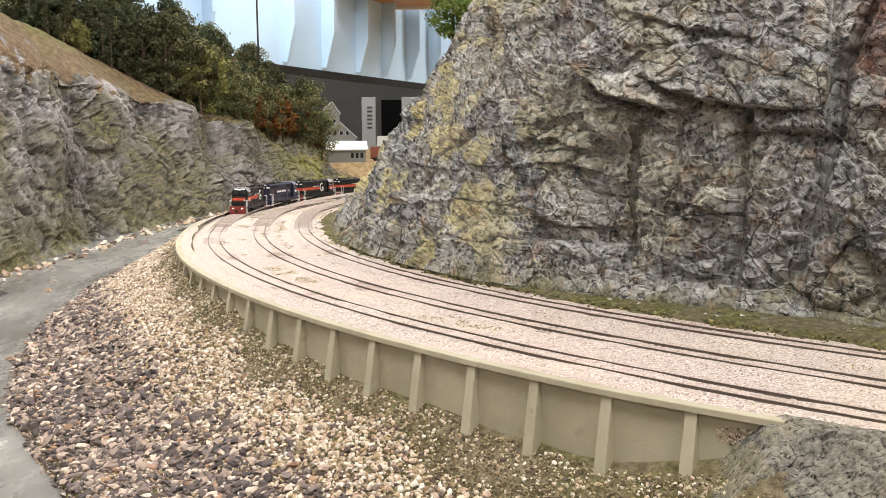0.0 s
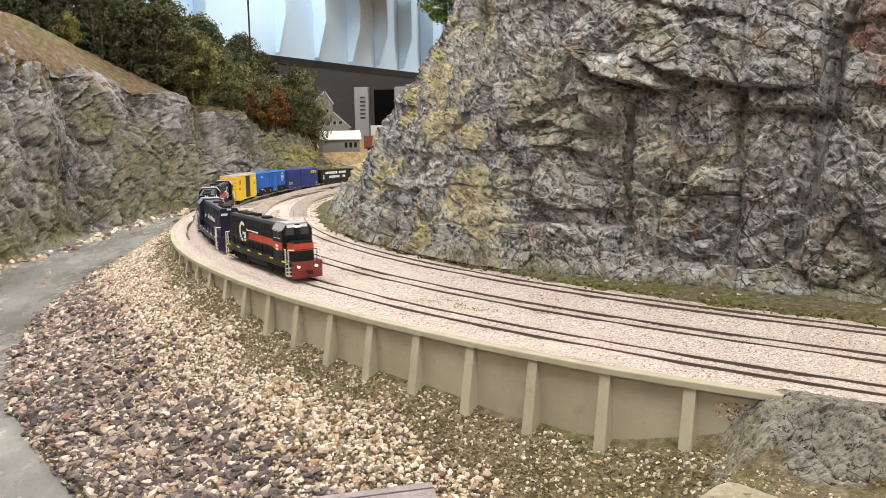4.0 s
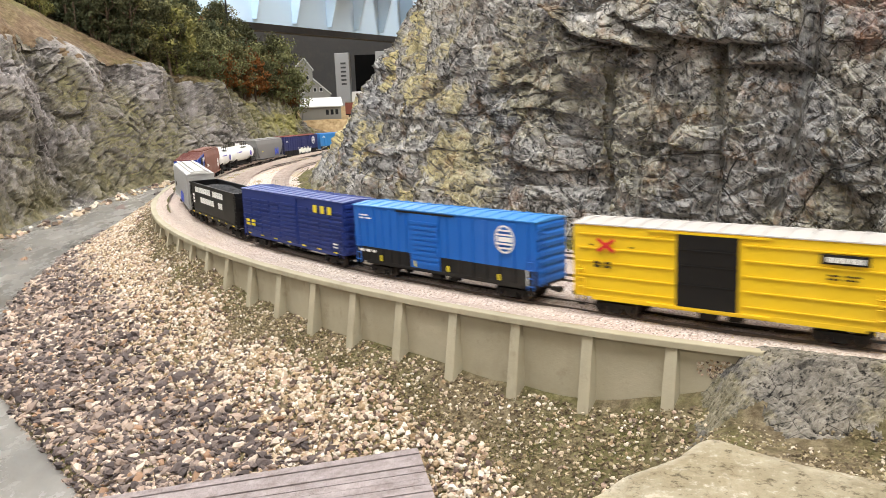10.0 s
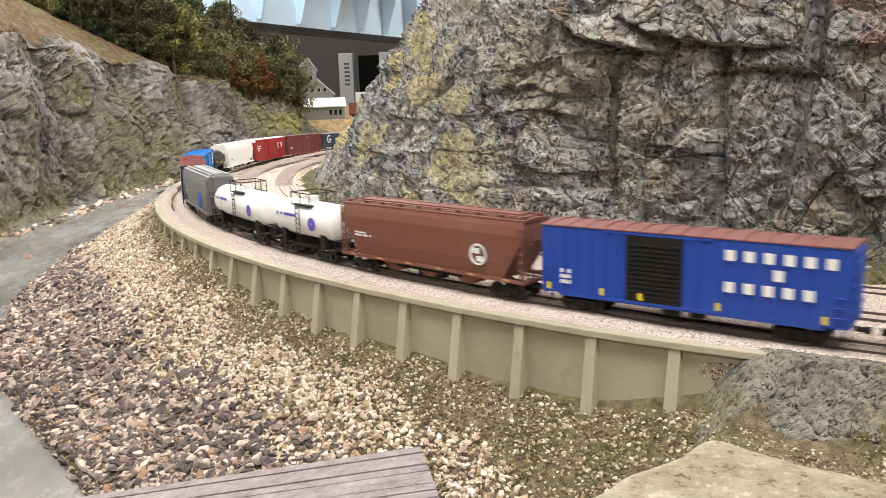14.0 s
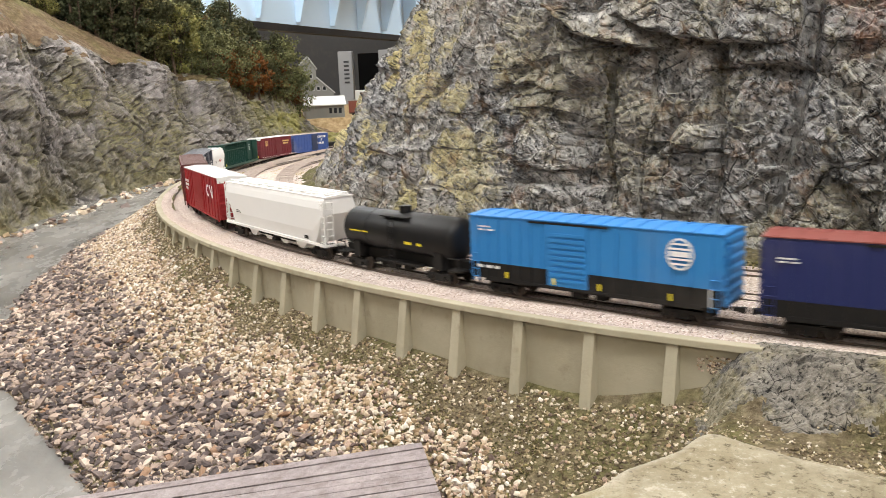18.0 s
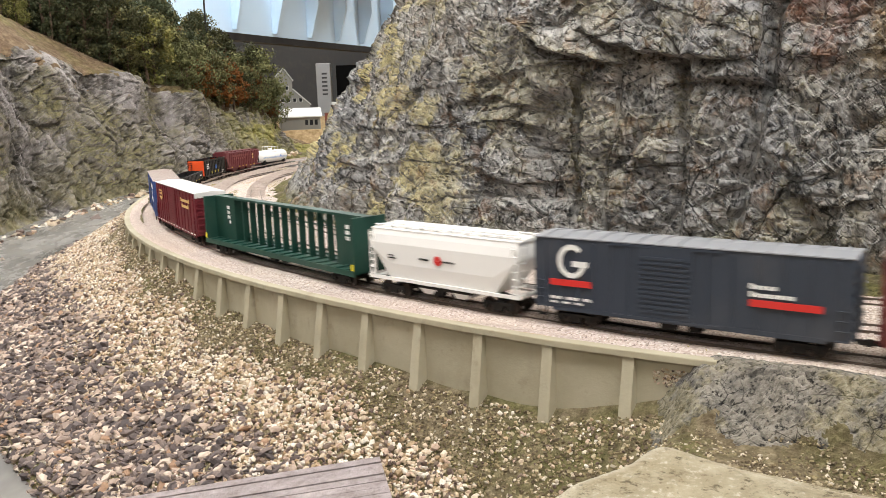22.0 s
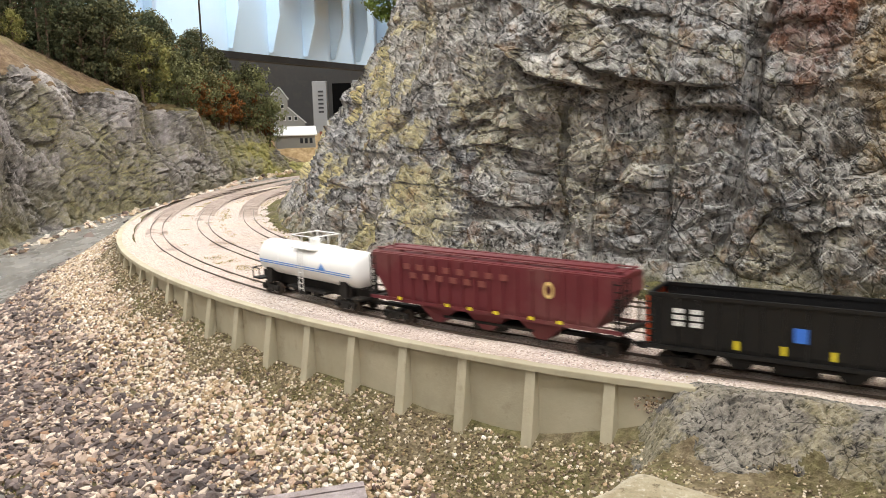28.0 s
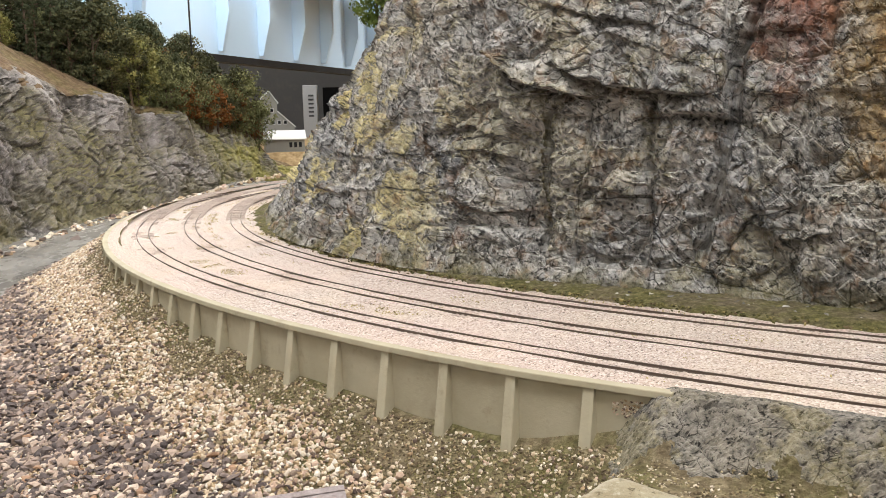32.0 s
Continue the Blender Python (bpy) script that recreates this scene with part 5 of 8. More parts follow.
    for e in (-1, 1):
        x = e * (L / 2 - 0.004)
        ladder(ob, x, -0.0165, z0, z1 - 0.004, 0.005, lm, 7)
        end_ladder(ob, e * (L / 2 - 0.0012), -0.0115, z0, z1 - 0.003, 0.006, lm, 7)
        boxes("platform", ob, lm, [(min(x - 0.0035, x + 0.0035), max(x - 0.0035, x + 0.0035), -0.0165, 0.0165, z0 - 0.001, z0), (e * L / 2 - 0.0012, e * L / 2 + 0.0012 - 0.0012, -0.016, 0.016, z0, z0 + 0.0012)])
        boxes("end_post", ob, lm, [(e * (L / 2 - 0.0045) - 0.0007, e * (L / 2 - 0.0045) + 0.0007, sy * 0.0148 - 0.0008, sy * 0.0148 + 0.0008, z0, z0 + (z1 - z0) * 0.66) for sy in (-1, 1)])
        if end_mat:
            x0, x1 = sorted((e * (L / 2 - 0.003), e * (L / 2 - 0.0018)))
            boxes("end_panel", ob, end_mat, [(x0, x1, -0.0158, 0.0158, z0, z1 - 0.001)], "bright orange end panel")
    for i in range(bays):
        x = -L / 2 + 0.04 + (L - 0.08) * (i + 0.5) / bays
        bm = bmesh.new()
        d = (L - 0.075) / bays / 2
        q = [(x - d, z0 + 0.002), (x + d, z0 + 0.002), (x + 0.004, 0.0052), (x - 0.004, 0.0052)]
        v = [bm.verts.new((px, sy * 0.0112, pz)) for sy in (-1, 1) for px, pz in q]
        for f in ((0, 1, 2, 3), (7, 6, 5, 4), (0, 4, 5, 1), (1, 5, 6, 2), (2, 6, 7, 3), (3, 7, 4, 0)):
            bm.faces.new([v[n] for n in f])
        part("bay", bm, body, ob, "discharge bay")
    chassis(ob, L, (front + rear) / 2, L / 2 - 0.022)
    return ob, L, -0.0172, z0, z1


def tank_car(label, front, rear, body, bottom=None, radius=0.0155, rail_mat=None, cage=True):
    """A tank car: barrel with domed ends, saddles, platform with rails, manway, ladders."""
    L = rear - front - 0.007
    ob = empty("tank_car")
    tagged(ob, label, "tank car", "freight cars in the train")
    radius, n = radius + 0.0008, 28
    zc = 0.0172 + radius
    half = L / 2 - 0.006
    verts, faces = [], []
    st = [(-half, 0.25), (-half + 0.0012, 0.62), (-half + 0.003, 0.86), (-half + 0.006, 1.0), (half - 0.006, 1.0), (half - 0.003, 0.86), (half - 0.0012, 0.62), (half, 0.25)]
    for x, f in st:
        for i in range(n):
            a = 2 * math.pi * i / n
            verts.append((x, math.cos(a) * radius * f, zc + math.sin(a) * radius * f))
    for s in range(len(st) - 1):
        for i in range(n):
            faces.append((s * n + i, s * n + (i + 1) % n, (s + 1) * n + (i + 1) % n, (s + 1) * n + i))
    faces += [tuple(range(n - 1, -1, -1)), tuple((len(st) - 1) * n + i for i in range(n))]
    mesh_ob("tank", verts, faces, body, ob, smooth_shade=True)
    for x in (-half * 0.5, 0.0, half * 0.5):
        bm = bmesh.new()
        m = Matrix.Translation((x, 0, zc)) @ Matrix.Rotation(math.pi / 2, 4, "Y")
        bmesh.ops.create_cone(bm, cap_ends=True, segments=n, radius1=radius + 0.0002, radius2=radius + 0.0002, depth=0.0009, matrix=m)
        part("band", bm, body, ob)
    fm = bottom or FRAMEB
    boxes("centre_sill", ob, fm, [(-L / 2, L / 2, -0.004, 0.004, 0.01, 0.018)])
    for e in (-1, 1):
        x = e * (half - 0.018)
        boxes("saddle", ob, fm, [(x - 0.004, x + 0.004, -0.0135, 0.0135, 0.0105, 0.0235)])
        boxes("end_deck", ob, fm, [(e * (L / 2 - 0.006) - 0.006, e * (L / 2 - 0.006) + 0.006, -0.0155, 0.0155, 0.0115, 0.0128)])
        rods("end_rail", ob, fm, [((e * (L / 2 - 0.0005), -0.0155, 0.0125), (e * (L / 2 - 0.0005), -0.0155, 0.0215)), ((e * (L / 2 - 0.0005), 0.0155, 0.0125), (e * (L / 2 - 0.0005), 0.0155, 0.0215)), ((e * (L / 2 - 0.0005), -0.0155, 0.0215), (e * (L / 2 - 0.0005), 0.0155, 0.0215)), ((e * (L / 2 - 0.011), -0.0155, 0.0125), (e * (L / 2 - 0.011), -0.0155, 0.0215)), ((e * (L / 2 - 0.011), -0.0155, 0.0215), (e * (L / 2 - 0.0005), -0.0155, 0.0215))], 0.0005)
    bm = bmesh.new()
    bmesh.ops.create_cone(bm, cap_ends=True, segments=16, radius1=0.0052, radius2=0.0048, depth=0.007, matrix=Matrix.Translation((0, 0, zc + radius + 0.0015)))
    part("manway", bm, body, ob, "round manway dome")
    rm = rail_mat or fm
    top = zc + radius * 0.82
    boxes("platform", ob, rm, [(-0.016, 0.016, sy * 0.0112 - 0.003, sy * 0.0112 + 0.003, top, top + 0.0008) for sy in (-1, 1)])
    if cage:
        zr = top + 0.0115
        rows = []
        for sy in (-1, 1):
            for x in (-0.016, 0.0, 0.016):
                rows.append(((x, sy * 0.0138, top), (x, sy * 0.0138, zr)))
            rows.append(((-0.016, sy * 0.0138, zr), (0.016, sy * 0.0138, zr)))
            rows.append(((sy * 0.016, -0.0138, zr), (sy * 0.016, 0.0138, zr)))
        rods("safety_rail", ob, rm, rows, 0.0005, "railing round the manway")
    ladder(ob, 0.0, -radius - 0.0012, 0.01, top, 0.006, rm, 8)
    chassis(ob, L, (front + rear) / 2, L / 2 - 0.024)
    return ob, L, -radius, zc


def gondola(label, front, rear, body, height=0.027, tabs=6, load=None):
    L = rear - front - 0.007
    ob = empty("gondola_car")
    tagged(ob, label, "gondola car", "freight cars in the train")
    w, z0, z1 = 0.0163, 0.011, height
    boxes("floor", ob, FRAMEB, [(-L / 2, L / 2, -w, w, z0, z0 + 0.0014)])
    for sy in (-1, 1):
        a, b = sorted((sy * (w - 0.0009), sy * w))
        boxes("side_wall", ob, body, [(-L / 2, L / 2, a, b, z0, z1)])
        a, b = sorted((sy * (w - 0.0014), sy * (w + 0.0008)))
        boxes("top_chord", ob, body, [(-L / 2, L / 2, a, b, z1 - 0.0012, z1 + 0.0004)])
        for i in range(15):
            x = -L / 2 + 0.004 + (L - 0.008) * i / 14
            a, b = sorted((sy * w, sy * (w + 0.0008)))
            boxes("side_post", ob, body, [(x - 0.0009, x + 0.0009, a, b, z0, z1 - 0.001)])
    for e in (-1, 1):
        corrugated_end(ob, body, e * L / 2, e, w, z0, z1 + 0.0004, 4)
        ladder(ob, e * (L / 2 - 0.004), -w - 0.0009, z0 - 0.002, z1, 0.005, body, 4)
    yellow_tabs(ob, L, -w - 0.0008, z0 + 0.002, tabs)
    chassis(ob, L, (front + rear) / 2, L / 2 - 0.024)
    return ob, L, -w - 0.0012, z0, z1


def centerbeam(label, front, rear, body):
    L = rear - front - 0.007
    ob = empty("centerbeam_flatcar")
    tagged(ob, label, "flatcar", "freight cars in the train")
    z0, z1, w = 0.012, 0.057, 0.0163
    boxes("deck", ob, body, [(-L / 2, L / 2, -w, w, z0, z0 + 0.002), (-L / 2 + 0.02, L / 2 - 0.02, -0.006, 0.006, 0.006, z0)])
    boxes("side_sill", ob, body, [(-L / 2, L / 2, -w - 0.0006, -w + 0.0006, z0 - 0.002, z0 + 0.0026), (-L / 2, L / 2, w - 0.0006, w + 0.0006, z0 - 0.002, z0 + 0.0026)])
    for i in range(17):
        x = -L / 2 + 0.012 + (L - 0.024) * i / 16
        boxes("riser", ob, body, [(x - 0.0012, x + 0.0012, -w, w, z0 + 0.002, z0 + 0.0032)])
    boxes("top_chord", ob, body, [(-L / 2, L / 2, -0.0045, 0.0045, z1 - 0.002, z1)])
    wall = L * 0.16
    for e in (-1, 1):
        x0, x1 = sorted((e * L / 2, e * (L / 2 - wall)))
        boxes("end_bulkhead", ob, body, [(min(e * L / 2, e * (L / 2 - 0.002)), max(e * L / 2, e * (L / 2 - 0.002)), -w, w, z0, z1)])
        boxes("centre_wall", ob, body, [(x0, x1, -0.0012, 0.0012, z0, z1)])
        boxes("gusset", ob, body, [(e * L / 2 - e * wall * k - 0.0008, e * L / 2 - e * wall * k + 0.0008, -0.004, 0.004, z0, z1) for k in (0.33, 0.66, 1.0)])
        for sy in (-1, 1):
            bm = bmesh.new()
            q = [(e * (L / 2 - 0.001), z0), (e * (L / 2 - wall), z0), (e * (L / 2 - wall), z1), (e * (L / 2 - 0.001), z1)]
            v = [bm.verts.new((x, sy * (0.0032 + d), z)) for d in (0, 0.0008) for x, z in q]
            for f in ((0, 1, 2, 3), (7, 6, 5, 4), (0, 4, 5, 1), (1, 5, 6, 2), (2, 6, 7, 3), (3, 7, 4, 0)):
                bm.faces.new([v[n] for n in f])
            part("side_panel", bm, body, ob)
    n = 12
    for i in range(1, n):
        x = -L / 2 + wall + (L - 2 * wall) * i / n
        boxes("upright", ob, body, [(x - 0.0009, x + 0.0009, -0.003, 0.003, z0, z1 - 0.001)])
        if i % 3 == 1:
            d = (L - 2 * wall) / n
            rods("brace", ob, body, [((x, 0, z0 + 0.001), (x + d, 0, z0 + 0.02)), ((x, 0, z1 - 0.002), (x + d, 0, z1 - 0.018))], 0.0006)
    rods("tie_down", ob, body, [((-L / 2 + wall, 0.003, z1 - 0.014), (L / 2 - wall, 0.003, z1 - 0.014))], 0.0005)
    bars(ob, WHITEP, -0.0042, -L / 2 + 0.028, z1 - 0.012, "xx/xx/xx/ x", 0.0022, 0.0032)
    bars(ob, WHITEP, -0.0042, L / 2 - 0.028, z1 - 0.012, "xx/xx/xx", 0.0022, 0.0032)
    boxes("reflector", ob, YELP, [(L / 2 - 0.004, L / 2 - 0.001, -w - 0.0009, -w - 0.0004, z0 + 0.003, z0 + 0.008)], "yellow end marker")
    boxes("reflector", ob, YELP, [(-L / 2 + 0.001, -L / 2 + 0.004, -w - 0.0009, -w - 0.0004, z0 + 0.003, z0 + 0.008)], "yellow end marker")
    chassis(ob, L, (front + rear) / 2, L / 2 - 0.026)
    return ob


def locomotive(label, front, rear, paint, cab, stripe, pilot, emblem, tabs, lit=False):
    """A four-axle road switcher: deck, long hood, cab, nose, fans, grilles, fuel tank, steps and handrails. cab: +1 at the front."""
    L = rear - front - 0.008
    ob = empty("locomotive")
    tagged(ob, label, "locomotive", "locomotives at the head of the train")
    zd, zt, hw, w = 0.0185, 0.0518, 0.0108, 0.0165
    c = cab
    xr = -c * (L / 2 - 0.011)
    xc = c * (L / 2 - 0.0475)
    xa, xb = sorted((xr, xc))
    boxes("deck", ob, paint, [(-L / 2 + 0.004, L / 2 - 0.004, -w, w, zd - 0.0022, zd)], "", 0.0)
    boxes("side_sill", ob, paint, [(-L / 2 + 0.012, L / 2 - 0.012, -w - 0.0002, -w + 0.001, zd - 0.0066, zd), (-L / 2 + 0.012, L / 2 - 0.012, w - 0.001, w + 0.0002, zd - 0.0066, zd)])
    prism("long_hood", ob, paint, [(-hw, zd), (-hw, zt - 0.0022), (-hw + 0.0018, zt), (hw - 0.0018, zt), (hw, zt - 0.0022), (hw, zd)], xa, xb)
    for e in (-1, 1):
        seams = [(x - 0.00025, x + 0.00025, e * hw - 0.0003, e * hw + 0.0003, zd + 0.001, zt - 0.004) for x in np.linspace(xa + 0.008, xb - 0.004, 11)]
        boxes("hood_seam", ob, BLACKP if paint is not NAVY else NAVY, seams)
        gx = xr + c * 0.026
        boxes("radiator_slat", ob, FRAMEB, [(gx - 0.022, gx + 0.022, min(e * hw, e * (hw + 0.0004)), max(e * hw, e * (hw + 0.0004)), zt - 0.0085 + 0.0015 * i, zt - 0.0078 + 0.0015 * i) for i in range(4)], "radiator louvre")
        gx = xc - c * 0.022
        boxes("intake_grille", ob, FRAMEB, [(gx - 0.013, gx + 0.013, min(e * hw, e * (hw + 0.0005)), max(e * hw, e * (hw + 0.0005)), zt - 0.0095, zt - 0.0028)], "dark intake grille")
    for k in (0.012, 0.026, 0.04, 0.085):
        bm = bmesh.new()
        bmesh.ops.create_cone(bm, cap_ends=True, segments=18, radius1=0.0062, radius2=0.0058, depth=0.0022, matrix=Matrix.Translation((xr + c * k, 0, zt + 0.001)))
        part("roof_fan", bm, FRAMEB, ob, "round roof fan")
    boxes("exhaust_stack", ob, FRAMEB, [(xr + c * 0.058 - 0.004, xr + c * 0.058 + 0.004, -0.003, 0.003, zt, zt + 0.003)])
    x0, x1 = sorted((xc, xc + c * 0.0235))
    cw = 0.0158
    prism("cab", ob, paint, [(-cw, zd), (-cw, zt - 0.0045), (-cw + 0.0048, zt + 0.0012), (cw - 0.0048, zt + 0.0012), (cw, zt - 0.0045), (cw, zd)], x0, x1, "crew cab")
    roofm = CABROOF if paint is not NAVY else NAVYROOF
    prism("cab_roof", ob, roofm, [(-cw - 0.0005, zt - 0.005), (-cw + 0.0045, zt + 0.0014), (-cw + 0.0045, zt + 0.0019), (cw - 0.0045, zt + 0.0019), (cw - 0.0045, zt + 0.0014), (cw + 0.0005, zt - 0.005), (cw - 0.0048, zt + 0.0009), (-cw + 0.0048, zt + 0.0009)], x0 - 0.001, x1 + 0.001, "cab roof paler than the cab")
    for e in (-1, 1):
        for dx in (0.0055, 0.0145):
            x = xc + c * dx
            boxes("side_window", ob, GLASS, [(x - 0.0034, x + 0.0034, min(e * cw, e * (cw + 0.0003)), max(e * cw, e * (cw + 0.0003)), zt - 0.0125, zt - 0.006)], "cab side window")
            boxes("window_frame", ob, RAILSIL if paint is not NAVY else NAVY, [(x - 0.0039, x + 0.0039, min(e * cw, e * (cw + 0.0005)), max(e * cw, e * (cw + 0.0005)), zt - 0.0131, zt - 0.0126), (x - 0.0039, x + 0.0039, min(e * cw, e * (cw + 0.0005)), max(e * cw, e * (cw + 0.0005)), zt - 0.006, zt - 0.0056)])
    xf = xc + c * 0.0235
    boxes("windshield", ob, GLASS, [(min(xf, xf + c * 0.0003), max(xf, xf + c * 0.0003), y - 0.0042, y + 0.0042, zt - 0.0095, zt - 0.003) for y in (-0.0078, 0.0078)], "cab windshield")
    nx0, nx1 = sorted((xf, xf + c * 0.0135))
    prism("nose", ob, paint, [(-hw, zd), (-hw, zd + 0.0165), (-hw + 0.002, zd + 0.0185), (hw - 0.002, zd + 0.0185), (hw, zd + 0.0165), (hw, zd)], nx0, nx1, "short nose hood")
    xn = xf + c * 0.0135
    if stripe:
        sz = zd + 0.0105
        lo, hi = sorted((xr, xf - c * 0.0))
        for e in (-1, 1):
            boxes("stripe", ob, stripe, [(min(xr, xc - c * 0.043), max(xr, xc - c * 0.043), min(e * hw, e * (hw + 0.0003)), max(e * hw, e * (hw + 0.0003)), sz - 0.001, sz + 0.006)] if c < 0 else [(min(xc, xc - c * 0.082), max(xc, xc - c * 0.082), min(e * hw, e * (hw + 0.0003)), max(e * hw, e * (hw + 0.0003)), sz - 0.001, sz + 0.006)], "orange side stripe")
            boxes("stripe", ob, stripe, [(x0, x1, min(e * cw, e * (cw + 0.0003)), max(e * cw, e * (cw + 0.0003)), sz - 0.001, sz + 0.006), (nx0, nx1, min(e * hw, e * (hw + 0.0003)), max(e * hw, e * (hw + 0.0003)), sz - 0.001, sz + 0.006)], "orange side stripe")
        boxes("stripe", ob, stripe, [(min(xn, xn + c * 0.0003), max(xn, xn + c * 0.0003), -hw, hw, sz - 0.001, sz + 0.006), (min(xr, xr - c * 0.0003), max(xr, xr - c * 0.0003), -hw, hw, sz - 0.001, sz + 0.006)], "orange end stripe")
    for e in (-1, 1):
        y = e * (hw + 0.0004)
        if emblem == "ring":
            gx = xc + 0.034 if c < 0 else xc - 0.1
            ring(ob, WHITEP, y, gx, zd + 0.0158, 0.0108, 0.0032, 48, 342, "white open ring emblem", squash=0.9 * (1 if e < 0 else -1))
            boxes("emblem_bar", ob, WHITEP, [(min(gx - e * 0.0005, gx - e * 0.0098), max(gx - e * 0.0005, gx - e * 0.0098), min(y, y + e * 0.0005), max(y, y + e * 0.0005), zd + 0.0128, zd + 0.0157), (min(gx - e * 0.0068, gx - e * 0.0098), max(gx - e * 0.0068, gx - e * 0.0098), min(y, y + e * 0.0005), max(y, y + e * 0.0005), zd + 0.0056, zd + 0.0128)], "white emblem bar")
            bars(ob, WHITEP, y, gx + 0.0125, zd + 0.0178, "xoooooox xooo xooooo", 0.0013, 0.0019, 0.35)
        else:
            bars(ob, WHITEP, y, xc + 0.042, zd + 0.0135, "xoo xoo xooooooo", 0.0028, 0.0058, 0.25)
            side_shape("emblem", ob, WHITEP, [(xc + 0.016, zd + 0.0165), (xc + 0.027, zd + 0.0165), (xc + 0.027, zd + 0.0155), (xc + 0.021, zd + 0.0145), (xc + 0.019, zd + 0.0115), (xc + 0.0165, zd + 0.0125)], y, 0, label="white wing emblem")
            bars(ob, WHITEP, e * (cw + 0.0004), x0 + 0.004, zd + 0.0105, "xxx", 0.0032, 0.005, 0.25, "white road-number bars", "number")
            boxes("flag_patch", ob, REDP, [(-c * (L / 2 - 0.024) - 0.003, -c * (L / 2 - 0.024) + 0.003, min(y, y + e * 0.0003), max(y, y + e * 0.0003), zd + 0.014, zd + 0.0175)], "small red and white flag patch")
        if stripe:
            xx = xc + c * 0.0115
            bars(ob, WHITEP, e * (cw + 0.0005), xx - 0.0035, zd + 0.012, "xxx/xxx", 0.0018, 0.0022, 0.3, "white road-number bars", "number")
    boxes("number_board", ob, WHITEP, [(min(xr, xr - c * 0.0004), max(xr, xr - c * 0.0004), y - 0.0036, y + 0.0036, zt - 0.0085, zt - 0.006) for y in (-0.0058, 0.0058)], "white number board")
    boxes("number_board", ob, WHITEP, [(min(xf, xf + c * 0.0012), max(xf, xf + c * 0.0012), y - 0.0036, y + 0.0036, zt - 0.0022, zt + 0.0008) for y in (-0.0068, 0.0068)], "white number board")
    for sgn, xx in ((c, xf), (-c, xr)):
        for y in (-0.0014, 0.0014):
            bm = bmesh.new()
            bmesh.ops.create_cone(bm, cap_ends=True, segments=12, radius1=0.0011, radius2=0.0011, depth=0.0012, matrix=Matrix.Translation((xx + sgn * 0.0007, y, zt - 0.0014)) @ Matrix.Rotation(math.pi / 2, 4, "Y"))
            part("headlight", bm, LENS if lit and sgn > 0 else RAILSIL, ob, "round headlight")
    if lit:
        for y in (-0.009, 0.009):
            bm = bmesh.new()
            bmesh.ops.create_cone(bm, cap_ends=True, segments=12, radius1=0.0011, radius2=0.0011, depth=0.0012, matrix=Matrix.Translation((L / 2 - 0.0016, y, zd - 0.0045)) @ Matrix.Rotation(math.pi / 2, 4, "Y"))
            part("ditch_light", bm, LENS, ob, "lit ditch light")
    tx = c * 0.004
    prism("fuel_tank", ob, FRAMEB, [(-0.0152, 0.0155), (-0.0152, 0.007), (-0.011, 0.0036), (0.011, 0.0036), (0.0152, 0.007), (0.0152, 0.0155)], tx - 0.029, tx + 0.029, "black fuel tank")
    rods("air_pipe", ob, FRAMEB, [((tx - 0.03, -0.0152, 0.0142), (tx + 0.03, -0.0152, 0.0142))], 0.0011, "air reservoir pipe")
    for e in (-1, 1):
        x = e * (L / 2 - 0.004)
        boxes("pilot", ob, pilot, [(min(x, x + e * 0.0018), max(x, x + e * 0.0018), -0.0155, 0.0155, 0.0028, zd)], "snow pilot plate")
        for sy in (-1, 1):
            st = []
            for i in range(4):
                z = 0.0042 + i * 0.0038
                a, b = sorted((sy * 0.0122, sy * 0.0168))
                st.append((x - e * 0.008 - 0.003, x - e * 0.008 + 0.003, a, b, z, z + 0.0006))
            boxes("step_tread", ob, RAILSIL, st, "white-edged side step")
            y = sy * 0.0164
            rows = [((x - e * 0.0115, y, 0.0045), (x - e * 0.0115, y, zd + 0.0115)), ((x - e * 0.0045, y, 0.0045), (x - e * 0.0045, y, zd + 0.0115)), ((x - e * 0.0115, y, zd + 0.0115), (x - e * 0.014, y, zd + 0.0115)), ((x - e * 0.0045, y, zd + 0.0115), (x - e * 0.0025, sy * 0.011, zd + 0.0115))]
            rods("grab_rail", ob, RAILSIL, rows, 0.00055, "white step handrail")
        rods("end_rail", ob, FRAMEB, [((x, -0.011, zd), (x, -0.011, zd + 0.0115)), ((x, 0.011, zd), (x, 0.011, zd + 0.0115)), ((x, -0.011, zd + 0.0115), (x, 0.011, zd + 0.0115))], 0.0004)
    for sy in (-1, 1):
        y = sy * 0.0162
        lo, hi = sorted((xr - c * 0.0, xc - c * 0.002))
        posts = list(np.linspace(lo, hi, 6))
        rods("handrail", ob, paint, [((p, y, zd), (p, y, zd + 0.0105)) for p in posts] + [((posts[0], y, zd + 0.0105), (posts[-1], y, zd + 0.0105))], 0.0004, "walkway handrail")
    for i, x in enumerate(np.linspace(-L / 2 + 0.018, L / 2 - 0.018, 6)):
        d = 0.004 if 0 < i < 5 else 0.006
        boxes("reflector", ob, tabs, [(x - d, x + d, -w - 0.0006, -w - 0.0002, zd - 0.0016, zd - 0.0002)], "sill reflector strip")
    coupler(ob, L / 2 - 0.002, 1), coupler(ob, -L / 2 + 0.002, -1)
    half = L / 2 - 0.043
    TRAIN.append((ob, (front + rear) / 2, half, [truck(ob, half, 0.031, 0.0058, True), truck(ob, -half, 0.031, 0.0058, True)]))
    return ob


# cab roofs, paler than the cab sides
CABROOF = painted("cab_roof_grey", (0.26, 0.26, 0.285), 0.5, 0.3)
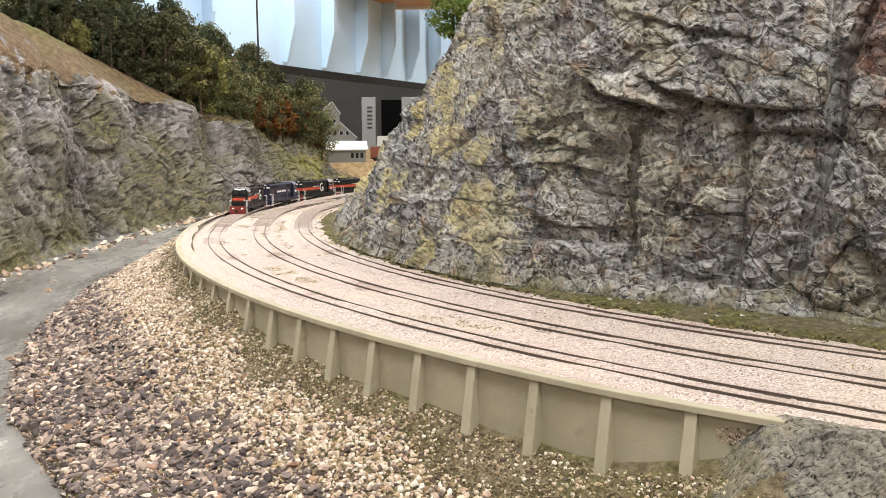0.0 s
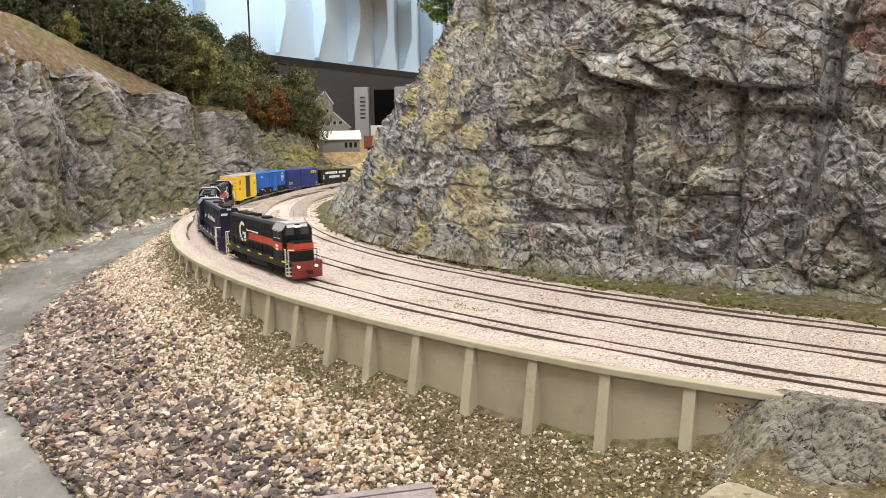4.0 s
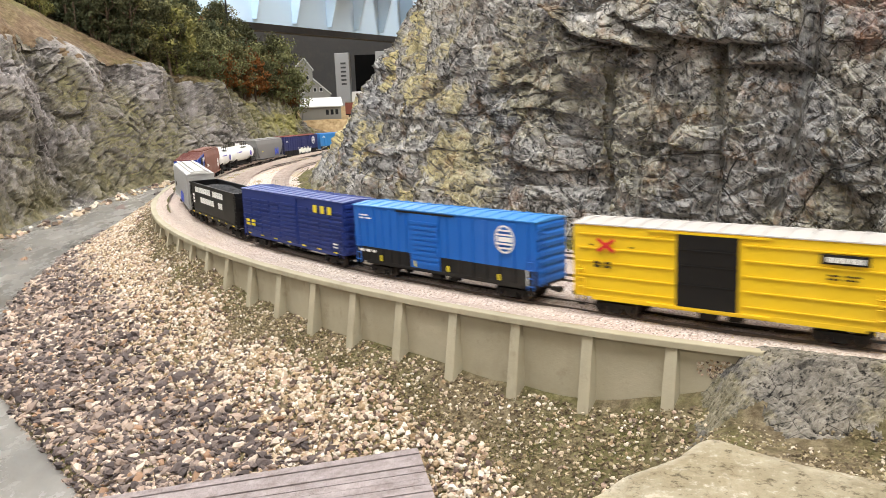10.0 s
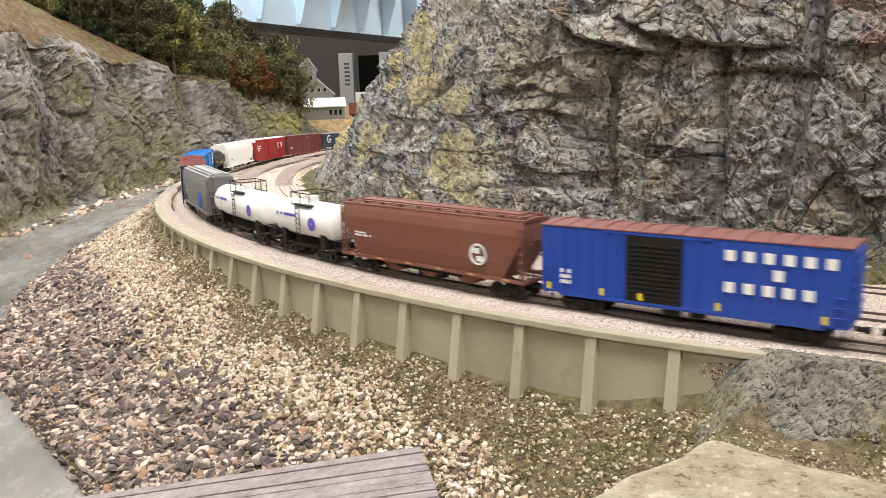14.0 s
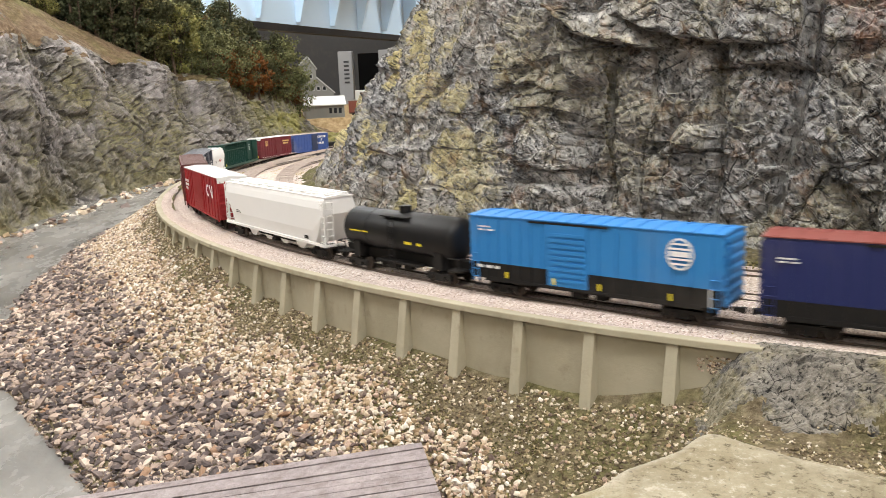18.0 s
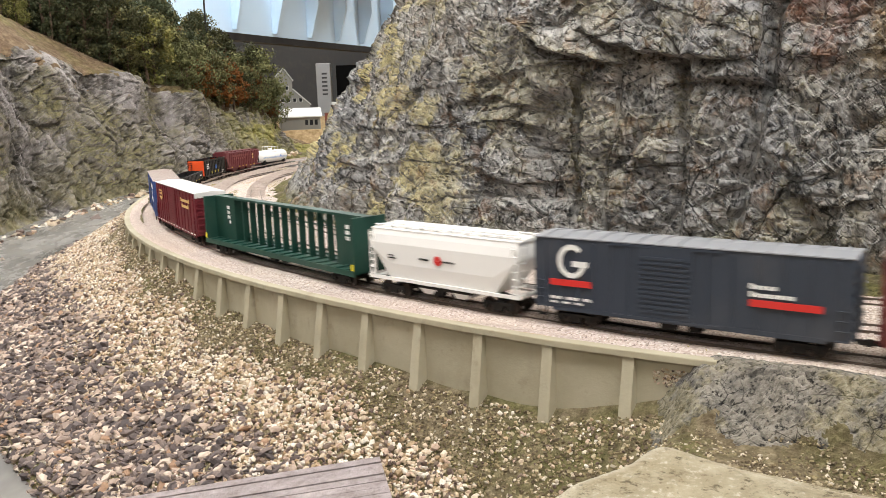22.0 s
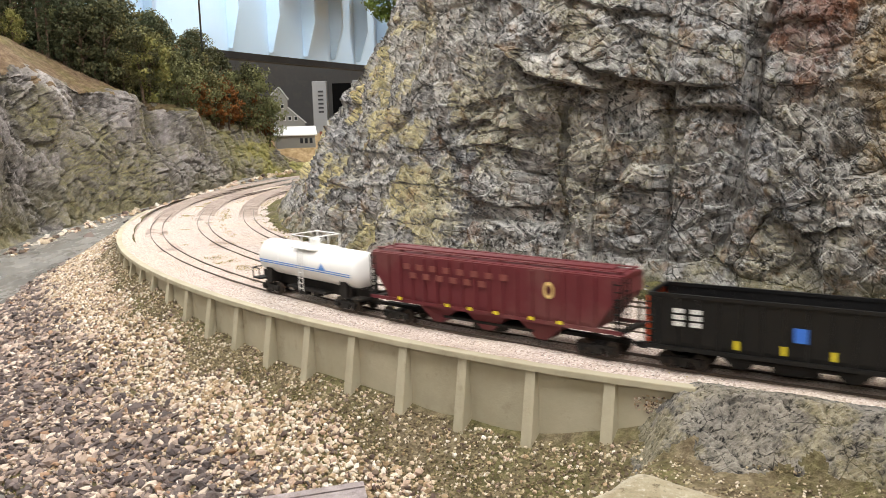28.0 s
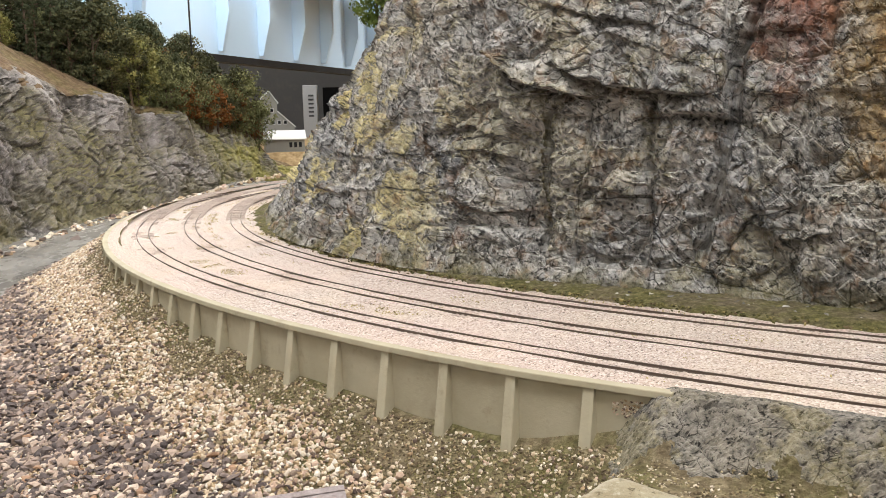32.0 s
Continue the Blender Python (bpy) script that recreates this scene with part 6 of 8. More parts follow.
NAVYROOF = painted("cab_roof_navy", (0.17, 0.185, 0.27), 0.5, 0.3)


# ---- the train, front to rear ----
def globe(ob, y, x, z, r):
    """Round line emblem: a ring crossed by curved bands."""
    ring(ob, WHITEP, y, x, z, r, r * 0.12, 0, 360, "white striped globe emblem", squash=0.86)
    for k in (-0.62, -0.32, 0.32, 0.62):
        h = r * math.sqrt(1 - k * k) * 0.8
        boxes("emblem_band", ob, WHITEP, [(x - h, x + h, y - 0.0004, y, z + k * r - r * 0.06, z + k * r + r * 0.06)])
    boxes("emblem_band", ob, WHITEP, [(x - r * 0.62, x + r * 0.62, y - 0.0004, y, z - r * 0.16, z + r * 0.16)])


def shapes(ob, mat, y, spots, label, name="graffiti"):
    """Overlapping rounded blobs of sprayed paint: x, z, half width, half height."""
    for x, z, a, b in spots:
        out = [(x + 0.7 * a * math.cos(t) * (1 + 0.3 * math.sin(3 * t + x * 900)), z + 0.8 * b * math.sin(t) * (1 + 0.3 * math.cos(2 * t + x * 700))) for t in np.linspace(0, 2 * math.pi, 13)[:-1]]
        side_shape(name, ob, mat, out[::-1], y, 0, label=label)
        for k in (0, 1, 2):
            lean, wide, tall = 0.9 * math.sin(x * 2300 + k * 2.1), a * (0.2 + 0.12 * math.sin(x * 1100 + k)), b * (1.1 + 0.5 * math.sin(x * 1700 + 2 * k))
            cx = x + a * (k - 1) * 0.7
            side_shape(name, ob, mat, [(cx - wide - lean * tall * 0.5, z - tall), (cx - wide + lean * tall * 0.5, z + tall), (cx + wide + lean * tall * 0.5, z + tall), (cx + wide * 0.6 - lean * tall * 0.5, z - tall * 0.9)], y - 0.00005 * (k + 1), 0, label=label)


def make_train():
    locomotive("black locomotive with orange stripe and lit headlights leading", -1.776, -1.57, BLACKP, 1, ORANGE, PILOT, "ring", YELP, True)
    locomotive("dark navy locomotive with white lettering bars", -1.552, -1.346, NAVY, -1, None, NAVY, "wing", WHITEP)
    locomotive("black locomotive with orange stripe and yellow sill tabs", -1.337, -1.131, BLACKP, -1, ORANGE, PILOT, "ring", YELP)
    locomotive("black locomotive with orange stripe at the rear of the group", -1.118, -0.912, BLACKP, -1, ORANGE, PILOT, "ring", FRAMEB)

    yel = painted("boxcar_yellow", (0.78, 0.52, 0.012), 0.5, 0.15)
    silver = painted("roof_silver", (0.5, 0.48, 0.46), 0.5, 0.3)
    ob, L, y, z0, z1 = boxcar("bright yellow boxcar with black door and silver roof", -0.893, -0.704, yel, silver, 0.054, "panel", "plug", -0.006, 0.036, BLACKP)
    for a in (35, -35):
        q = [Vector((math.cos(radians(a)) * p[0] - math.sin(radians(a)) * p[1], math.sin(radians(a)) * p[0] + math.cos(radians(a)) * p[1], 0)) for p in ((-0.0068, -0.0011), (0.0068, -0.0011), (0.0068, 0.0011), (-0.0068, 0.0011))]
        side_shape("cross_emblem", ob, REDP, [(-L / 2 + 0.022 + v.x, z1 - 0.0125 + v.y) for v in q], y + 0.0005 - (0.0002 if a < 0 else 0), 0, label="red crossed-bar emblem")
    bars(ob, FRAMEB, y + 0.0008, -L / 2 + 0.011, z1 - 0.0132, "x          x", 0.0022, 0.001, 0.1)
    bars(ob, FRAMEB, y + 0.0008, -L / 2 + 0.014, z1 - 0.0245, "xx xx/xx xx", 0.0018, 0.0016)
    boxes("name_board", ob, FRAMEB, [(L / 2 - 0.036, L / 2 - 0.012, y + 0.0002, y + 0.0009, z1 - 0.0125, z1 - 0.0072)], "black name board")
    bars(ob, WHITEP, y + 0.0002, L / 2 - 0.033, z1 - 0.0114, "xxxxxxx", 0.0021, 0.0028)
    bars(ob, FRAMEB, y + 0.0008, L / 2 - 0.032, z1 - 0.019, "ooo oooo/ooo ooo", 0.0016, 0.0013)

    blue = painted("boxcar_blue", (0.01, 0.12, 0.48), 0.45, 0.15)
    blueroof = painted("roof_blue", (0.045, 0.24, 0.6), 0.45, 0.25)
    for f, r, lab in ((-0.684, -0.494, "bright blue boxcar with black lower sides and globe emblem"), (1.225, 1.415, "weathered light blue boxcar with globe emblem")):
        bm_ = blue if f < 0 else painted("boxcar_lightblue", (0.025, 0.2, 0.5), 0.55, 0.4)
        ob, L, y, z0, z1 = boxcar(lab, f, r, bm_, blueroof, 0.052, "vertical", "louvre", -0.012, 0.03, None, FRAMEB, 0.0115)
        globe(ob, y + 0.0006, L / 2 - 0.026, z1 - 0.0135, 0.0098)
        bars(ob, WHITEP, y + 0.0006, -L / 2 + 0.008, z1 - 0.0078, "oooooo/ooo oooo", 0.0013, 0.0015)
        bars(ob, WHITEP, y + 0.0006, -L / 2 + 0.006, z0 + 0.0078, "xxx xxx xx", 0.0015, 0.002)
        for x in (-0.06, -0.022, 0.012, 0.06):
            boxes("reflector", ob, YELP, [(x - 0.0008, x + 0.0008, y, y + 0.0006, z0 + 0.002, z0 + 0.0062)], "yellow upright reflector")
        boxes("door_rail", ob, RAILSIL, [(L / 2 - 0.007, L / 2 - 0.0064, y - 0.0002, y + 0.0006, z0 + 0.001, z0 + 0.012)])

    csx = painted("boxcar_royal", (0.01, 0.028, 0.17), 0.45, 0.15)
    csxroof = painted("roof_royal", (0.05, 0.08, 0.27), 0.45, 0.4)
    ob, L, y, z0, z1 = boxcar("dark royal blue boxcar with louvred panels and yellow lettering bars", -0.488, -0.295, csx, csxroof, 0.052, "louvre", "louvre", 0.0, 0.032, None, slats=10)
    bars(ob, YELP, y + 0.0004, L / 2 - 0.046, z1 - 0.0115, "x x x", 0.0058, 0.0065, 0.02, "yellow block lettering bars")
    bars(ob, YELP, y + 0.0004, -L / 2 + 0.008, z0 + 0.013, "xx xx/xx xx", 0.0034, 0.0024, 0.15)
    yellow_tabs(ob, L, y + 0.0006, z0 + 0.0008, 7)
    bars(ob, WHITEP, y + 0.0004, L / 2 - 0.016, z0 + 0.008, "ooo/ooo", 0.0018, 0.0018)

    ob, L, y, z0, z1 = hopper("black open-top hopper with white block lettering bars and scrap load", -0.286, -0.097, BLACKP, BLACKP, 0.045, 3, False, None, True, COALM, 0.012)
    bars(ob, WHITEP, y + 0.0004, -L / 2 + 0.026, z1 - 0.0105, "xxxxxxxx xxxxx", 0.0062, 0.0062, 0.28, "white block lettering bars")
    bars(ob, WHITEP, y + 0.0004, -L / 2 + 0.046, z1 - 0.0215, "xxxxxxx  xx", 0.0062, 0.0062, 0.28, "white block lettering bars")
    bars(ob, WHITEP, y + 0.0004, -L / 2 + 0.014, z1 - 0.016, "xx/xx/xx", 0.0026, 0.0026)
    yellow_tabs(ob, L, y - 0.0001, z0 - 0.0002, 7)
    verts, n = [], 24
    for i in range(n):
        for j in range(8):
            x, yy = -L / 2 + 0.012 + (L - 0.024) * i / (n - 1), -0.0152 + 0.0304 * j / 7
            verts.append((x, yy, z1 - 0.006 + 0.006 * math.sin(math.pi * i / (n - 1)) * math.sin(math.pi * j / 7) + 0.0016 * noise.noise((x * 120, yy * 160, 0))))
    mesh_ob("load", verts, grid_faces(n, 8), COALM, ob, "heaped dark scrap load")

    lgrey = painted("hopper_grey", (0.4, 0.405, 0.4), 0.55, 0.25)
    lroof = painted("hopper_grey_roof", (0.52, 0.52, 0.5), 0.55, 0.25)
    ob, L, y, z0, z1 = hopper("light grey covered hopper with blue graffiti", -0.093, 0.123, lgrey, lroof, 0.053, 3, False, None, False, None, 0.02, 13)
    boxes("placard", ob, FRAMEB, [(-L / 2 + 0.026, -L / 2 + 0.0335, y - 0.0003, y, z0 + 0.013, z0 + 0.019), (-L / 2 + 0.036, -L / 2 + 0.0435, y - 0.0003, y, z0 + 0.013, z0 + 0.019)], "black placard")
    shapes(ob, GRAFB, y - 0.0001, [(0.004 + 0.0052 * i, z0 + 0.005 + 0.0018 * (i % 3), 0.004, 0.0042) for i in range(8)], "blue sprayed graffiti")

    bmb = painted("boxcar_midblue", (0.014, 0.06, 0.36), 0.45, 0.15)
    redroof = painted("roof_oxide", (0.2, 0.082, 0.072), 0.6, 0.35)
    ob, L, y, z0, z1 = boxcar("blue boxcar with black louvred door and red-brown roof", 0.138, 0.332, bmb, redroof, 0.052, "vertical", "louvre", -0.016, 0.036, FRAMEB, None, 0, 6, 12)
    bars(ob, WHITEP, y + 0.0006, L / 2 - 0.066, z1 - 0.0122, "x x x x x x/     x/x x x x x", 0.0054, 0.0062, 0.0, "white block lettering bars")
    bars(ob, WHITEP, y + 0.0006, -L / 2 + 0.014, z0 + 0.014, "x x/xxx/xxx", 0.002, 0.0024)
    for x in (-0.088, -0.05, -0.024, 0.024, 0.082):
        boxes("reflector", ob, YELP, [(x - 0.0012, x + 0.0012, y, y + 0.0006, z0 + 0.002, z0 + 0.0065)], "yellow upright reflector")

    oxide = painted("hopper_oxide", (0.17, 0.062, 0.04), 0.6, 0.35)
    ob, L, y, z0, z1 = hopper("oxide brown covered hopper with pale round emblem", 0.337, 0.541, oxide, oxide, 0.054, 3, True)
    ring(ob, WHITEP, y - 0.0002, L / 2 - 0.042, z0 + 0.016, 0.0078, 0.0014, 0, 360, "pale round emblem")
    boxes("emblem_band", ob, WHITEP, [(L / 2 - 0.047, L / 2 - 0.0405, y - 0.0006, y - 0.0002, z0 + 0.0165, z0 + 0.0205), (L / 2 - 0.0435, L / 2 - 0.037, y - 0.0006, y - 0.0002, z0 + 0.011, z0 + 0.0148)])
    bars(ob, WHITEP, y - 0.0001, -L / 2 + 0.02, z0 + 0.019, "xooooo/xxxx xx x", 0.0017, 0.0016)
    yellow_tabs(ob, L, y - 0.0002, z0, 6, painted("sill_tan", (0.45, 0.25, 0.1), 0.6, 0.2))

    white = painted("tank_white", (0.82, 0.82, 0.8), 0.4, 0.08)
    purple = painted("marking_violet", (0.12, 0.1, 0.45), 0.5, 0.1)
    for f, r in ((0.544, 0.668), (0.672, 0.834)):
        ob, L, y, zc = tank_car("white tank car with violet lettering bars and black frame", f, r, white)
        bars(ob, purple, y - 0.0002, -L / 2 + 0.018, zc + 0.003, "x x xxxxxx", 0.003, 0.0026, 0.2)
        ring(ob, purple, y - 0.0004, L / 2 - 0.036, zc - 0.001, 0.006, 0.005, 0, 360, "violet round emblem")

    dgrey = painted("hopper_darkgrey", (0.17, 0.17, 0.17), 0.6, 0.4)
    ob, L, y, z0, z1 = hopper("dark weathered grey covered hopper", 0.838, 1.012, dgrey, painted("hopper_darkroof", (0.3, 0.3, 0.29), 0.6, 0.4), 0.054, 3, True)
    bars(ob, YELP, y - 0.0001, -L / 2 + 0.028, z0 + 0.015, "xxxx", 0.002, 0.0016)
    shapes(ob, GRAFB, y - 0.0001, [(0.03 + 0.004 * i, z0 + 0.012, 0.003, 0.006) for i in range(5)], "faded blue graffiti")

    pad = painted("boxcar_night", (0.011, 0.02, 0.105), 0.5, 0.35)
    ob, L, y, z0, z1 = boxcar("dark blue boxcar with red roof and white graffiti", 1.018, 1.212, pad, painted("roof_red", (0.22, 0.06, 0.05), 0.6, 0.3), 0.053, "vertical", "louvre", -0.012, 0.03, None, FRAMEB, 0.01)
    globe(ob, y + 0.0006, L / 2 - 0.028, z1 - 0.0145, 0.01)
    shapes(ob, GRAFW, y + 0.0004, [(-0.014 + 0.0095 * i, z0 + 0.0068 + 0.0012 * (i % 2), 0.0068, 0.0056) for i in range(7)], "white and yellow sprayed graffiti")
    bars(ob, WHITEP, y + 0.0006, -L / 2 + 0.008, z1 - 0.012, "oooooo/ooo ooo", 0.0013, 0.0013)

    ob, L, y, zc = tank_car("plain black tank car", 1.42, 1.572, BLACKP, cage=False)
    bars(ob, YELP, y - 0.0002, -L / 2 + 0.02, zc - 0.001, "oooooo ooo", 0.0018, 0.0014)
    bars(ob, YELP, y + 0.0008, 0.014, zc - 0.0062, "xxx  xx", 0.0022, 0.0022)

    wh = painted("hopper_white", (0.78, 0.77, 0.75), 0.5, 0.12)
    ob, L, y, z0, z1 = hopper("long white covered hopper with curved sides", 1.578, 1.804, wh, wh, 0.054, 4, True)
    bars(ob, FRAMEB, y - 0.0001, -L / 2 + 0.03, z0 + 0.015, "oooo/ooo oo", 0.0016, 0.0012)
    boxes("placard", ob, FRAMEB, [(L / 2 - 0.038, L / 2 - 0.031, y - 0.0003, y, z0 + 0.0035, z0 + 0.0065)], "black placard")

    cn = painted("boxcar_red", (0.3, 0.014, 0.018), 0.5, 0.15)
    whroof = painted("roof_white", (0.74, 0.74, 0.73), 0.5, 0.15)
    ob, L, y, z0, z1 = boxcar("red boxcar with white roof and white emblem", 1.818, 2.012, cn, whroof, 0.054, "vertical", "louvre", -0.012, 0.056, None, None, 0, 5, 12)
    ring(ob, WHITEP, y + 0.0005, L / 2 - 0.047, z1 - 0.0175, 0.0068, 0.0024, 55, 305, "white looped emblem")
    boxes("emblem_bar", ob, WHITEP, [(L / 2 - 0.0265, L / 2 - 0.0239, y + 0.0001, y + 0.0005, z1 - 0.0243, z1 - 0.0107)], "white emblem bar")
    side_shape("emblem_bar", ob, WHITEP, [(L / 2 - 0.0388, z1 - 0.0107), (L / 2 - 0.0362, z1 - 0.0107), (L / 2 - 0.0243, z1 - 0.0243), (L / 2 - 0.0269, z1 - 0.0243)], y + 0.0004, 0, label="white emblem bar")
    boxes("end_cap", ob, whroof, [(L / 2 - 0.0002, L / 2 + 0.0014, -0.0166, 0.0166, z1 - 0.006, z1)], "white top of the end wall")
    bars(ob, WHITEP, y + 0.0006, -L / 2 + 0.008, z1 - 0.017, "xxx xx xx/xxx xx xx/ xx xx", 0.0017, 0.0032, 0.3)

    oxb = painted("boxcar_oxide", (0.135, 0.03, 0.028), 0.55, 0.25)
    ob, L, y, z0, z1 = boxcar("oxide brown boxcar with dusty brown roof", 2.028, 2.223, oxb, painted("roof_brown", (0.2, 0.13, 0.12), 0.6, 0.4), 0.055, "vertical", "plug", -0.006, 0.042, None, None, 0, 7)
    yellow_tabs(ob, L, y + 0.0006, z0 + 0.0002, 8)
    bars(ob, WHITEP, y + 0.0006, -L / 2 + 0.01, z0 + 0.018, "xxx x/xxx xx", 0.0018, 0.0018)
    bars(ob, WHITEP, y + 0.0006, 0.006, z1 - 0.0078, "oooo", 0.0024, 0.0016)

    slate = painted("boxcar_slate", (0.035, 0.045, 0.065), 0.5, 0.25)
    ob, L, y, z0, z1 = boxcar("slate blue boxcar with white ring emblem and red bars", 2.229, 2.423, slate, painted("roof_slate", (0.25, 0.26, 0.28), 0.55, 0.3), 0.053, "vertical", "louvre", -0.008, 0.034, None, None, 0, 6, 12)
    ring(ob, WHITEP, y + 0.0005, -L / 2 + 0.026, z1 - 0.0145, 0.0108, 0.0032, 48, 342, "white open ring emblem", squash=0.9)
    boxes("emblem_bar", ob, WHITEP, [(-L / 2 + 0.0265, -L / 2 + 0.037, y, y + 0.0006, z1 - 0.0178, z1 - 0.0142)], "white emblem bar")
    boxes("red_bar", ob, REDP, [(-L / 2 + 0.011, -L / 2 + 0.039, y, y + 0.0006, z1 - 0.0305, z1 - 0.0265), (L / 2 - 0.052, L / 2 - 0.014, y, y + 0.0006, z1 - 0.0305, z1 - 0.0265)], "red painted bar")
    bars(ob, WHITEP, y + 0.0006, L / 2 - 0.052, z1 - 0.0205, "xoooo/xooooooo", 0.0024, 0.003, 0.25)
    bars(ob, WHITEP, y + 0.0006, -L / 2 + 0.011, z0 + 0.006, "xxx xxx xx/oo oo oo", 0.0022, 0.0018)

    ob, L, y, z0, z1 = hopper("short white two-bay covered hopper with red and black marking", 2.427, 2.577, wh, wh, 0.049, 2, True)
    bars(ob, FRAMEB, y - 0.0001, -0.018, z0 + 0.0175, "ooooo     ooooooo", 0.0016, 0.0018, 0.25)
    ring(ob, REDP, y - 0.0003, 0.0, z0 + 0.0185, 0.0034, 0.003, 0, 360, "red round emblem")
    bars(ob, FRAMEB, y - 0.0001, -L / 2 + 0.022, z0 + 0.018, "ooo/oooo", 0.0016, 0.0013)

    green = painted("flatcar_green", (0.008, 0.05, 0.036), 0.5, 0.2)
    centerbeam("dark green centerbeam lumber flatcar, empty", 2.584, 2.857, green)

    wc = painted("boxcar_maroon", (0.14, 0.011, 0.02), 0.5, 0.15)
    gold = painted("marking_gold", (0.72, 0.52, 0.2), 0.5, 0.1)
    ob, L, y, z0, z1 = boxcar("maroon boxcar with white roof and gold lettering bars", 2.876, 3.073, wc, whroof, 0.053, "vertical", "louvre", -0.01, 0.036, None, None, 0, 6, 12)
    boxes("end_cap", ob, whroof, [(L / 2 - 0.0002, L / 2 + 0.0014, -0.0166, 0.0166, z1 - 0.005, z1)], "white top of the end wall")
    bars(ob, gold, y + 0.0006, L / 2 - 0.06, z1 - 0.0125, "xooooooox/ xooooox", 0.0036, 0.0042, 0.22, "gold lettering bars")
    side_shape("shield_emblem", ob, gold, [(-L / 2 + 0.024, z1 - 0.0075), (-L / 2 + 0.024, z1 - 0.0165), (-L / 2 + 0.031, z1 - 0.0195), (-L / 2 + 0.038, z1 - 0.0165), (-L / 2 + 0.038, z1 - 0.0075)], y + 0.0005, 0, label="gold shield emblem")
    boxes("shield_bar", ob, wc, [(-L / 2 + 0.0255, -L / 2 + 0.0365, y - 0.0002, y + 0.0002, z1 - 0.0105, z1 - 0.0088), (-L / 2 + 0.0255, -L / 2 + 0.0365, y - 0.0002, y + 0.0002, z1 - 0.0148, z1 - 0.0128)])
    yellow_tabs(ob, L, y + 0.0006, z0 + 0.0006, 14, WHITEP)

    worn = painted("boxcar_wornblue", (0.035, 0.08, 0.27), 0.65, 0.8)
    ob, L, y, z0, z1 = boxcar("weathered blue boxcar with dusty roof and pale lettering bars", 3.085, 3.282, worn, painted("roof_dust", (0.42, 0.36, 0.33), 0.7, 0.6), 0.052, "vertical", "louvre", -0.016, 0.034, painted("door_worn", (0.03, 0.045, 0.1), 0.7, 0.6), None, 0, 6, 12)
    bars(ob, WHITEP, y + 0.0006, L / 2 - 0.066, z1 - 0.0122, "x xx x xx/    x/x xx xx", 0.0052, 0.0056, 0.0, "white block lettering bars")

    ob, L, y, z0, z1 = gondola("long low black gondola with yellow tabs", 3.288, 3.5, BLACKP)
    bars(ob, WHITEP, y - 0.0002, -L / 2 + 0.02, z0 + 0.008, "xxxx/xxxxx", 0.002, 0.0022)
    ob, L, y, z0, z1 = gondola("long low black gondola with yellow tabs", 3.507, 3.728, BLACKP)
    bars(ob, WHITEP, y - 0.0002, -L / 2 + 0.02, z0 + 0.008, "xxxx/xxxxx", 0.002, 0.0022)
    bars(ob, WHITEP, y - 0.0002, L / 2 - 0.04, z0 + 0.008, "xxxxx", 0.002, 0.0022)

    orange = painted("end_orange", (0.75, 0.085, 0.012), 0.5, 0.15)
    ob, L, y, z0, z1 = hopper("black coal gondola with bright orange end", 3.735, 3.91, BLACKP, BLACKP, 0.043, 3, False, None, True, FRAMEB, 0.008, 14, orange)
    boxes("corner_panel", ob, orange, [(L / 2 - 0.013, L / 2 - 0.003, y - 0.0004, y + 0.0004, z0, z1 - 0.002)], "orange corner panel")
    boxes("blue_placard", ob, painted("placard_blue", (0.04, 0.16, 0.6), 0.5, 0.1), [(0.0, 0.007, y - 0.0006, y, z0 + 0.012, z0 + 0.02)], "small blue placard")
    bars(ob, WHITEP, y - 0.0003, -L / 2 + 0.018, z0 + 0.022, "xx xx/xx xx/xx xx", 0.0026, 0.0026)
    bars(ob, WHITEP, y - 0.0003, L / 2 - 0.036, z0 + 0.004, "xxx xx/xx", 0.0018, 0.0018)
    for x in (-0.03, -0.005, 0.02):
        boxes("reflector", ob, YELP, [(x - 0.0012, x + 0.0012, y - 0.0005, y, z0 + 0.004, z0 + 0.009)], "yellow upright reflector")

    mar = painted("hopper_maroon", (0.115, 0.016, 0.021), 0.6, 0.45)
    ob, L, y, z0, z1 = hopper("maroon ribbed covered hopper with faded markings", 3.914, 4.133, mar, mar, 0.051, 3, False, FRAMEB, False, None, 0.02, 16, None, 0.0185)
    bars(ob, painted("marking_faded", (0.2, 0.06, 0.05), 0.6, 0.3), y - 0.0002, -L / 2 + 0.036, z1 - 0.012, "x x x x x x x x/ x x x x x x", 0.0056, 0.0042, 0.1)
    ring(ob, gold, y - 0.0004, L / 2 - 0.052, z0 + 0.022, 0.0055, 0.002, 0, 360, "faded yellow emblem", squash=0.7)
    for x in (-0.075, -0.03, -0.01, 0.012, 0.04, 0.062):
        boxes("reflector", ob, YELP, [(x - 0.0018, x + 0.0018, y - 0.0005, y, z0 + 0.0006, z0 + 0.0028)], "yellow reflector")

    ob, L, y, zc = tank_car("white tank car with blue pinstripes ending the train", 4.138, 4.302, white, None, 0.0145, RAILSIL)
    stripe = painted("stripe_blue", (0.1, 0.25, 0.6), 0.5, 0.1)
    boxes("pinstripe", ob, stripe, [(-L / 2 + 0.012, L / 2 - 0.012, y - 0.0002, y + 0.0012, zc - 0.002, zc - 0.0014), (-L / 2 + 0.012, L / 2 - 0.012, y - 0.0001, y + 0.0014, zc - 0.0038, zc - 0.0032)], "blue pinstripes")
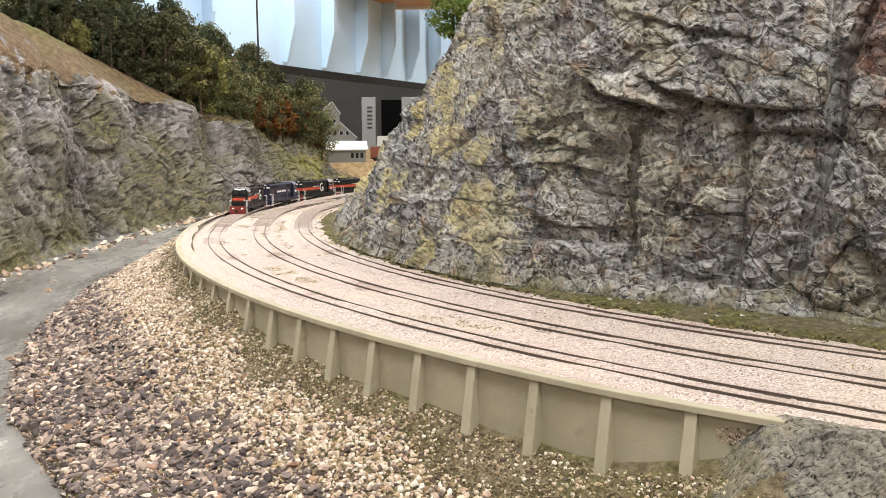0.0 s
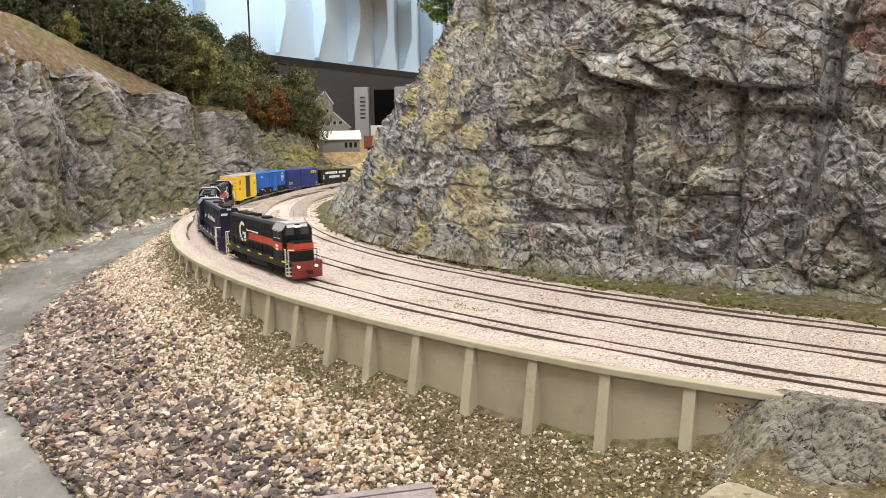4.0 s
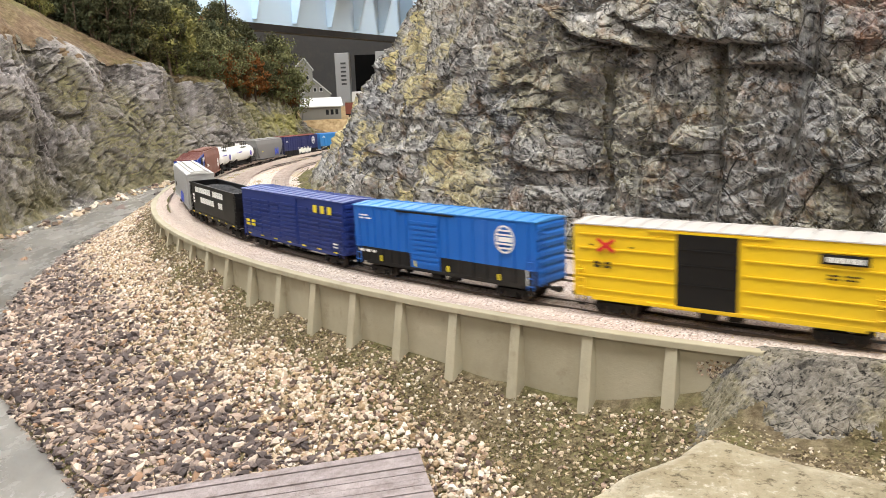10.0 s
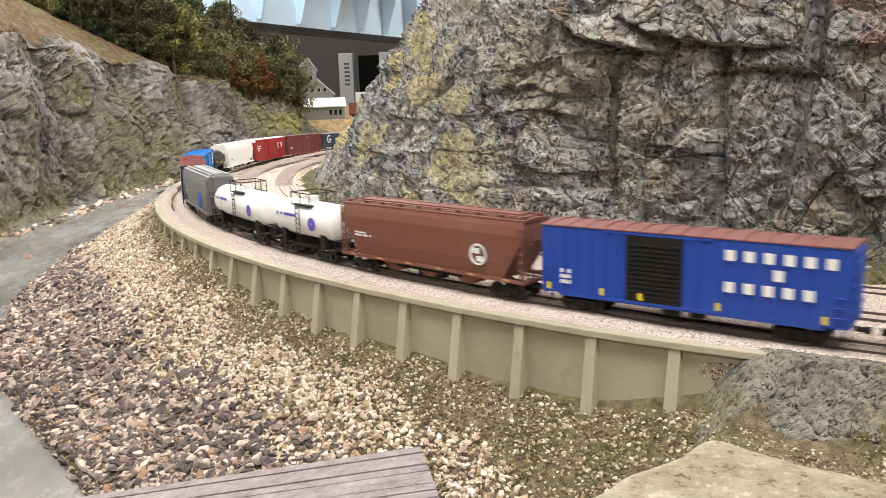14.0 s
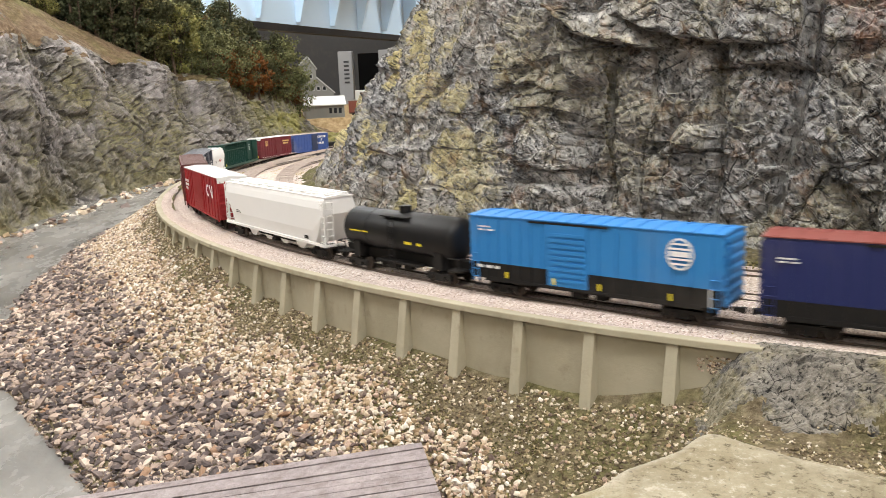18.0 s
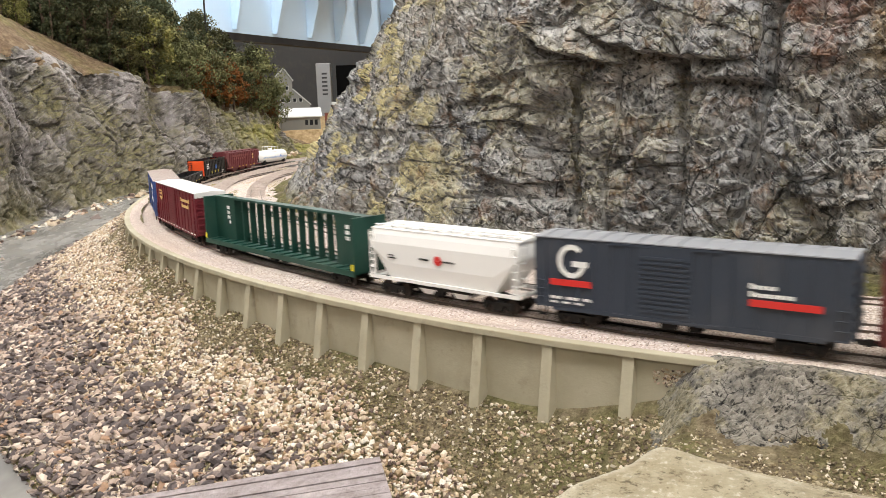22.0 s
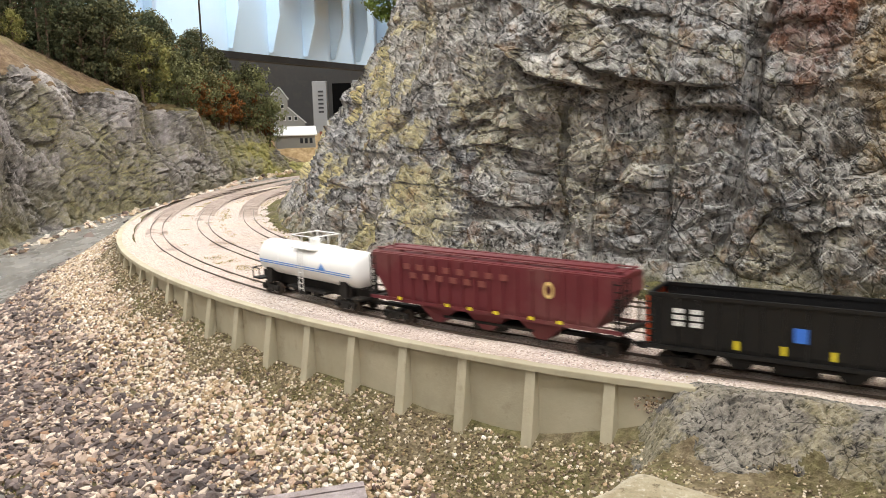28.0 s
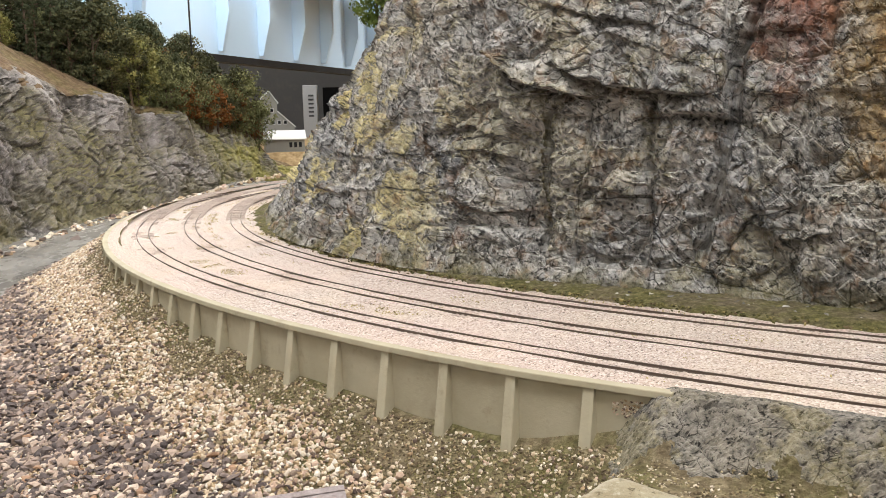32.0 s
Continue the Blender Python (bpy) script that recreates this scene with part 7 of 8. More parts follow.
    side_shape("triangle_emblem", ob, stripe, [(0.024, zc - 0.002), (0.034, zc - 0.002), (0.029, zc + 0.004)], y - 0.0001, 0, label="pale blue triangle emblem")


make_train()


def letter_both_sides():
    """Cars carry the same markings on their other side, turned half round."""
    marks = ("lettering", "emblem", "shield", "cross", "triangle", "reflector", "graffiti", "number", "placard", "pinstripe", "panel_patch")
    for car, _, _, _ in TRAIN:
        if car.name.startswith("locomotive"):
            continue
        for ob in list(car.children):
            if ob.type == "MESH" and any(m in ob.name for m in marks) and max(v.co.y for v in ob.data.vertices) < 0:
                twin = new(ob.name.split(".")[0], ob.data)
                twin.parent = car
                twin.rotation_euler = (0, 0, math.pi)
                if "label" in ob:
                    twin["label"] = ob["label"]


letter_both_sides()

# ---- far end of the room: sky band, piers, mill and yard ----
SKY = painted("sky_blue_board", (0.55, 0.73, 0.92), 0.7, 0.12, 14, dust=(0.6, 0.7, 0.8))
PIER = painted("grey_pier", (0.3, 0.305, 0.31), 0.7, 0.3, 40)
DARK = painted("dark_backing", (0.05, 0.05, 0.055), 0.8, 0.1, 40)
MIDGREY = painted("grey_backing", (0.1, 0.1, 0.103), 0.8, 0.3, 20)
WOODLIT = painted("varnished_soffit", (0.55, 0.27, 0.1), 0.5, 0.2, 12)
BROWN = painted("brown_soffit", (0.1, 0.065, 0.045), 0.7, 0.2, 16)
CLAP = painted("mill_grey", (0.22, 0.22, 0.205), 0.75, 0.4, 50)
TIN = painted("shed_tin", (0.5, 0.51, 0.5), 0.45, 0.3, 60)
GLASSDARK = material("dark_glass", (0.02, 0.022, 0.025), 0.15)
YARDSOIL = soil_mat("yard_soil", [(0.3, (0.14, 0.09, 0.04)), (0.5, (0.27, 0.19, 0.1)), (0.7, (0.38, 0.29, 0.17))], scale=60)
BRICKRED = painted("boxcar_brown", (0.2, 0.06, 0.04), 0.7, 0.3, 60)

BAND = poly([(-3.4, 0.6), (-2.5, 1.5), (-1.75, 2.25), (-1.28, 2.75), (-0.93, 3.25), (-0.68, 3.95), (-0.43, 4.6), (-0.1, 5.4), (0.9, 6.6)])


def make_band():
    """The blue fascia below the upper deck, with its upright stiffeners."""
    ob = empty("sky_fascia")
    tagged(ob, "light blue painted fascia with upright stiffeners", "fascia")
    z0, z1 = 0.435, 1.0
    verts, n = [], 90
    for i in range(n):
        p = BAND(i / (n - 1))
        d = (BAND(min(1, i / (n - 1) + 0.01)) - BAND(max(0, i / (n - 1) - 0.01))).normalized()
        nrm = Vector((d.y, -d.x, 0))
        for off, z in ((0, z0), (0, z1), (-0.02, z1), (-0.02, z0)):
            verts.append(p + nrm * off + Vector((0, 0, z)))
    faces = []
    for i in range(n - 1):
        for j in range(4):
            faces.append((i * 4 + j, i * 4 + (j + 1) % 4, (i + 1) * 4 + (j + 1) % 4, (i + 1) * 4 + j))
    mesh_ob("board", verts, faces, SKY, ob, "light blue board")
    for u, deep in ((0.3, 0.05), (0.385, 0.05), (0.45, 0.06), (0.505, 0.06), (0.545, 0.065), (0.585, 0.07), (0.62, 0.07), (0.655, 0.08), (0.69, 0.08), (0.73, 0.08), (0.78, 0.09)):
        p = BAND(u)
        d = (BAND(u + 0.01) - BAND(u - 0.01)).normalized()
        nrm = Vector((d.y, -d.x, 0))
        prof = [(0.001, z0 + 0.012), (deep * 0.35, z0 + 0.012), (deep, z0 + 0.16), (deep, z1 - 0.12), (deep * 1.6, z1 - 0.1), (deep * 1.6, z1 - 0.02), (0.001, z1 - 0.02)]
        verts = []
        for side in (-0.008, 0.008):
            verts += [p + nrm * o + d * side + Vector((0, 0, z)) for o, z in prof]
        k = len(prof)
        faces = [tuple(range(k)), tuple(range(2 * k - 1, k - 1, -1))] + [(i, i + k, (i + 1) % k + k, (i + 1) % k) for i in range(k)]
        mesh_ob("stiffener", verts, faces, SKY, ob)
    verts = []
    for i in range(n):
        p = BAND(i / (n - 1))
        d = (BAND(min(1, i / (n - 1) + 0.01)) - BAND(max(0, i / (n - 1) - 0.01))).normalized()
        nrm = Vector((d.y, -d.x, 0))
        for off, z in ((0.004, z0 - 0.028), (0.004, z0), (-0.05, z0), (-0.05, z0 - 0.028)):
            verts.append(p + nrm * off + Vector((0, 0, z)))
    faces = []
    for i in range(n - 1):
        for j in range(4):
            faces.append((i * 4 + j, i * 4 + (j + 1) % 4, (i + 1) * 4 + (j + 1) % 4, (i + 1) * 4 + j))
    mesh_ob("edge", verts, faces, BLACK, ob, "black lower edge and soffit")
    return ob


make_band()


def plain_box(name, x0, x1, y0, y1, z0, z1, mat, label, category, bevel=0.002):
    ob = empty(name, pose((x0 + x1) / 2, (y0 + y1) / 2, z0))
    bm = bmesh.new()
    box(bm, (x0 - x1) / 2, (x1 - x0) / 2, (y0 - y1) / 2, (y1 - y0) / 2, 0, z1 - z0, bevel)
    part("panel", bm, mat, ob)
    return tagged(ob, label, category)


# the panel's lamp glow is put into its bright orange colour
soffit = plain_box("soffit_panel", -0.72, 0.1, 3.7, 4.32, 0.8, 0.82, WOODLIT, "orange varnished plywood soffit panel with lamp glow painted in", "soffit")
bm = bmesh.new()
box(bm, -0.41, 0.41, 0.295, 0.31, -0.016, 0.0)
part("edge", bm, WHITE_WALL, soffit, "pale front edge")
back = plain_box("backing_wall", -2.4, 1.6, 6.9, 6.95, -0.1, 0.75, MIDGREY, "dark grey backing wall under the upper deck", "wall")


def pier(x, y, w, z0, z1, slots):
    ob = empty("support_pier", pose(x, y, z0))
    bm = bmesh.new()
    box(bm, -w / 2, w / 2, -0.04, 0.04, 0, z1 - z0, 0.004)
    part("post", bm, PIER, ob)
    for i in range(slots):
        bm = bmesh.new()
        box(bm, -w * 0.1, w * 0.26, -0.044, -0.038, (z1 - z0) * 0.86 - 0.028 * i - 0.012, (z1 - z0) * 0.86 - 0.028 * i)
        part("slot", bm, DARK, ob, "dark slot")
    return tagged(ob, "grey square support pier with dark slots", "pier", "piers")


pier(-0.905, 5.9, 0.1, -0.05, 0.42, 6)
pier(-0.612, 5.9, 0.12, -0.05, 0.42, 4)
# added black box: stands in for the unlit depth between the piers
plain_box("dark_opening", -0.875, -0.66, 6.3, 6.5, -0.05, 0.42, material("black_cloth", (0.006, 0.006, 0.006), 0.95, 0, 0.05), "black sheet standing for the shade in the opening between the piers", "curtain")


def make_terrace():
    nx, ny = 50, 40
    verts = []
    for i in range(nx):
        for j in range(ny):
            x, y = -1.3 + 2.3 * i / (nx - 1), 2.66 + 4.14 * j / (ny - 1)
            z = 0.06 + 0.004 * noise.noise((x * 9, y * 9, 0))
            z -= 0.11 * (1 - smooth(2.66, 2.76, y))
            verts.append((x, y, z))
    return tagged(mesh_ob("yard", verts, grid_faces(nx, ny), YARDSOIL, smooth_shade=True), "flat ochre yard behind the curve", kind="structure")


make_terrace()


def mill():
    ob = empty("mill_building", pose(-0.6, 3.09, 0.053, 0, 0, 12) @ Matrix.Scale(1.08, 4))
    tagged(ob, "grey gabled model mill with rows of dark windows", "building")
    w, d, h1, h2 = 0.1, 0.11, 0.13, 0.2
    prof = [(-0.05, 0), (0.055, 0), (0.055, 0.085), (0.0, 0.135), (0.0, 0.165), (-0.025, 0.2), (-0.05, 0.18)]
    verts = [(x, -d / 2, z) for x, z in prof] + [(x, d / 2, z) for x, z in prof]
    k = len(prof)
    faces = [tuple(range(k)), tuple(range(2 * k - 1, k - 1, -1))] + [(i, i + k, (i + 1) % k + k, (i + 1) % k) for i in range(k)]
    mesh_ob("wall", verts, faces, CLAP, ob)
    for a, b in (((0.058, 0.083), (0.0, 0.136)), ((0.003, 0.163), (-0.025, 0.203)), ((-0.025, 0.203), (-0.053, 0.178))):
        dx, dz = b[0] - a[0], b[1] - a[1]
        ln = math.hypot(dx, dz)
        nx, nz = (-dz / ln * 0.003, dx / ln * 0.003) if dx < 0 else (-dz / ln * 0.003, dx / ln * 0.003)
        if nz < 0:
            nx, nz = -nx, -nz
        q = [(a[0], a[1]), (b[0], b[1]), (b[0] + nx, b[1] + nz), (a[0] + nx, a[1] + nz)]
        verts = [(x, -d / 2 - 0.004, z) for x, z in q] + [(x, d / 2 + 0.004, z) for x, z in q]
        mesh_ob("roof", verts, [(3, 2, 1, 0), (4, 5, 6, 7)] + [(i, (i + 1) % 4, (i + 1) % 4 + 4, i + 4) for i in range(4)], TIN, ob, "pale roof sheet")
    for z, xs in ((0.06, (-0.033, -0.012, 0.01, 0.032)), (0.1, (-0.035, -0.015, 0.005, 0.025)), (0.14, (-0.037, -0.018))):
        for x in xs:
            win = empty("window", pose(x, -d / 2, z))
            win.parent = ob
            bm = bmesh.new()
            box(bm, -0.0062, 0.0062, -0.0016, 0.001, -0.0072, 0.0072)
            part("frame", bm, TIN, win)
            bm = bmesh.new()
            box(bm, -0.0048, 0.0048, -0.0022, -0.0008, -0.0058, 0.0058)
            part("pane", bm, GLASSDARK, win)
    return ob


def shed():
    ob = empty("yard_shed", pose(-0.54, 2.89, 0.056, 0, 0, 14) @ Matrix.Scale(1.08, 4))
    tagged(ob, "low grey shed with a white tin roof", "shed")
    w, d, h = 0.12, 0.08, 0.045
    prof = [(-d / 2, 0), (d / 2, 0), (d / 2, h), (0, h + 0.022), (-d / 2, h)]
    verts = [(-w / 2, y, z) for y, z in prof] + [(w / 2, y, z) for y, z in prof]
    k = 5
    mesh_ob("wall", verts, [tuple(range(k - 1, -1, -1)), tuple(range(k, 2 * k))] + [(i, (i + 1) % k, (i + 1) % k + k, i + k) for i in range(k)], CLAP, ob)
    for s in (-1, 1):
        q = [(s * (d / 2 + 0.008), h - 0.003), (0, h + 0.0235), (0, h + 0.0265), (s * (d / 2 + 0.008), h)]
        verts = [(-w / 2 - 0.006, y, z) for y, z in q] + [(w / 2 + 0.006, y, z) for y, z in q]
        mesh_ob("roof", verts, [(0, 1, 2, 3), (7, 6, 5, 4)] + [(i, i + 4, (i + 1) % 4 + 4, (i + 1) % 4) for i in range(4)], TIN, ob, "white tin roof sheet")
    for i in range(3):
        bm = bmesh.new()
        box(bm, 0.012 + 0.015 * i, 0.021 + 0.015 * i, -d / 2 - 0.0015, -d / 2 + 0.001, 0.018, 0.034)
        part("window", bm, GLASSDARK, ob, "dark window")
    return ob


mill()
shed()


def yard_car(x, y, z, turn, ln):
    """A freight car parked in the far yard."""
    ob = empty("yard_boxcar", pose(x, y, z, 0, 0, turn))
    tagged(ob, "brown freight car parked in the far yard", "freight car", "cars in the yard")
    boxes("body", ob, BRICKRED, [(-ln / 2, ln / 2, -0.016, 0.016, 0.011, 0.05)])
    prism("roof", ob, BROWN, [(-0.0168, 0.05), (-0.0168, 0.0508), (0, 0.053), (0.0168, 0.0508), (0.0168, 0.05)], -ln / 2 - 0.001, ln / 2 + 0.001, "dark roof")
    boxes("door", ob, BRICKRED, [(-0.018, 0.018, -0.0175, -0.016, 0.012, 0.048)], "sliding side door")
    for i in range(7):
        xx = -ln / 2 + ln * (i + 0.5) / 7
        boxes("side_rib", ob, BRICKRED, [(xx - 0.001, xx + 0.001, -0.0168, -0.016, 0.012, 0.049)])
    boxes("underframe", ob, FRAMEB, [(-ln / 2, ln / 2, -0.006, 0.006, 0.007, 0.011)])
    truck(ob, ln / 2 - 0.025), truck(ob, -ln / 2 + 0.025)
    return ob


yard_car(-0.395, 3.0, 0.061, 4, 0.15)
yard_car(-0.225, 3.02, 0.061, 5, 0.15)
plain_box("back_shed", -0.5, -0.44, 3.38, 3.44, 0.062, 0.15, TIN, "small pale shed behind the yard", "shed")
pole = empty("support_rod", pose(-0.8, 2.75, 0.1))
bm = bmesh.new()
rod(bm, (0, 0, 0), (0, 0, CEIL_Z - 0.1), 0.003, 8)
part("rod", bm, BLACK, pole)
tagged(pole, "thin dark metal rod rising among the trees", "rod")

# ---- foreground building roof below the camera ----
ROOFWOOD = soil_mat("weathered_boards", [(0.3, (0.2, 0.165, 0.16)), (0.5, (0.3, 0.26, 0.26)), (0.7, (0.4, 0.35, 0.35))], scale=90)


def front_roof():
    c = Vector((-0.064, 0.48, -0.066))
    e1 = (Vector((-0.27, 0.491, -0.1)) - c).normalized()
    e2 = Vector((0.21, -0.98, 0.0))
    e2.normalize()
    up = e1.cross(e2).normalized()
    if up.z < 0:
        up = -up
    ob = empty("lineside_shed")
    tagged(ob, "grey weathered board roof of a lineside shed", "shed")
    wide, n = 0.24, 30
    for i in range(n):
        a, b = wide * i / n, wide * (i + 1) / n - 0.0009
        k = random.Random(i).uniform(-0.0004, 0.0004)
        q = []
        for lift in (-0.003, k):
            for along, across in ((0, a), (0.42, a), (0.42, b), (0, b)):
                q.append(c + e1 * along + e2 * across + up * lift)
        mesh_ob("roof_board", q, [(4, 5, 6, 7), (0, 3, 2, 1), (0, 1, 5, 4), (1, 2, 6, 5), (2, 3, 7, 6), (3, 0, 4, 7)], ROOFWOOD, ob)
    q = []
    for lift, zz in ((-0.004, 0), (-0.1, 1)):
        for along, across in ((0.012, 0.012), (0.408, 0.012), (0.408, wide - 0.012), (0.012, wide - 0.012)):
            p = c + e1 * along + e2 * across + up * lift
            if zz:
                p.z = -0.2
            q.append(p)
    mesh_ob("wall", q, [(0, 1, 2, 3), (4, 7, 6, 5), (0, 4, 5, 1), (1, 5, 6, 2), (2, 6, 7, 3), (3, 7, 4, 0)], ROOFWOOD, ob, "board walls below the roof")
    return ob


front_roof()

# ---- loose stone ----
ICO = bmesh.new()
bmesh.ops.create_icosphere(ICO, subdivisions=1, radius=1.0)
ICO.verts.ensure_lookup_table()
ICO_V = np.array([tuple(v.co) for v in ICO.verts])
ICO_F = np.array([[v.index for v in f.verts] for f in ICO.faces])
ICO.free()


CHIP_V = np.array([(x, y, z) for x in (-0.8, 0.8) for y in (-0.8, 0.8) for z in (-0.8, 0.8)])
CHIP_F = np.array([(0, 1, 3), (0, 3, 2), (4, 6, 7), (4, 7, 5), (0, 4, 5), (0, 5, 1), (2, 3, 7), (2, 7, 6), (0, 2, 6), (0, 6, 4), (1, 5, 7), (1, 7, 3)])


def stones(name, places, sizes, mat, label, seed, flat=0.6, chips=True):
    """Many stones in one mesh, broken chips or rounder pebbles: places (n, 3), sizes (n,)."""
    rng = np.random.RandomState(seed)
    n = len(places)
    shape, tris = (CHIP_V, CHIP_F) if chips else (ICO_V, ICO_F)
    v = np.repeat(shape[None], n, 0) * (1 + rng.uniform(-0.45, 0.3, (n, len(shape), 3 if chips else 1)))
    v *= np.stack([rng.uniform(0.75, 1.3, n), rng.uniform(0.6, 1.1, n), rng.uniform(flat * 0.7, flat * 1.3, n)], 1)[:, None]
    a, b, c = (rng.uniform(0, 2 * np.pi, n), rng.uniform(-0.6, 0.6, n), rng.uniform(-0.6, 0.6, n))
    ca, sa, cb, sb, cc, sc = np.cos(a), np.sin(a), np.cos(b), np.sin(b), np.cos(c), np.sin(c)
    x, y, z = v[..., 0].copy(), v[..., 1].copy(), v[..., 2].copy()
    y, z = y * cb[:, None] - z * sb[:, None], y * sb[:, None] + z * cb[:, None]
    x, z = x * cc[:, None] + z * sc[:, None], -x * sc[:, None] + z * cc[:, None]
    x, y = x * ca[:, None] - y * sa[:, None], x * sa[:, None] + y * ca[:, None]
    v = np.stack([x, y, z], -1) * np.asarray(sizes)[:, None, None] + np.asarray(places)[:, None]
    f = (tris[None] + (np.arange(n) * len(shape))[:, None, None]).reshape(-1, 3)
    me = bpy.data.meshes.new(name)
    me.vertices.add(n * len(shape))
    me.vertices.foreach_set("co", v.reshape(-1))
    me.loops.add(len(f) * 3)
    me.loops.foreach_set("vertex_index", f.reshape(-1))
    me.polygons.add(len(f))
    me.polygons.foreach_set("loop_start", np.arange(len(f)) * 3)
    me.polygons.foreach_set("loop_total", np.full(len(f), 3))
    me.update(calc_edges=True)
    me.shade_flat()
    me.materials.append(mat)
    return tagged(new(name, me), label, "stones", kind="stuff")


def bank_stones():
    rng = random.Random(5)
    tan, grit, scree = ([], []), ([], []), ([], [])
    for _ in range(210000):
        s, o = rng.uniform(-1.1, 0.75), 0.047 + 0.32 * rng.random()
        p = on_line(s, o)
        zb, zr = bank_z(s, o), river_z(p.y)
        if zb < zr - 0.006:
            continue
        p.z = zb
        edge = 0.135 + 0.03 * noise.noise((s * 9, o * 9, 1)) + 0.05 * smooth(-0.45, 0.1, s) + 0.03 * smooth(-0.75, -1.0, s)
        near = 0.08 + 0.03 * noise.noise((s * 13, o * 13, 6)) + 0.05 * smooth(-0.85, -1.05, s)
        if zb < zr + 0.012 and rng.random() < 0.35:
            continue
        if o > edge + rng.uniform(-0.03, 0.03):
            if rng.random() < 0.6:
                d = rng.choice((0.0014, 0.0018, 0.0022, 0.0026, 0.0032, 0.0046)) * rng.uniform(0.75, 1.3)
                scree[0].append((p.x, p.y, p.z + d * 0.25)), scree[1].append(d)
            elif rng.random() < 0.75:
                d = rng.uniform(0.0009, 0.0021)
                tan[0].append((p.x, p.y, p.z + d * 0.3)), tan[1].append(d)
        elif o > near + rng.uniform(-0.012, 0.012):
            d = rng.choice((0.001, 0.0014, 0.0017, 0.0023)) * rng.uniform(0.75, 1.3)
            tan[0].append((p.x, p.y, p.z + d * 0.35)), tan[1].append(d)
        else:
            if rng.random() < 0.8:
                d = rng.uniform(0.0006, 0.0014)
                grit[0].append((p.x, p.y, p.z + d * 0.3)), grit[1].append(d)
            elif rng.random() < 0.5:
                d = rng.uniform(0.0007, 0.0019)
                tan[0].append((p.x, p.y, p.z + d * 0.3)), tan[1].append(d)
    for _ in range(420):
        s, o = rng.uniform(-0.95, 0.3), rng.uniform(0.15, 0.3)
        p = on_line(s, o)
        zb, d = bank_z(s, o), rng.uniform(0.0045, 0.008)
        if zb > river_z(p.y) - 0.003 and noise.noise((s * 10, o * 10, 4)) > -0.1:
            scree[0].append((p.x, p.y, zb + d * 0.2)), scree[1].append(d)
    for _ in range(6000):
        s, o = rng.uniform(-1.42, -1.03), rng.uniform(0.06, 0.108)
        if o + 0.012 * noise.noise((s * 28, o * 28, 0)) > 0.066:
            p, d = on_line(s, o), rng.uniform(0.0004, 0.0011)
            grit[0].append((p.x, p.y, shelf_z(s, o) + 0.0004)), grit[1].append(d)
    stones("pebbles", *tan, PEBBLE, "tan and white pebbles heaped on the river bank", 1, 0.75, False)
    stones("grit", *grit, GRIT, "fine brown grit along the foot of the wall", 2)
    stones("scree", *scree, SCREE, "dark brown broken stones along the river", 3, 0.5, False)


bank_stones()


def river_stones():
    rng = random.Random(9)
    a, b = ([], []), ([], [])
    for _ in range(260):
        y = rng.uniform(0.55, 1.9)
        x = -0.95 + 0.18 * smooth(1.2, 1.8, y) + rng.uniform(0, 0.5)
        d = rng.uniform(0.002, 0.007) * rng.choice((0.6, 1, 1.3))
        if rng.random() < 0.35:
            a[0].append((x, y, river_z(y))), a[1].append(d)
    for _ in range(260):
        u = rng.uniform(0.28, 0.66)
        q = hill_point(u, 0.0) - HILL_IN(u) * rng.uniform(0.0, 0.045)
        d = rng.uniform(0.0025, 0.008)
        b[0].append((q.x, q.y, river_z(q.y) + d * 0.2)), b[1].append(d)
    stones("river_rocks", *a, SCREE, "dark wet rocks standing in the river", 4, 0.5)
    stones("shore_rocks", *b, PEBBLE, "pale boulders along the far shore", 6, 0.6)


river_stones()


WEEDBIT = island_mat("weed_specks", [(0, (0.36, 0.31, 0.12)), (0.35, (0.48, 0.4, 0.18)), (0.7, (0.3, 0.25, 0.1)), (0.88, (0.2, 0.15, 0.08))], 0.95, 400, 0.0006)


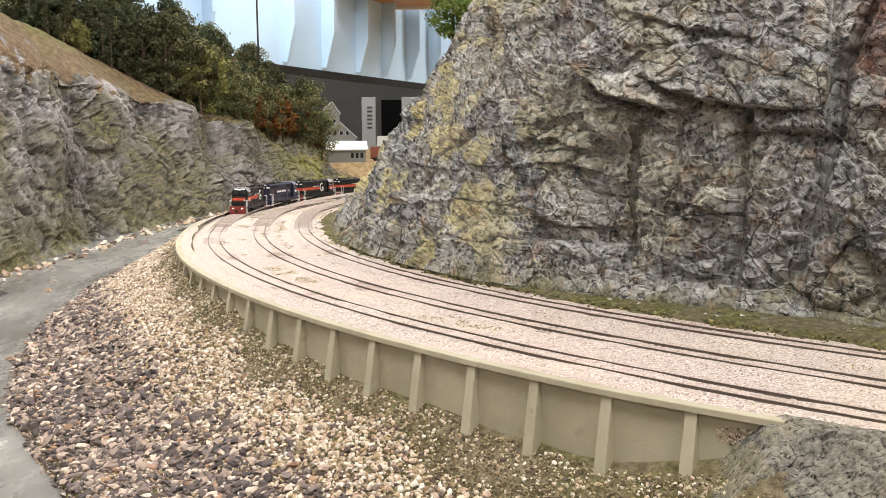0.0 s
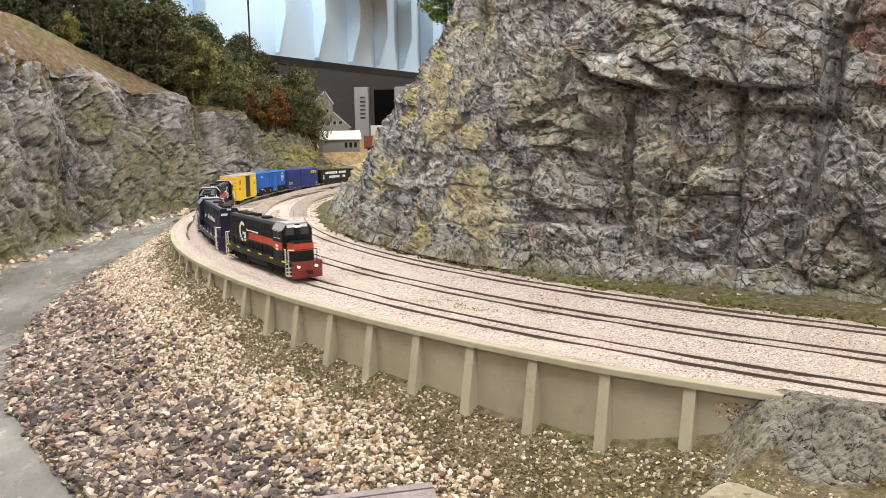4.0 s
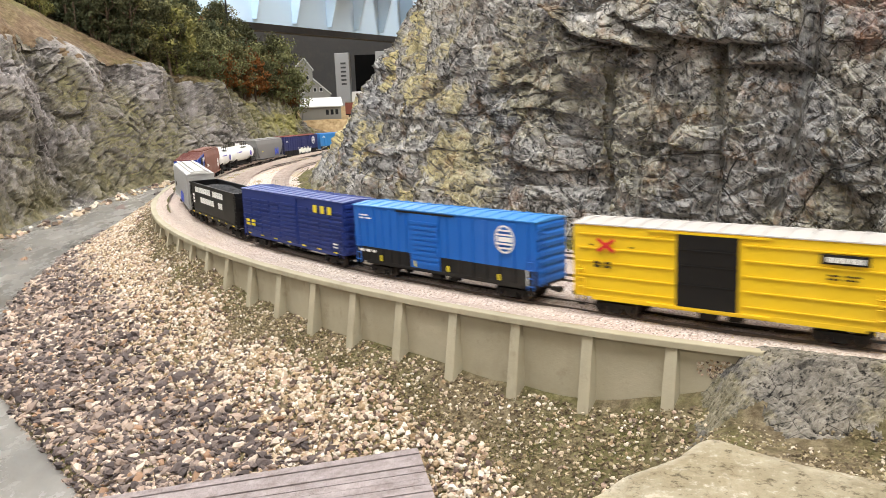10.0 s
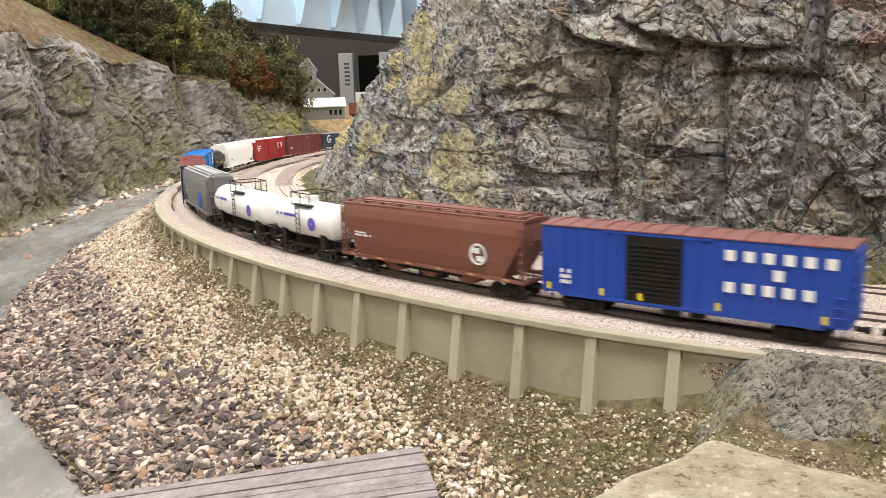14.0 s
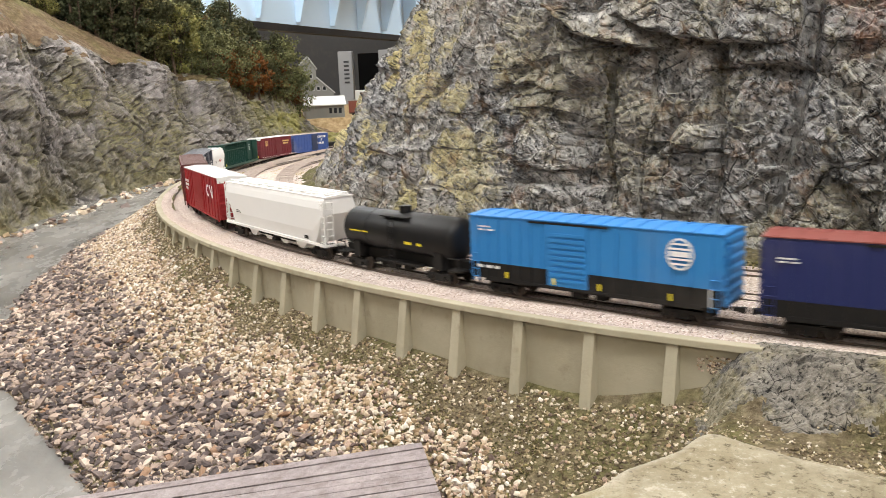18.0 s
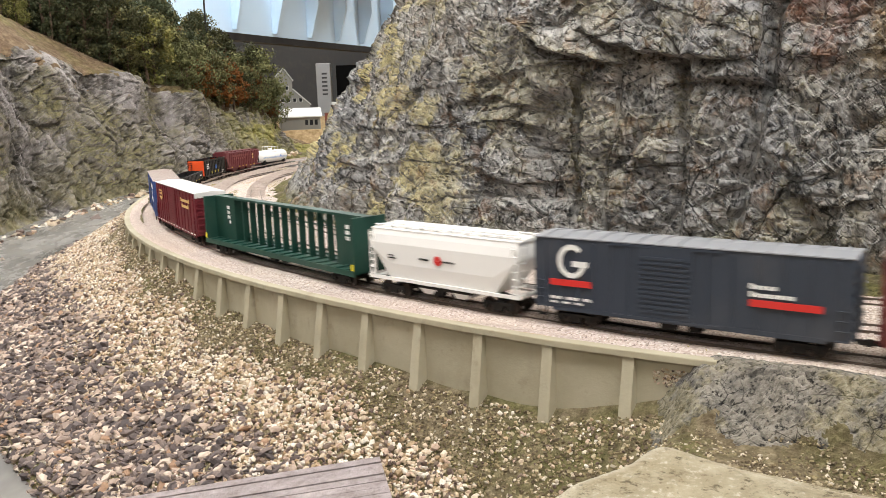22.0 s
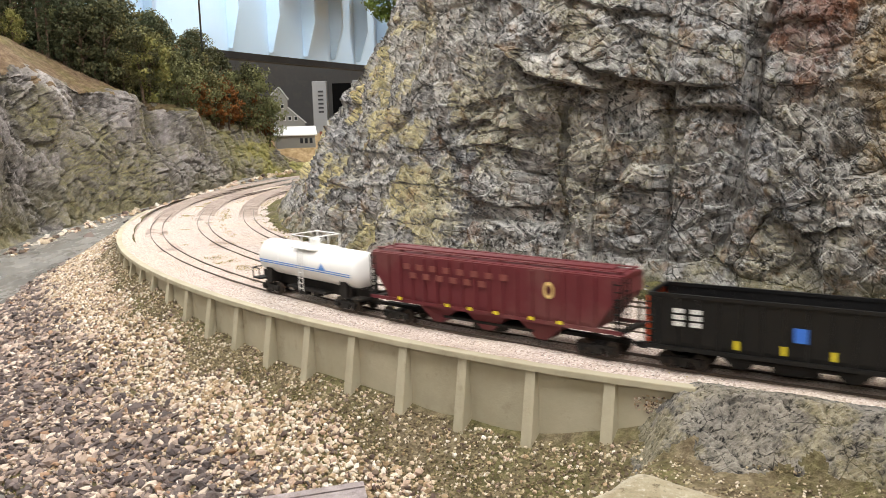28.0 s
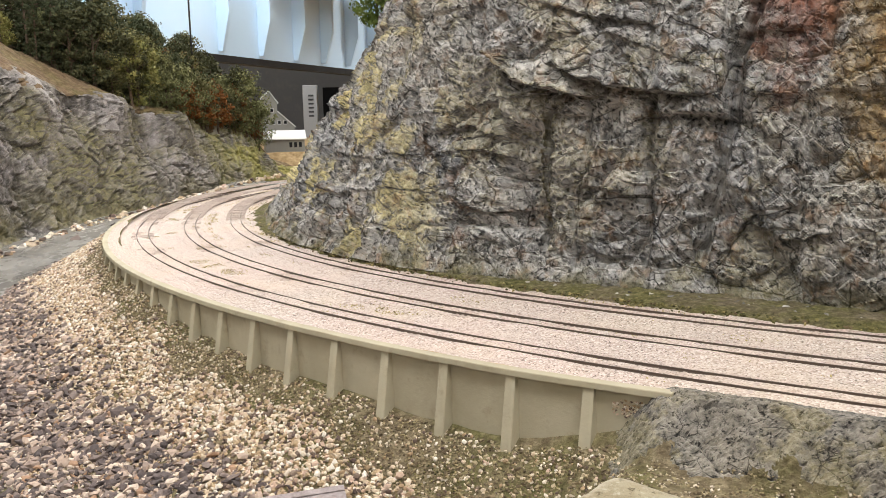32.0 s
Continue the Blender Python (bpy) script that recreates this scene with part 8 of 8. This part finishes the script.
def toe_clutter():
    """Talus and moss between the inner track and the cliff."""
    rng = random.Random(12)
    rocks, moss = ([], []), ([], [])
    for _ in range(12000):
        s, o = rng.uniform(-1.5, 0.9), rng.uniform(-0.235, -0.158)
        p = on_line(s, o)
        hide = smooth(-0.16, -0.178, o + 0.012 * noise.noise((s * 22, o * 22, 0))) * smooth(-0.05, -0.5, s)
        if rng.random() < hide * 0.85 + 0.06:
            d = rng.uniform(0.0005, 0.0018)
            moss[0].append((p.x, p.y, p.z + BED_Z + d * 0.1)), moss[1].append(d)
        if o < -0.19 and s < 0.02 and rng.random() < 0.3:
            d = rng.uniform(0.001, 0.0036)
            rocks[0].append((p.x, p.y, p.z + BED_Z + d * 0.3)), rocks[1].append(d)
    for _ in range(9000):
        s, o = rng.uniform(-1.025, -0.7), rng.uniform(0.05, 0.12)
        if noise.noise((s * 16, o * 16, 7)) > 0.05:
            p, d = on_line(s, o), rng.uniform(0.0003, 0.0009)
            moss[0].append((p.x, p.y, bank_z(s, o) + 0.0004)), moss[1].append(d)
    weeds = ([], [])
    for _ in range(26000):
        t = rng.choice((-0.034, -0.103, -0.034, -0.16, 0.0, -0.0677))
        s, o = rng.uniform(-1.45, 1.0), t + rng.gauss(0, 0.009)
        if noise.noise((s * 7, o * 18, 3)) + 0.5 * noise.noise((s * 30, o * 40, 6)) > 0.2 - 0.06 * smooth(-0.7, -0.2, s):
            p, d = on_line(s, o), rng.uniform(0.0003, 0.0007)
            weeds[0].append((p.x, p.y, p.z + BED_Z - (0.0014 if min(abs(o - k) for k in TRACKS) > 0.02 else 0.0002))), weeds[1].append(d)
    stones("weeds", *weeds, WEEDBIT, "yellow-green and brown specks of ground foam between the tracks", 14, 0.5)
    scab = ([], [])
    for _ in range(150):
        s, dz = -1.05 + max(-0.011, min(0.011, rng.gauss(0, 0.006))), max(-0.005, min(0.005, rng.gauss(0, 0.0028)))
        p, d = on_line(s, wall_off(s) - 0.0022, -0.0155 + dz), rng.uniform(0.0005, 0.0012)
        scab[0].append(tuple(p)), scab[1].append(d)
    stones("plaster_crumbs", *scab, PEBBLE, "grey plaster crumbs stuck to the last wall panel", 15, 0.7)
    stones("talus", *rocks, ROCKBIT, "grey rock chips at the foot of the cliff", 7)
    stones("moss_tufts", *moss, MOSSBIT, "olive and brown ground foam tufts by the track", 8, 0.5)


toe_clutter()

# ---- trees ----
def leaf_mat(name, stops):
    m = material(name, rough=0.8, spec=0.15)
    n = Nodes(m)
    c = n.ramp(n.math("ADD", n.math("MULTIPLY", n.island(), 0.3), n.grey(n.noise(34, 3, 0.6), 0.3, 0.7, 0.0, 0.7)), stops)
    c = n.mix(n.grey(n.rand(), 0, 1, 0.0, 0.9), c, n.mix(1.0, c, (0.75, 0.62, 0.5), "MULTIPLY"))
    n.base(c)
    return m


BARK = soil_mat("bark", [(0.3, (0.05, 0.035, 0.025)), (0.6, (0.14, 0.1, 0.07))], scale=120)
LEAF_DARK = leaf_mat("dark_leaves", [(0.0, (0.027, 0.035, 0.019)), (0.5, (0.068, 0.081, 0.043)), (1.0, (0.135, 0.149, 0.081))])
LEAF_OLIVE = leaf_mat("olive_leaves", [(0.0, (0.054, 0.062, 0.030)), (0.5, (0.135, 0.149, 0.068)), (1.0, (0.270, 0.270, 0.128))])
LEAF_LIGHT = leaf_mat("light_leaves", [(0.0, (0.09, 0.1, 0.03)), (0.5, (0.2, 0.21, 0.07)), (1.0, (0.33, 0.32, 0.13))])
LEAF_RUST = leaf_mat("rust_leaves", [(0.0, (0.1, 0.04, 0.012)), (0.5, (0.2, 0.085, 0.025)), (1.0, (0.28, 0.15, 0.05))])
LEAF_BRIGHT = leaf_mat("bright_leaves", [(0.0, (0.07, 0.13, 0.03)), (0.5, (0.16, 0.26, 0.07)), (1.0, (0.34, 0.42, 0.15))])


def leaves_mesh(name, clumps, per, leaf, mat, seed):
    """Small folded leaf faces round many clump centres (x, y, z, r)."""
    rng = np.random.RandomState(seed)
    c = np.array(clumps)
    n = len(c) * per
    d = rng.normal(size=(n, 3))
    d /= np.linalg.norm(d, axis=1, keepdims=True)
    k = np.repeat(c, per, 0)
    p = k[:, :3] + d * (k[:, 3] * rng.uniform(0.45, 1.05, n))[:, None]
    a = rng.normal(size=(n, 3))
    a /= np.linalg.norm(a, axis=1, keepdims=True)
    face = d + 0.45 * rng.normal(size=(n, 3))
    b = np.cross(a, face)
    b /= np.linalg.norm(b, axis=1, keepdims=True) + 1e-9
    a = np.cross(face, b)
    a /= np.linalg.norm(a, axis=1, keepdims=True) + 1e-9
    s = leaf * rng.uniform(0.6, 1.4, n)[:, None]
    v = np.stack([p - a * s, p + b * s * 0.6, p + a * s, p - b * s * 0.6], 1).reshape(-1, 3)
    f = np.arange(n * 4).reshape(-1, 4)
    me = bpy.data.meshes.new(name)
    me.from_pydata(v.tolist(), [], f.tolist())
    me.materials.append(mat)
    return me


def make_tree(name, height, wide, mat, label, seed, conifer=False):
    rng = random.Random(seed)
    ob = empty(name)
    bm = bmesh.new()
    bmesh.ops.create_cone(bm, cap_ends=True, segments=7, radius1=height * 0.028, radius2=height * 0.006, depth=height * 0.9, matrix=Matrix.Translation((0, 0, height * 0.43)))
    for i in range(9):
        z, a = height * rng.uniform(0.25, 0.8), rng.uniform(0, 6.28)
        r = wide * 0.4 * (1.1 - z / height)
        rod(bm, (0, 0, z), (math.cos(a) * r, math.sin(a) * r, z + height * (0.02 if conifer else 0.14)), height * 0.007, 5)
    part("trunk", bm, BARK, ob)
    clumps = []
    for _ in range(110 if conifer else 62):
        t = rng.random() ** 0.8
        z = height * (0.1 + 0.9 * t)
        if conifer:
            r = wide * 0.5 * (1.02 - t) * rng.uniform(0.5, 1.1)
            size = wide * 0.1 * (1.15 - t)
        else:
            r = wide * 0.5 * math.sin(math.pi * min(1, 0.12 + 0.86 * t)) ** 0.7 * rng.uniform(0.2, 1.12)
            size = wide * rng.uniform(0.09, 0.2)
        a = rng.uniform(0, 6.28)
        clumps.append((math.cos(a) * r, math.sin(a) * r, z, size))
    me = leaves_mesh("crown", clumps, 20 if conifer else 42, 0.0034, mat, seed)
    crown = new("crown", me)
    crown.parent = ob
    return tagged(ob, label, "tree", "trees on the hill")


def plant_trees():
    kinds = [make_tree("conifer_tree", 0.2, 0.085, LEAF_DARK, "dark green model conifer on the wooded hill", 1, True), make_tree("conifer_tree", 0.17, 0.08, LEAF_DARK, "dark green model conifer on the wooded hill", 2, True),
             make_tree("broadleaf_tree", 0.165, 0.12, LEAF_OLIVE, "olive green model tree on the wooded hill", 3), make_tree("broadleaf_tree", 0.14, 0.125, LEAF_OLIVE, "olive green model tree on the wooded hill", 4),
             make_tree("broadleaf_tree", 0.13, 0.1, LEAF_LIGHT, "yellow-green model tree at the wood's edge", 5), make_tree("autumn_tree", 0.12, 0.085, LEAF_RUST, "rust-coloured autumn tree at the wood's edge", 6),
             make_tree("broadleaf_tree", 0.175, 0.11, LEAF_DARK, "dark green model broadleaf on the wooded hill", 7)]
    rng = random.Random(21)
    used = set()
    spots = []
    for u in np.arange(0.44, 0.655, 0.0105):
        low = float(np.interp(u, (0.4, 0.44, 0.47, 0.51, 0.55, 1), (0.85, 0.8, 0.72, 0.54, 0.47, 0.45)))
        for row in range(7):
            v = low + (1 - low) * (row + rng.uniform(-0.45, 0.45)) / 6
            spots.append((u + rng.uniform(-0.004, 0.004), min(1.0, max(low, v)), row))
    for u, v, row in spots:
        p = hill_point(u, v)
        if u < 0.5:
            k = rng.choice((0, 0, 1, 1, 6, 2, 4 if row < 2 else 0))
        elif u < 0.59:
            k = rng.choice((2, 2, 3, 6, 6, 4 if row < 3 else 6, 1, 5 if row < 2 else 6))
        else:
            k = rng.choice((2, 3, 6, 6, 5, 5, 3))
        m = pose(p.x, p.y, p.z - 0.012, rng.uniform(-5, 5), rng.uniform(-5, 5), rng.uniform(0, 360)) @ Matrix.Scale(rng.choice((0.65, 0.8, 0.95, 1.05, 1.2)) * rng.uniform(0.93, 1.07), 4)
        if k not in used:
            used.add(k)
            kinds[k].matrix_world = m
        else:
            ob = copy_thing(kinds[k], m)
            ob.scale = [m.to_scale().x] * 3
    for k, ob in enumerate(kinds):
        if k not in used:
            ob.matrix_world = pose(-1.1, 2.2, 0.3)


plant_trees()
bush = make_tree("bright_bush", 0.1, 0.1, LEAF_BRIGHT, "bright spring-green bush on top of the cliff", 31)
bush.matrix_world = pose(-0.085, 1.2, 0.285) @ Matrix.Scale(0.75, 4)
tagged(bush, group="bushes on the cliff")
bush2 = copy_thing(bush, pose(-0.03, 1.22, 0.345, 0, 0, 80) @ Matrix.Scale(0.75, 4))
bush3 = copy_thing(bush, pose(-0.055, 1.24, 0.31, 0, 0, 200) @ Matrix.Scale(0.75, 4))


# ---- what moves ----
def motions():
    """The train rolls along the outer track; each car stands on its two trucks."""
    times = [0.25 * i for i in range(129)]
    for ob, mid, half, trucks in TRAIN:
        rows, turns = [], ([], [])
        for t in times:
            s = run_at(t) + mid
            a, b = on_line(s - half), on_line(s + half)
            d = a - b
            yaw = math.atan2(d.y, d.x)
            c = (a + b) / 2
            rows.append((t, pose(c.x, c.y, c.z, 0, -math.degrees(math.atan2(d.z, math.hypot(d.x, d.y))), math.degrees(yaw))))
            for k, sign in ((0, -1), (1, 1)):
                turn = heading(s + sign * half) + math.pi - yaw
                turns[k].append((t, (turn + math.pi) % (2 * math.pi) - math.pi))
        walk(ob, rows)
        for k, tr in enumerate(trucks):
            x = half if k == 0 else -half
            walk(tr, [(t, pose(x, 0, 0, 0, 0, math.degrees(v))) for t, v in turns[k][::2]])


motions()
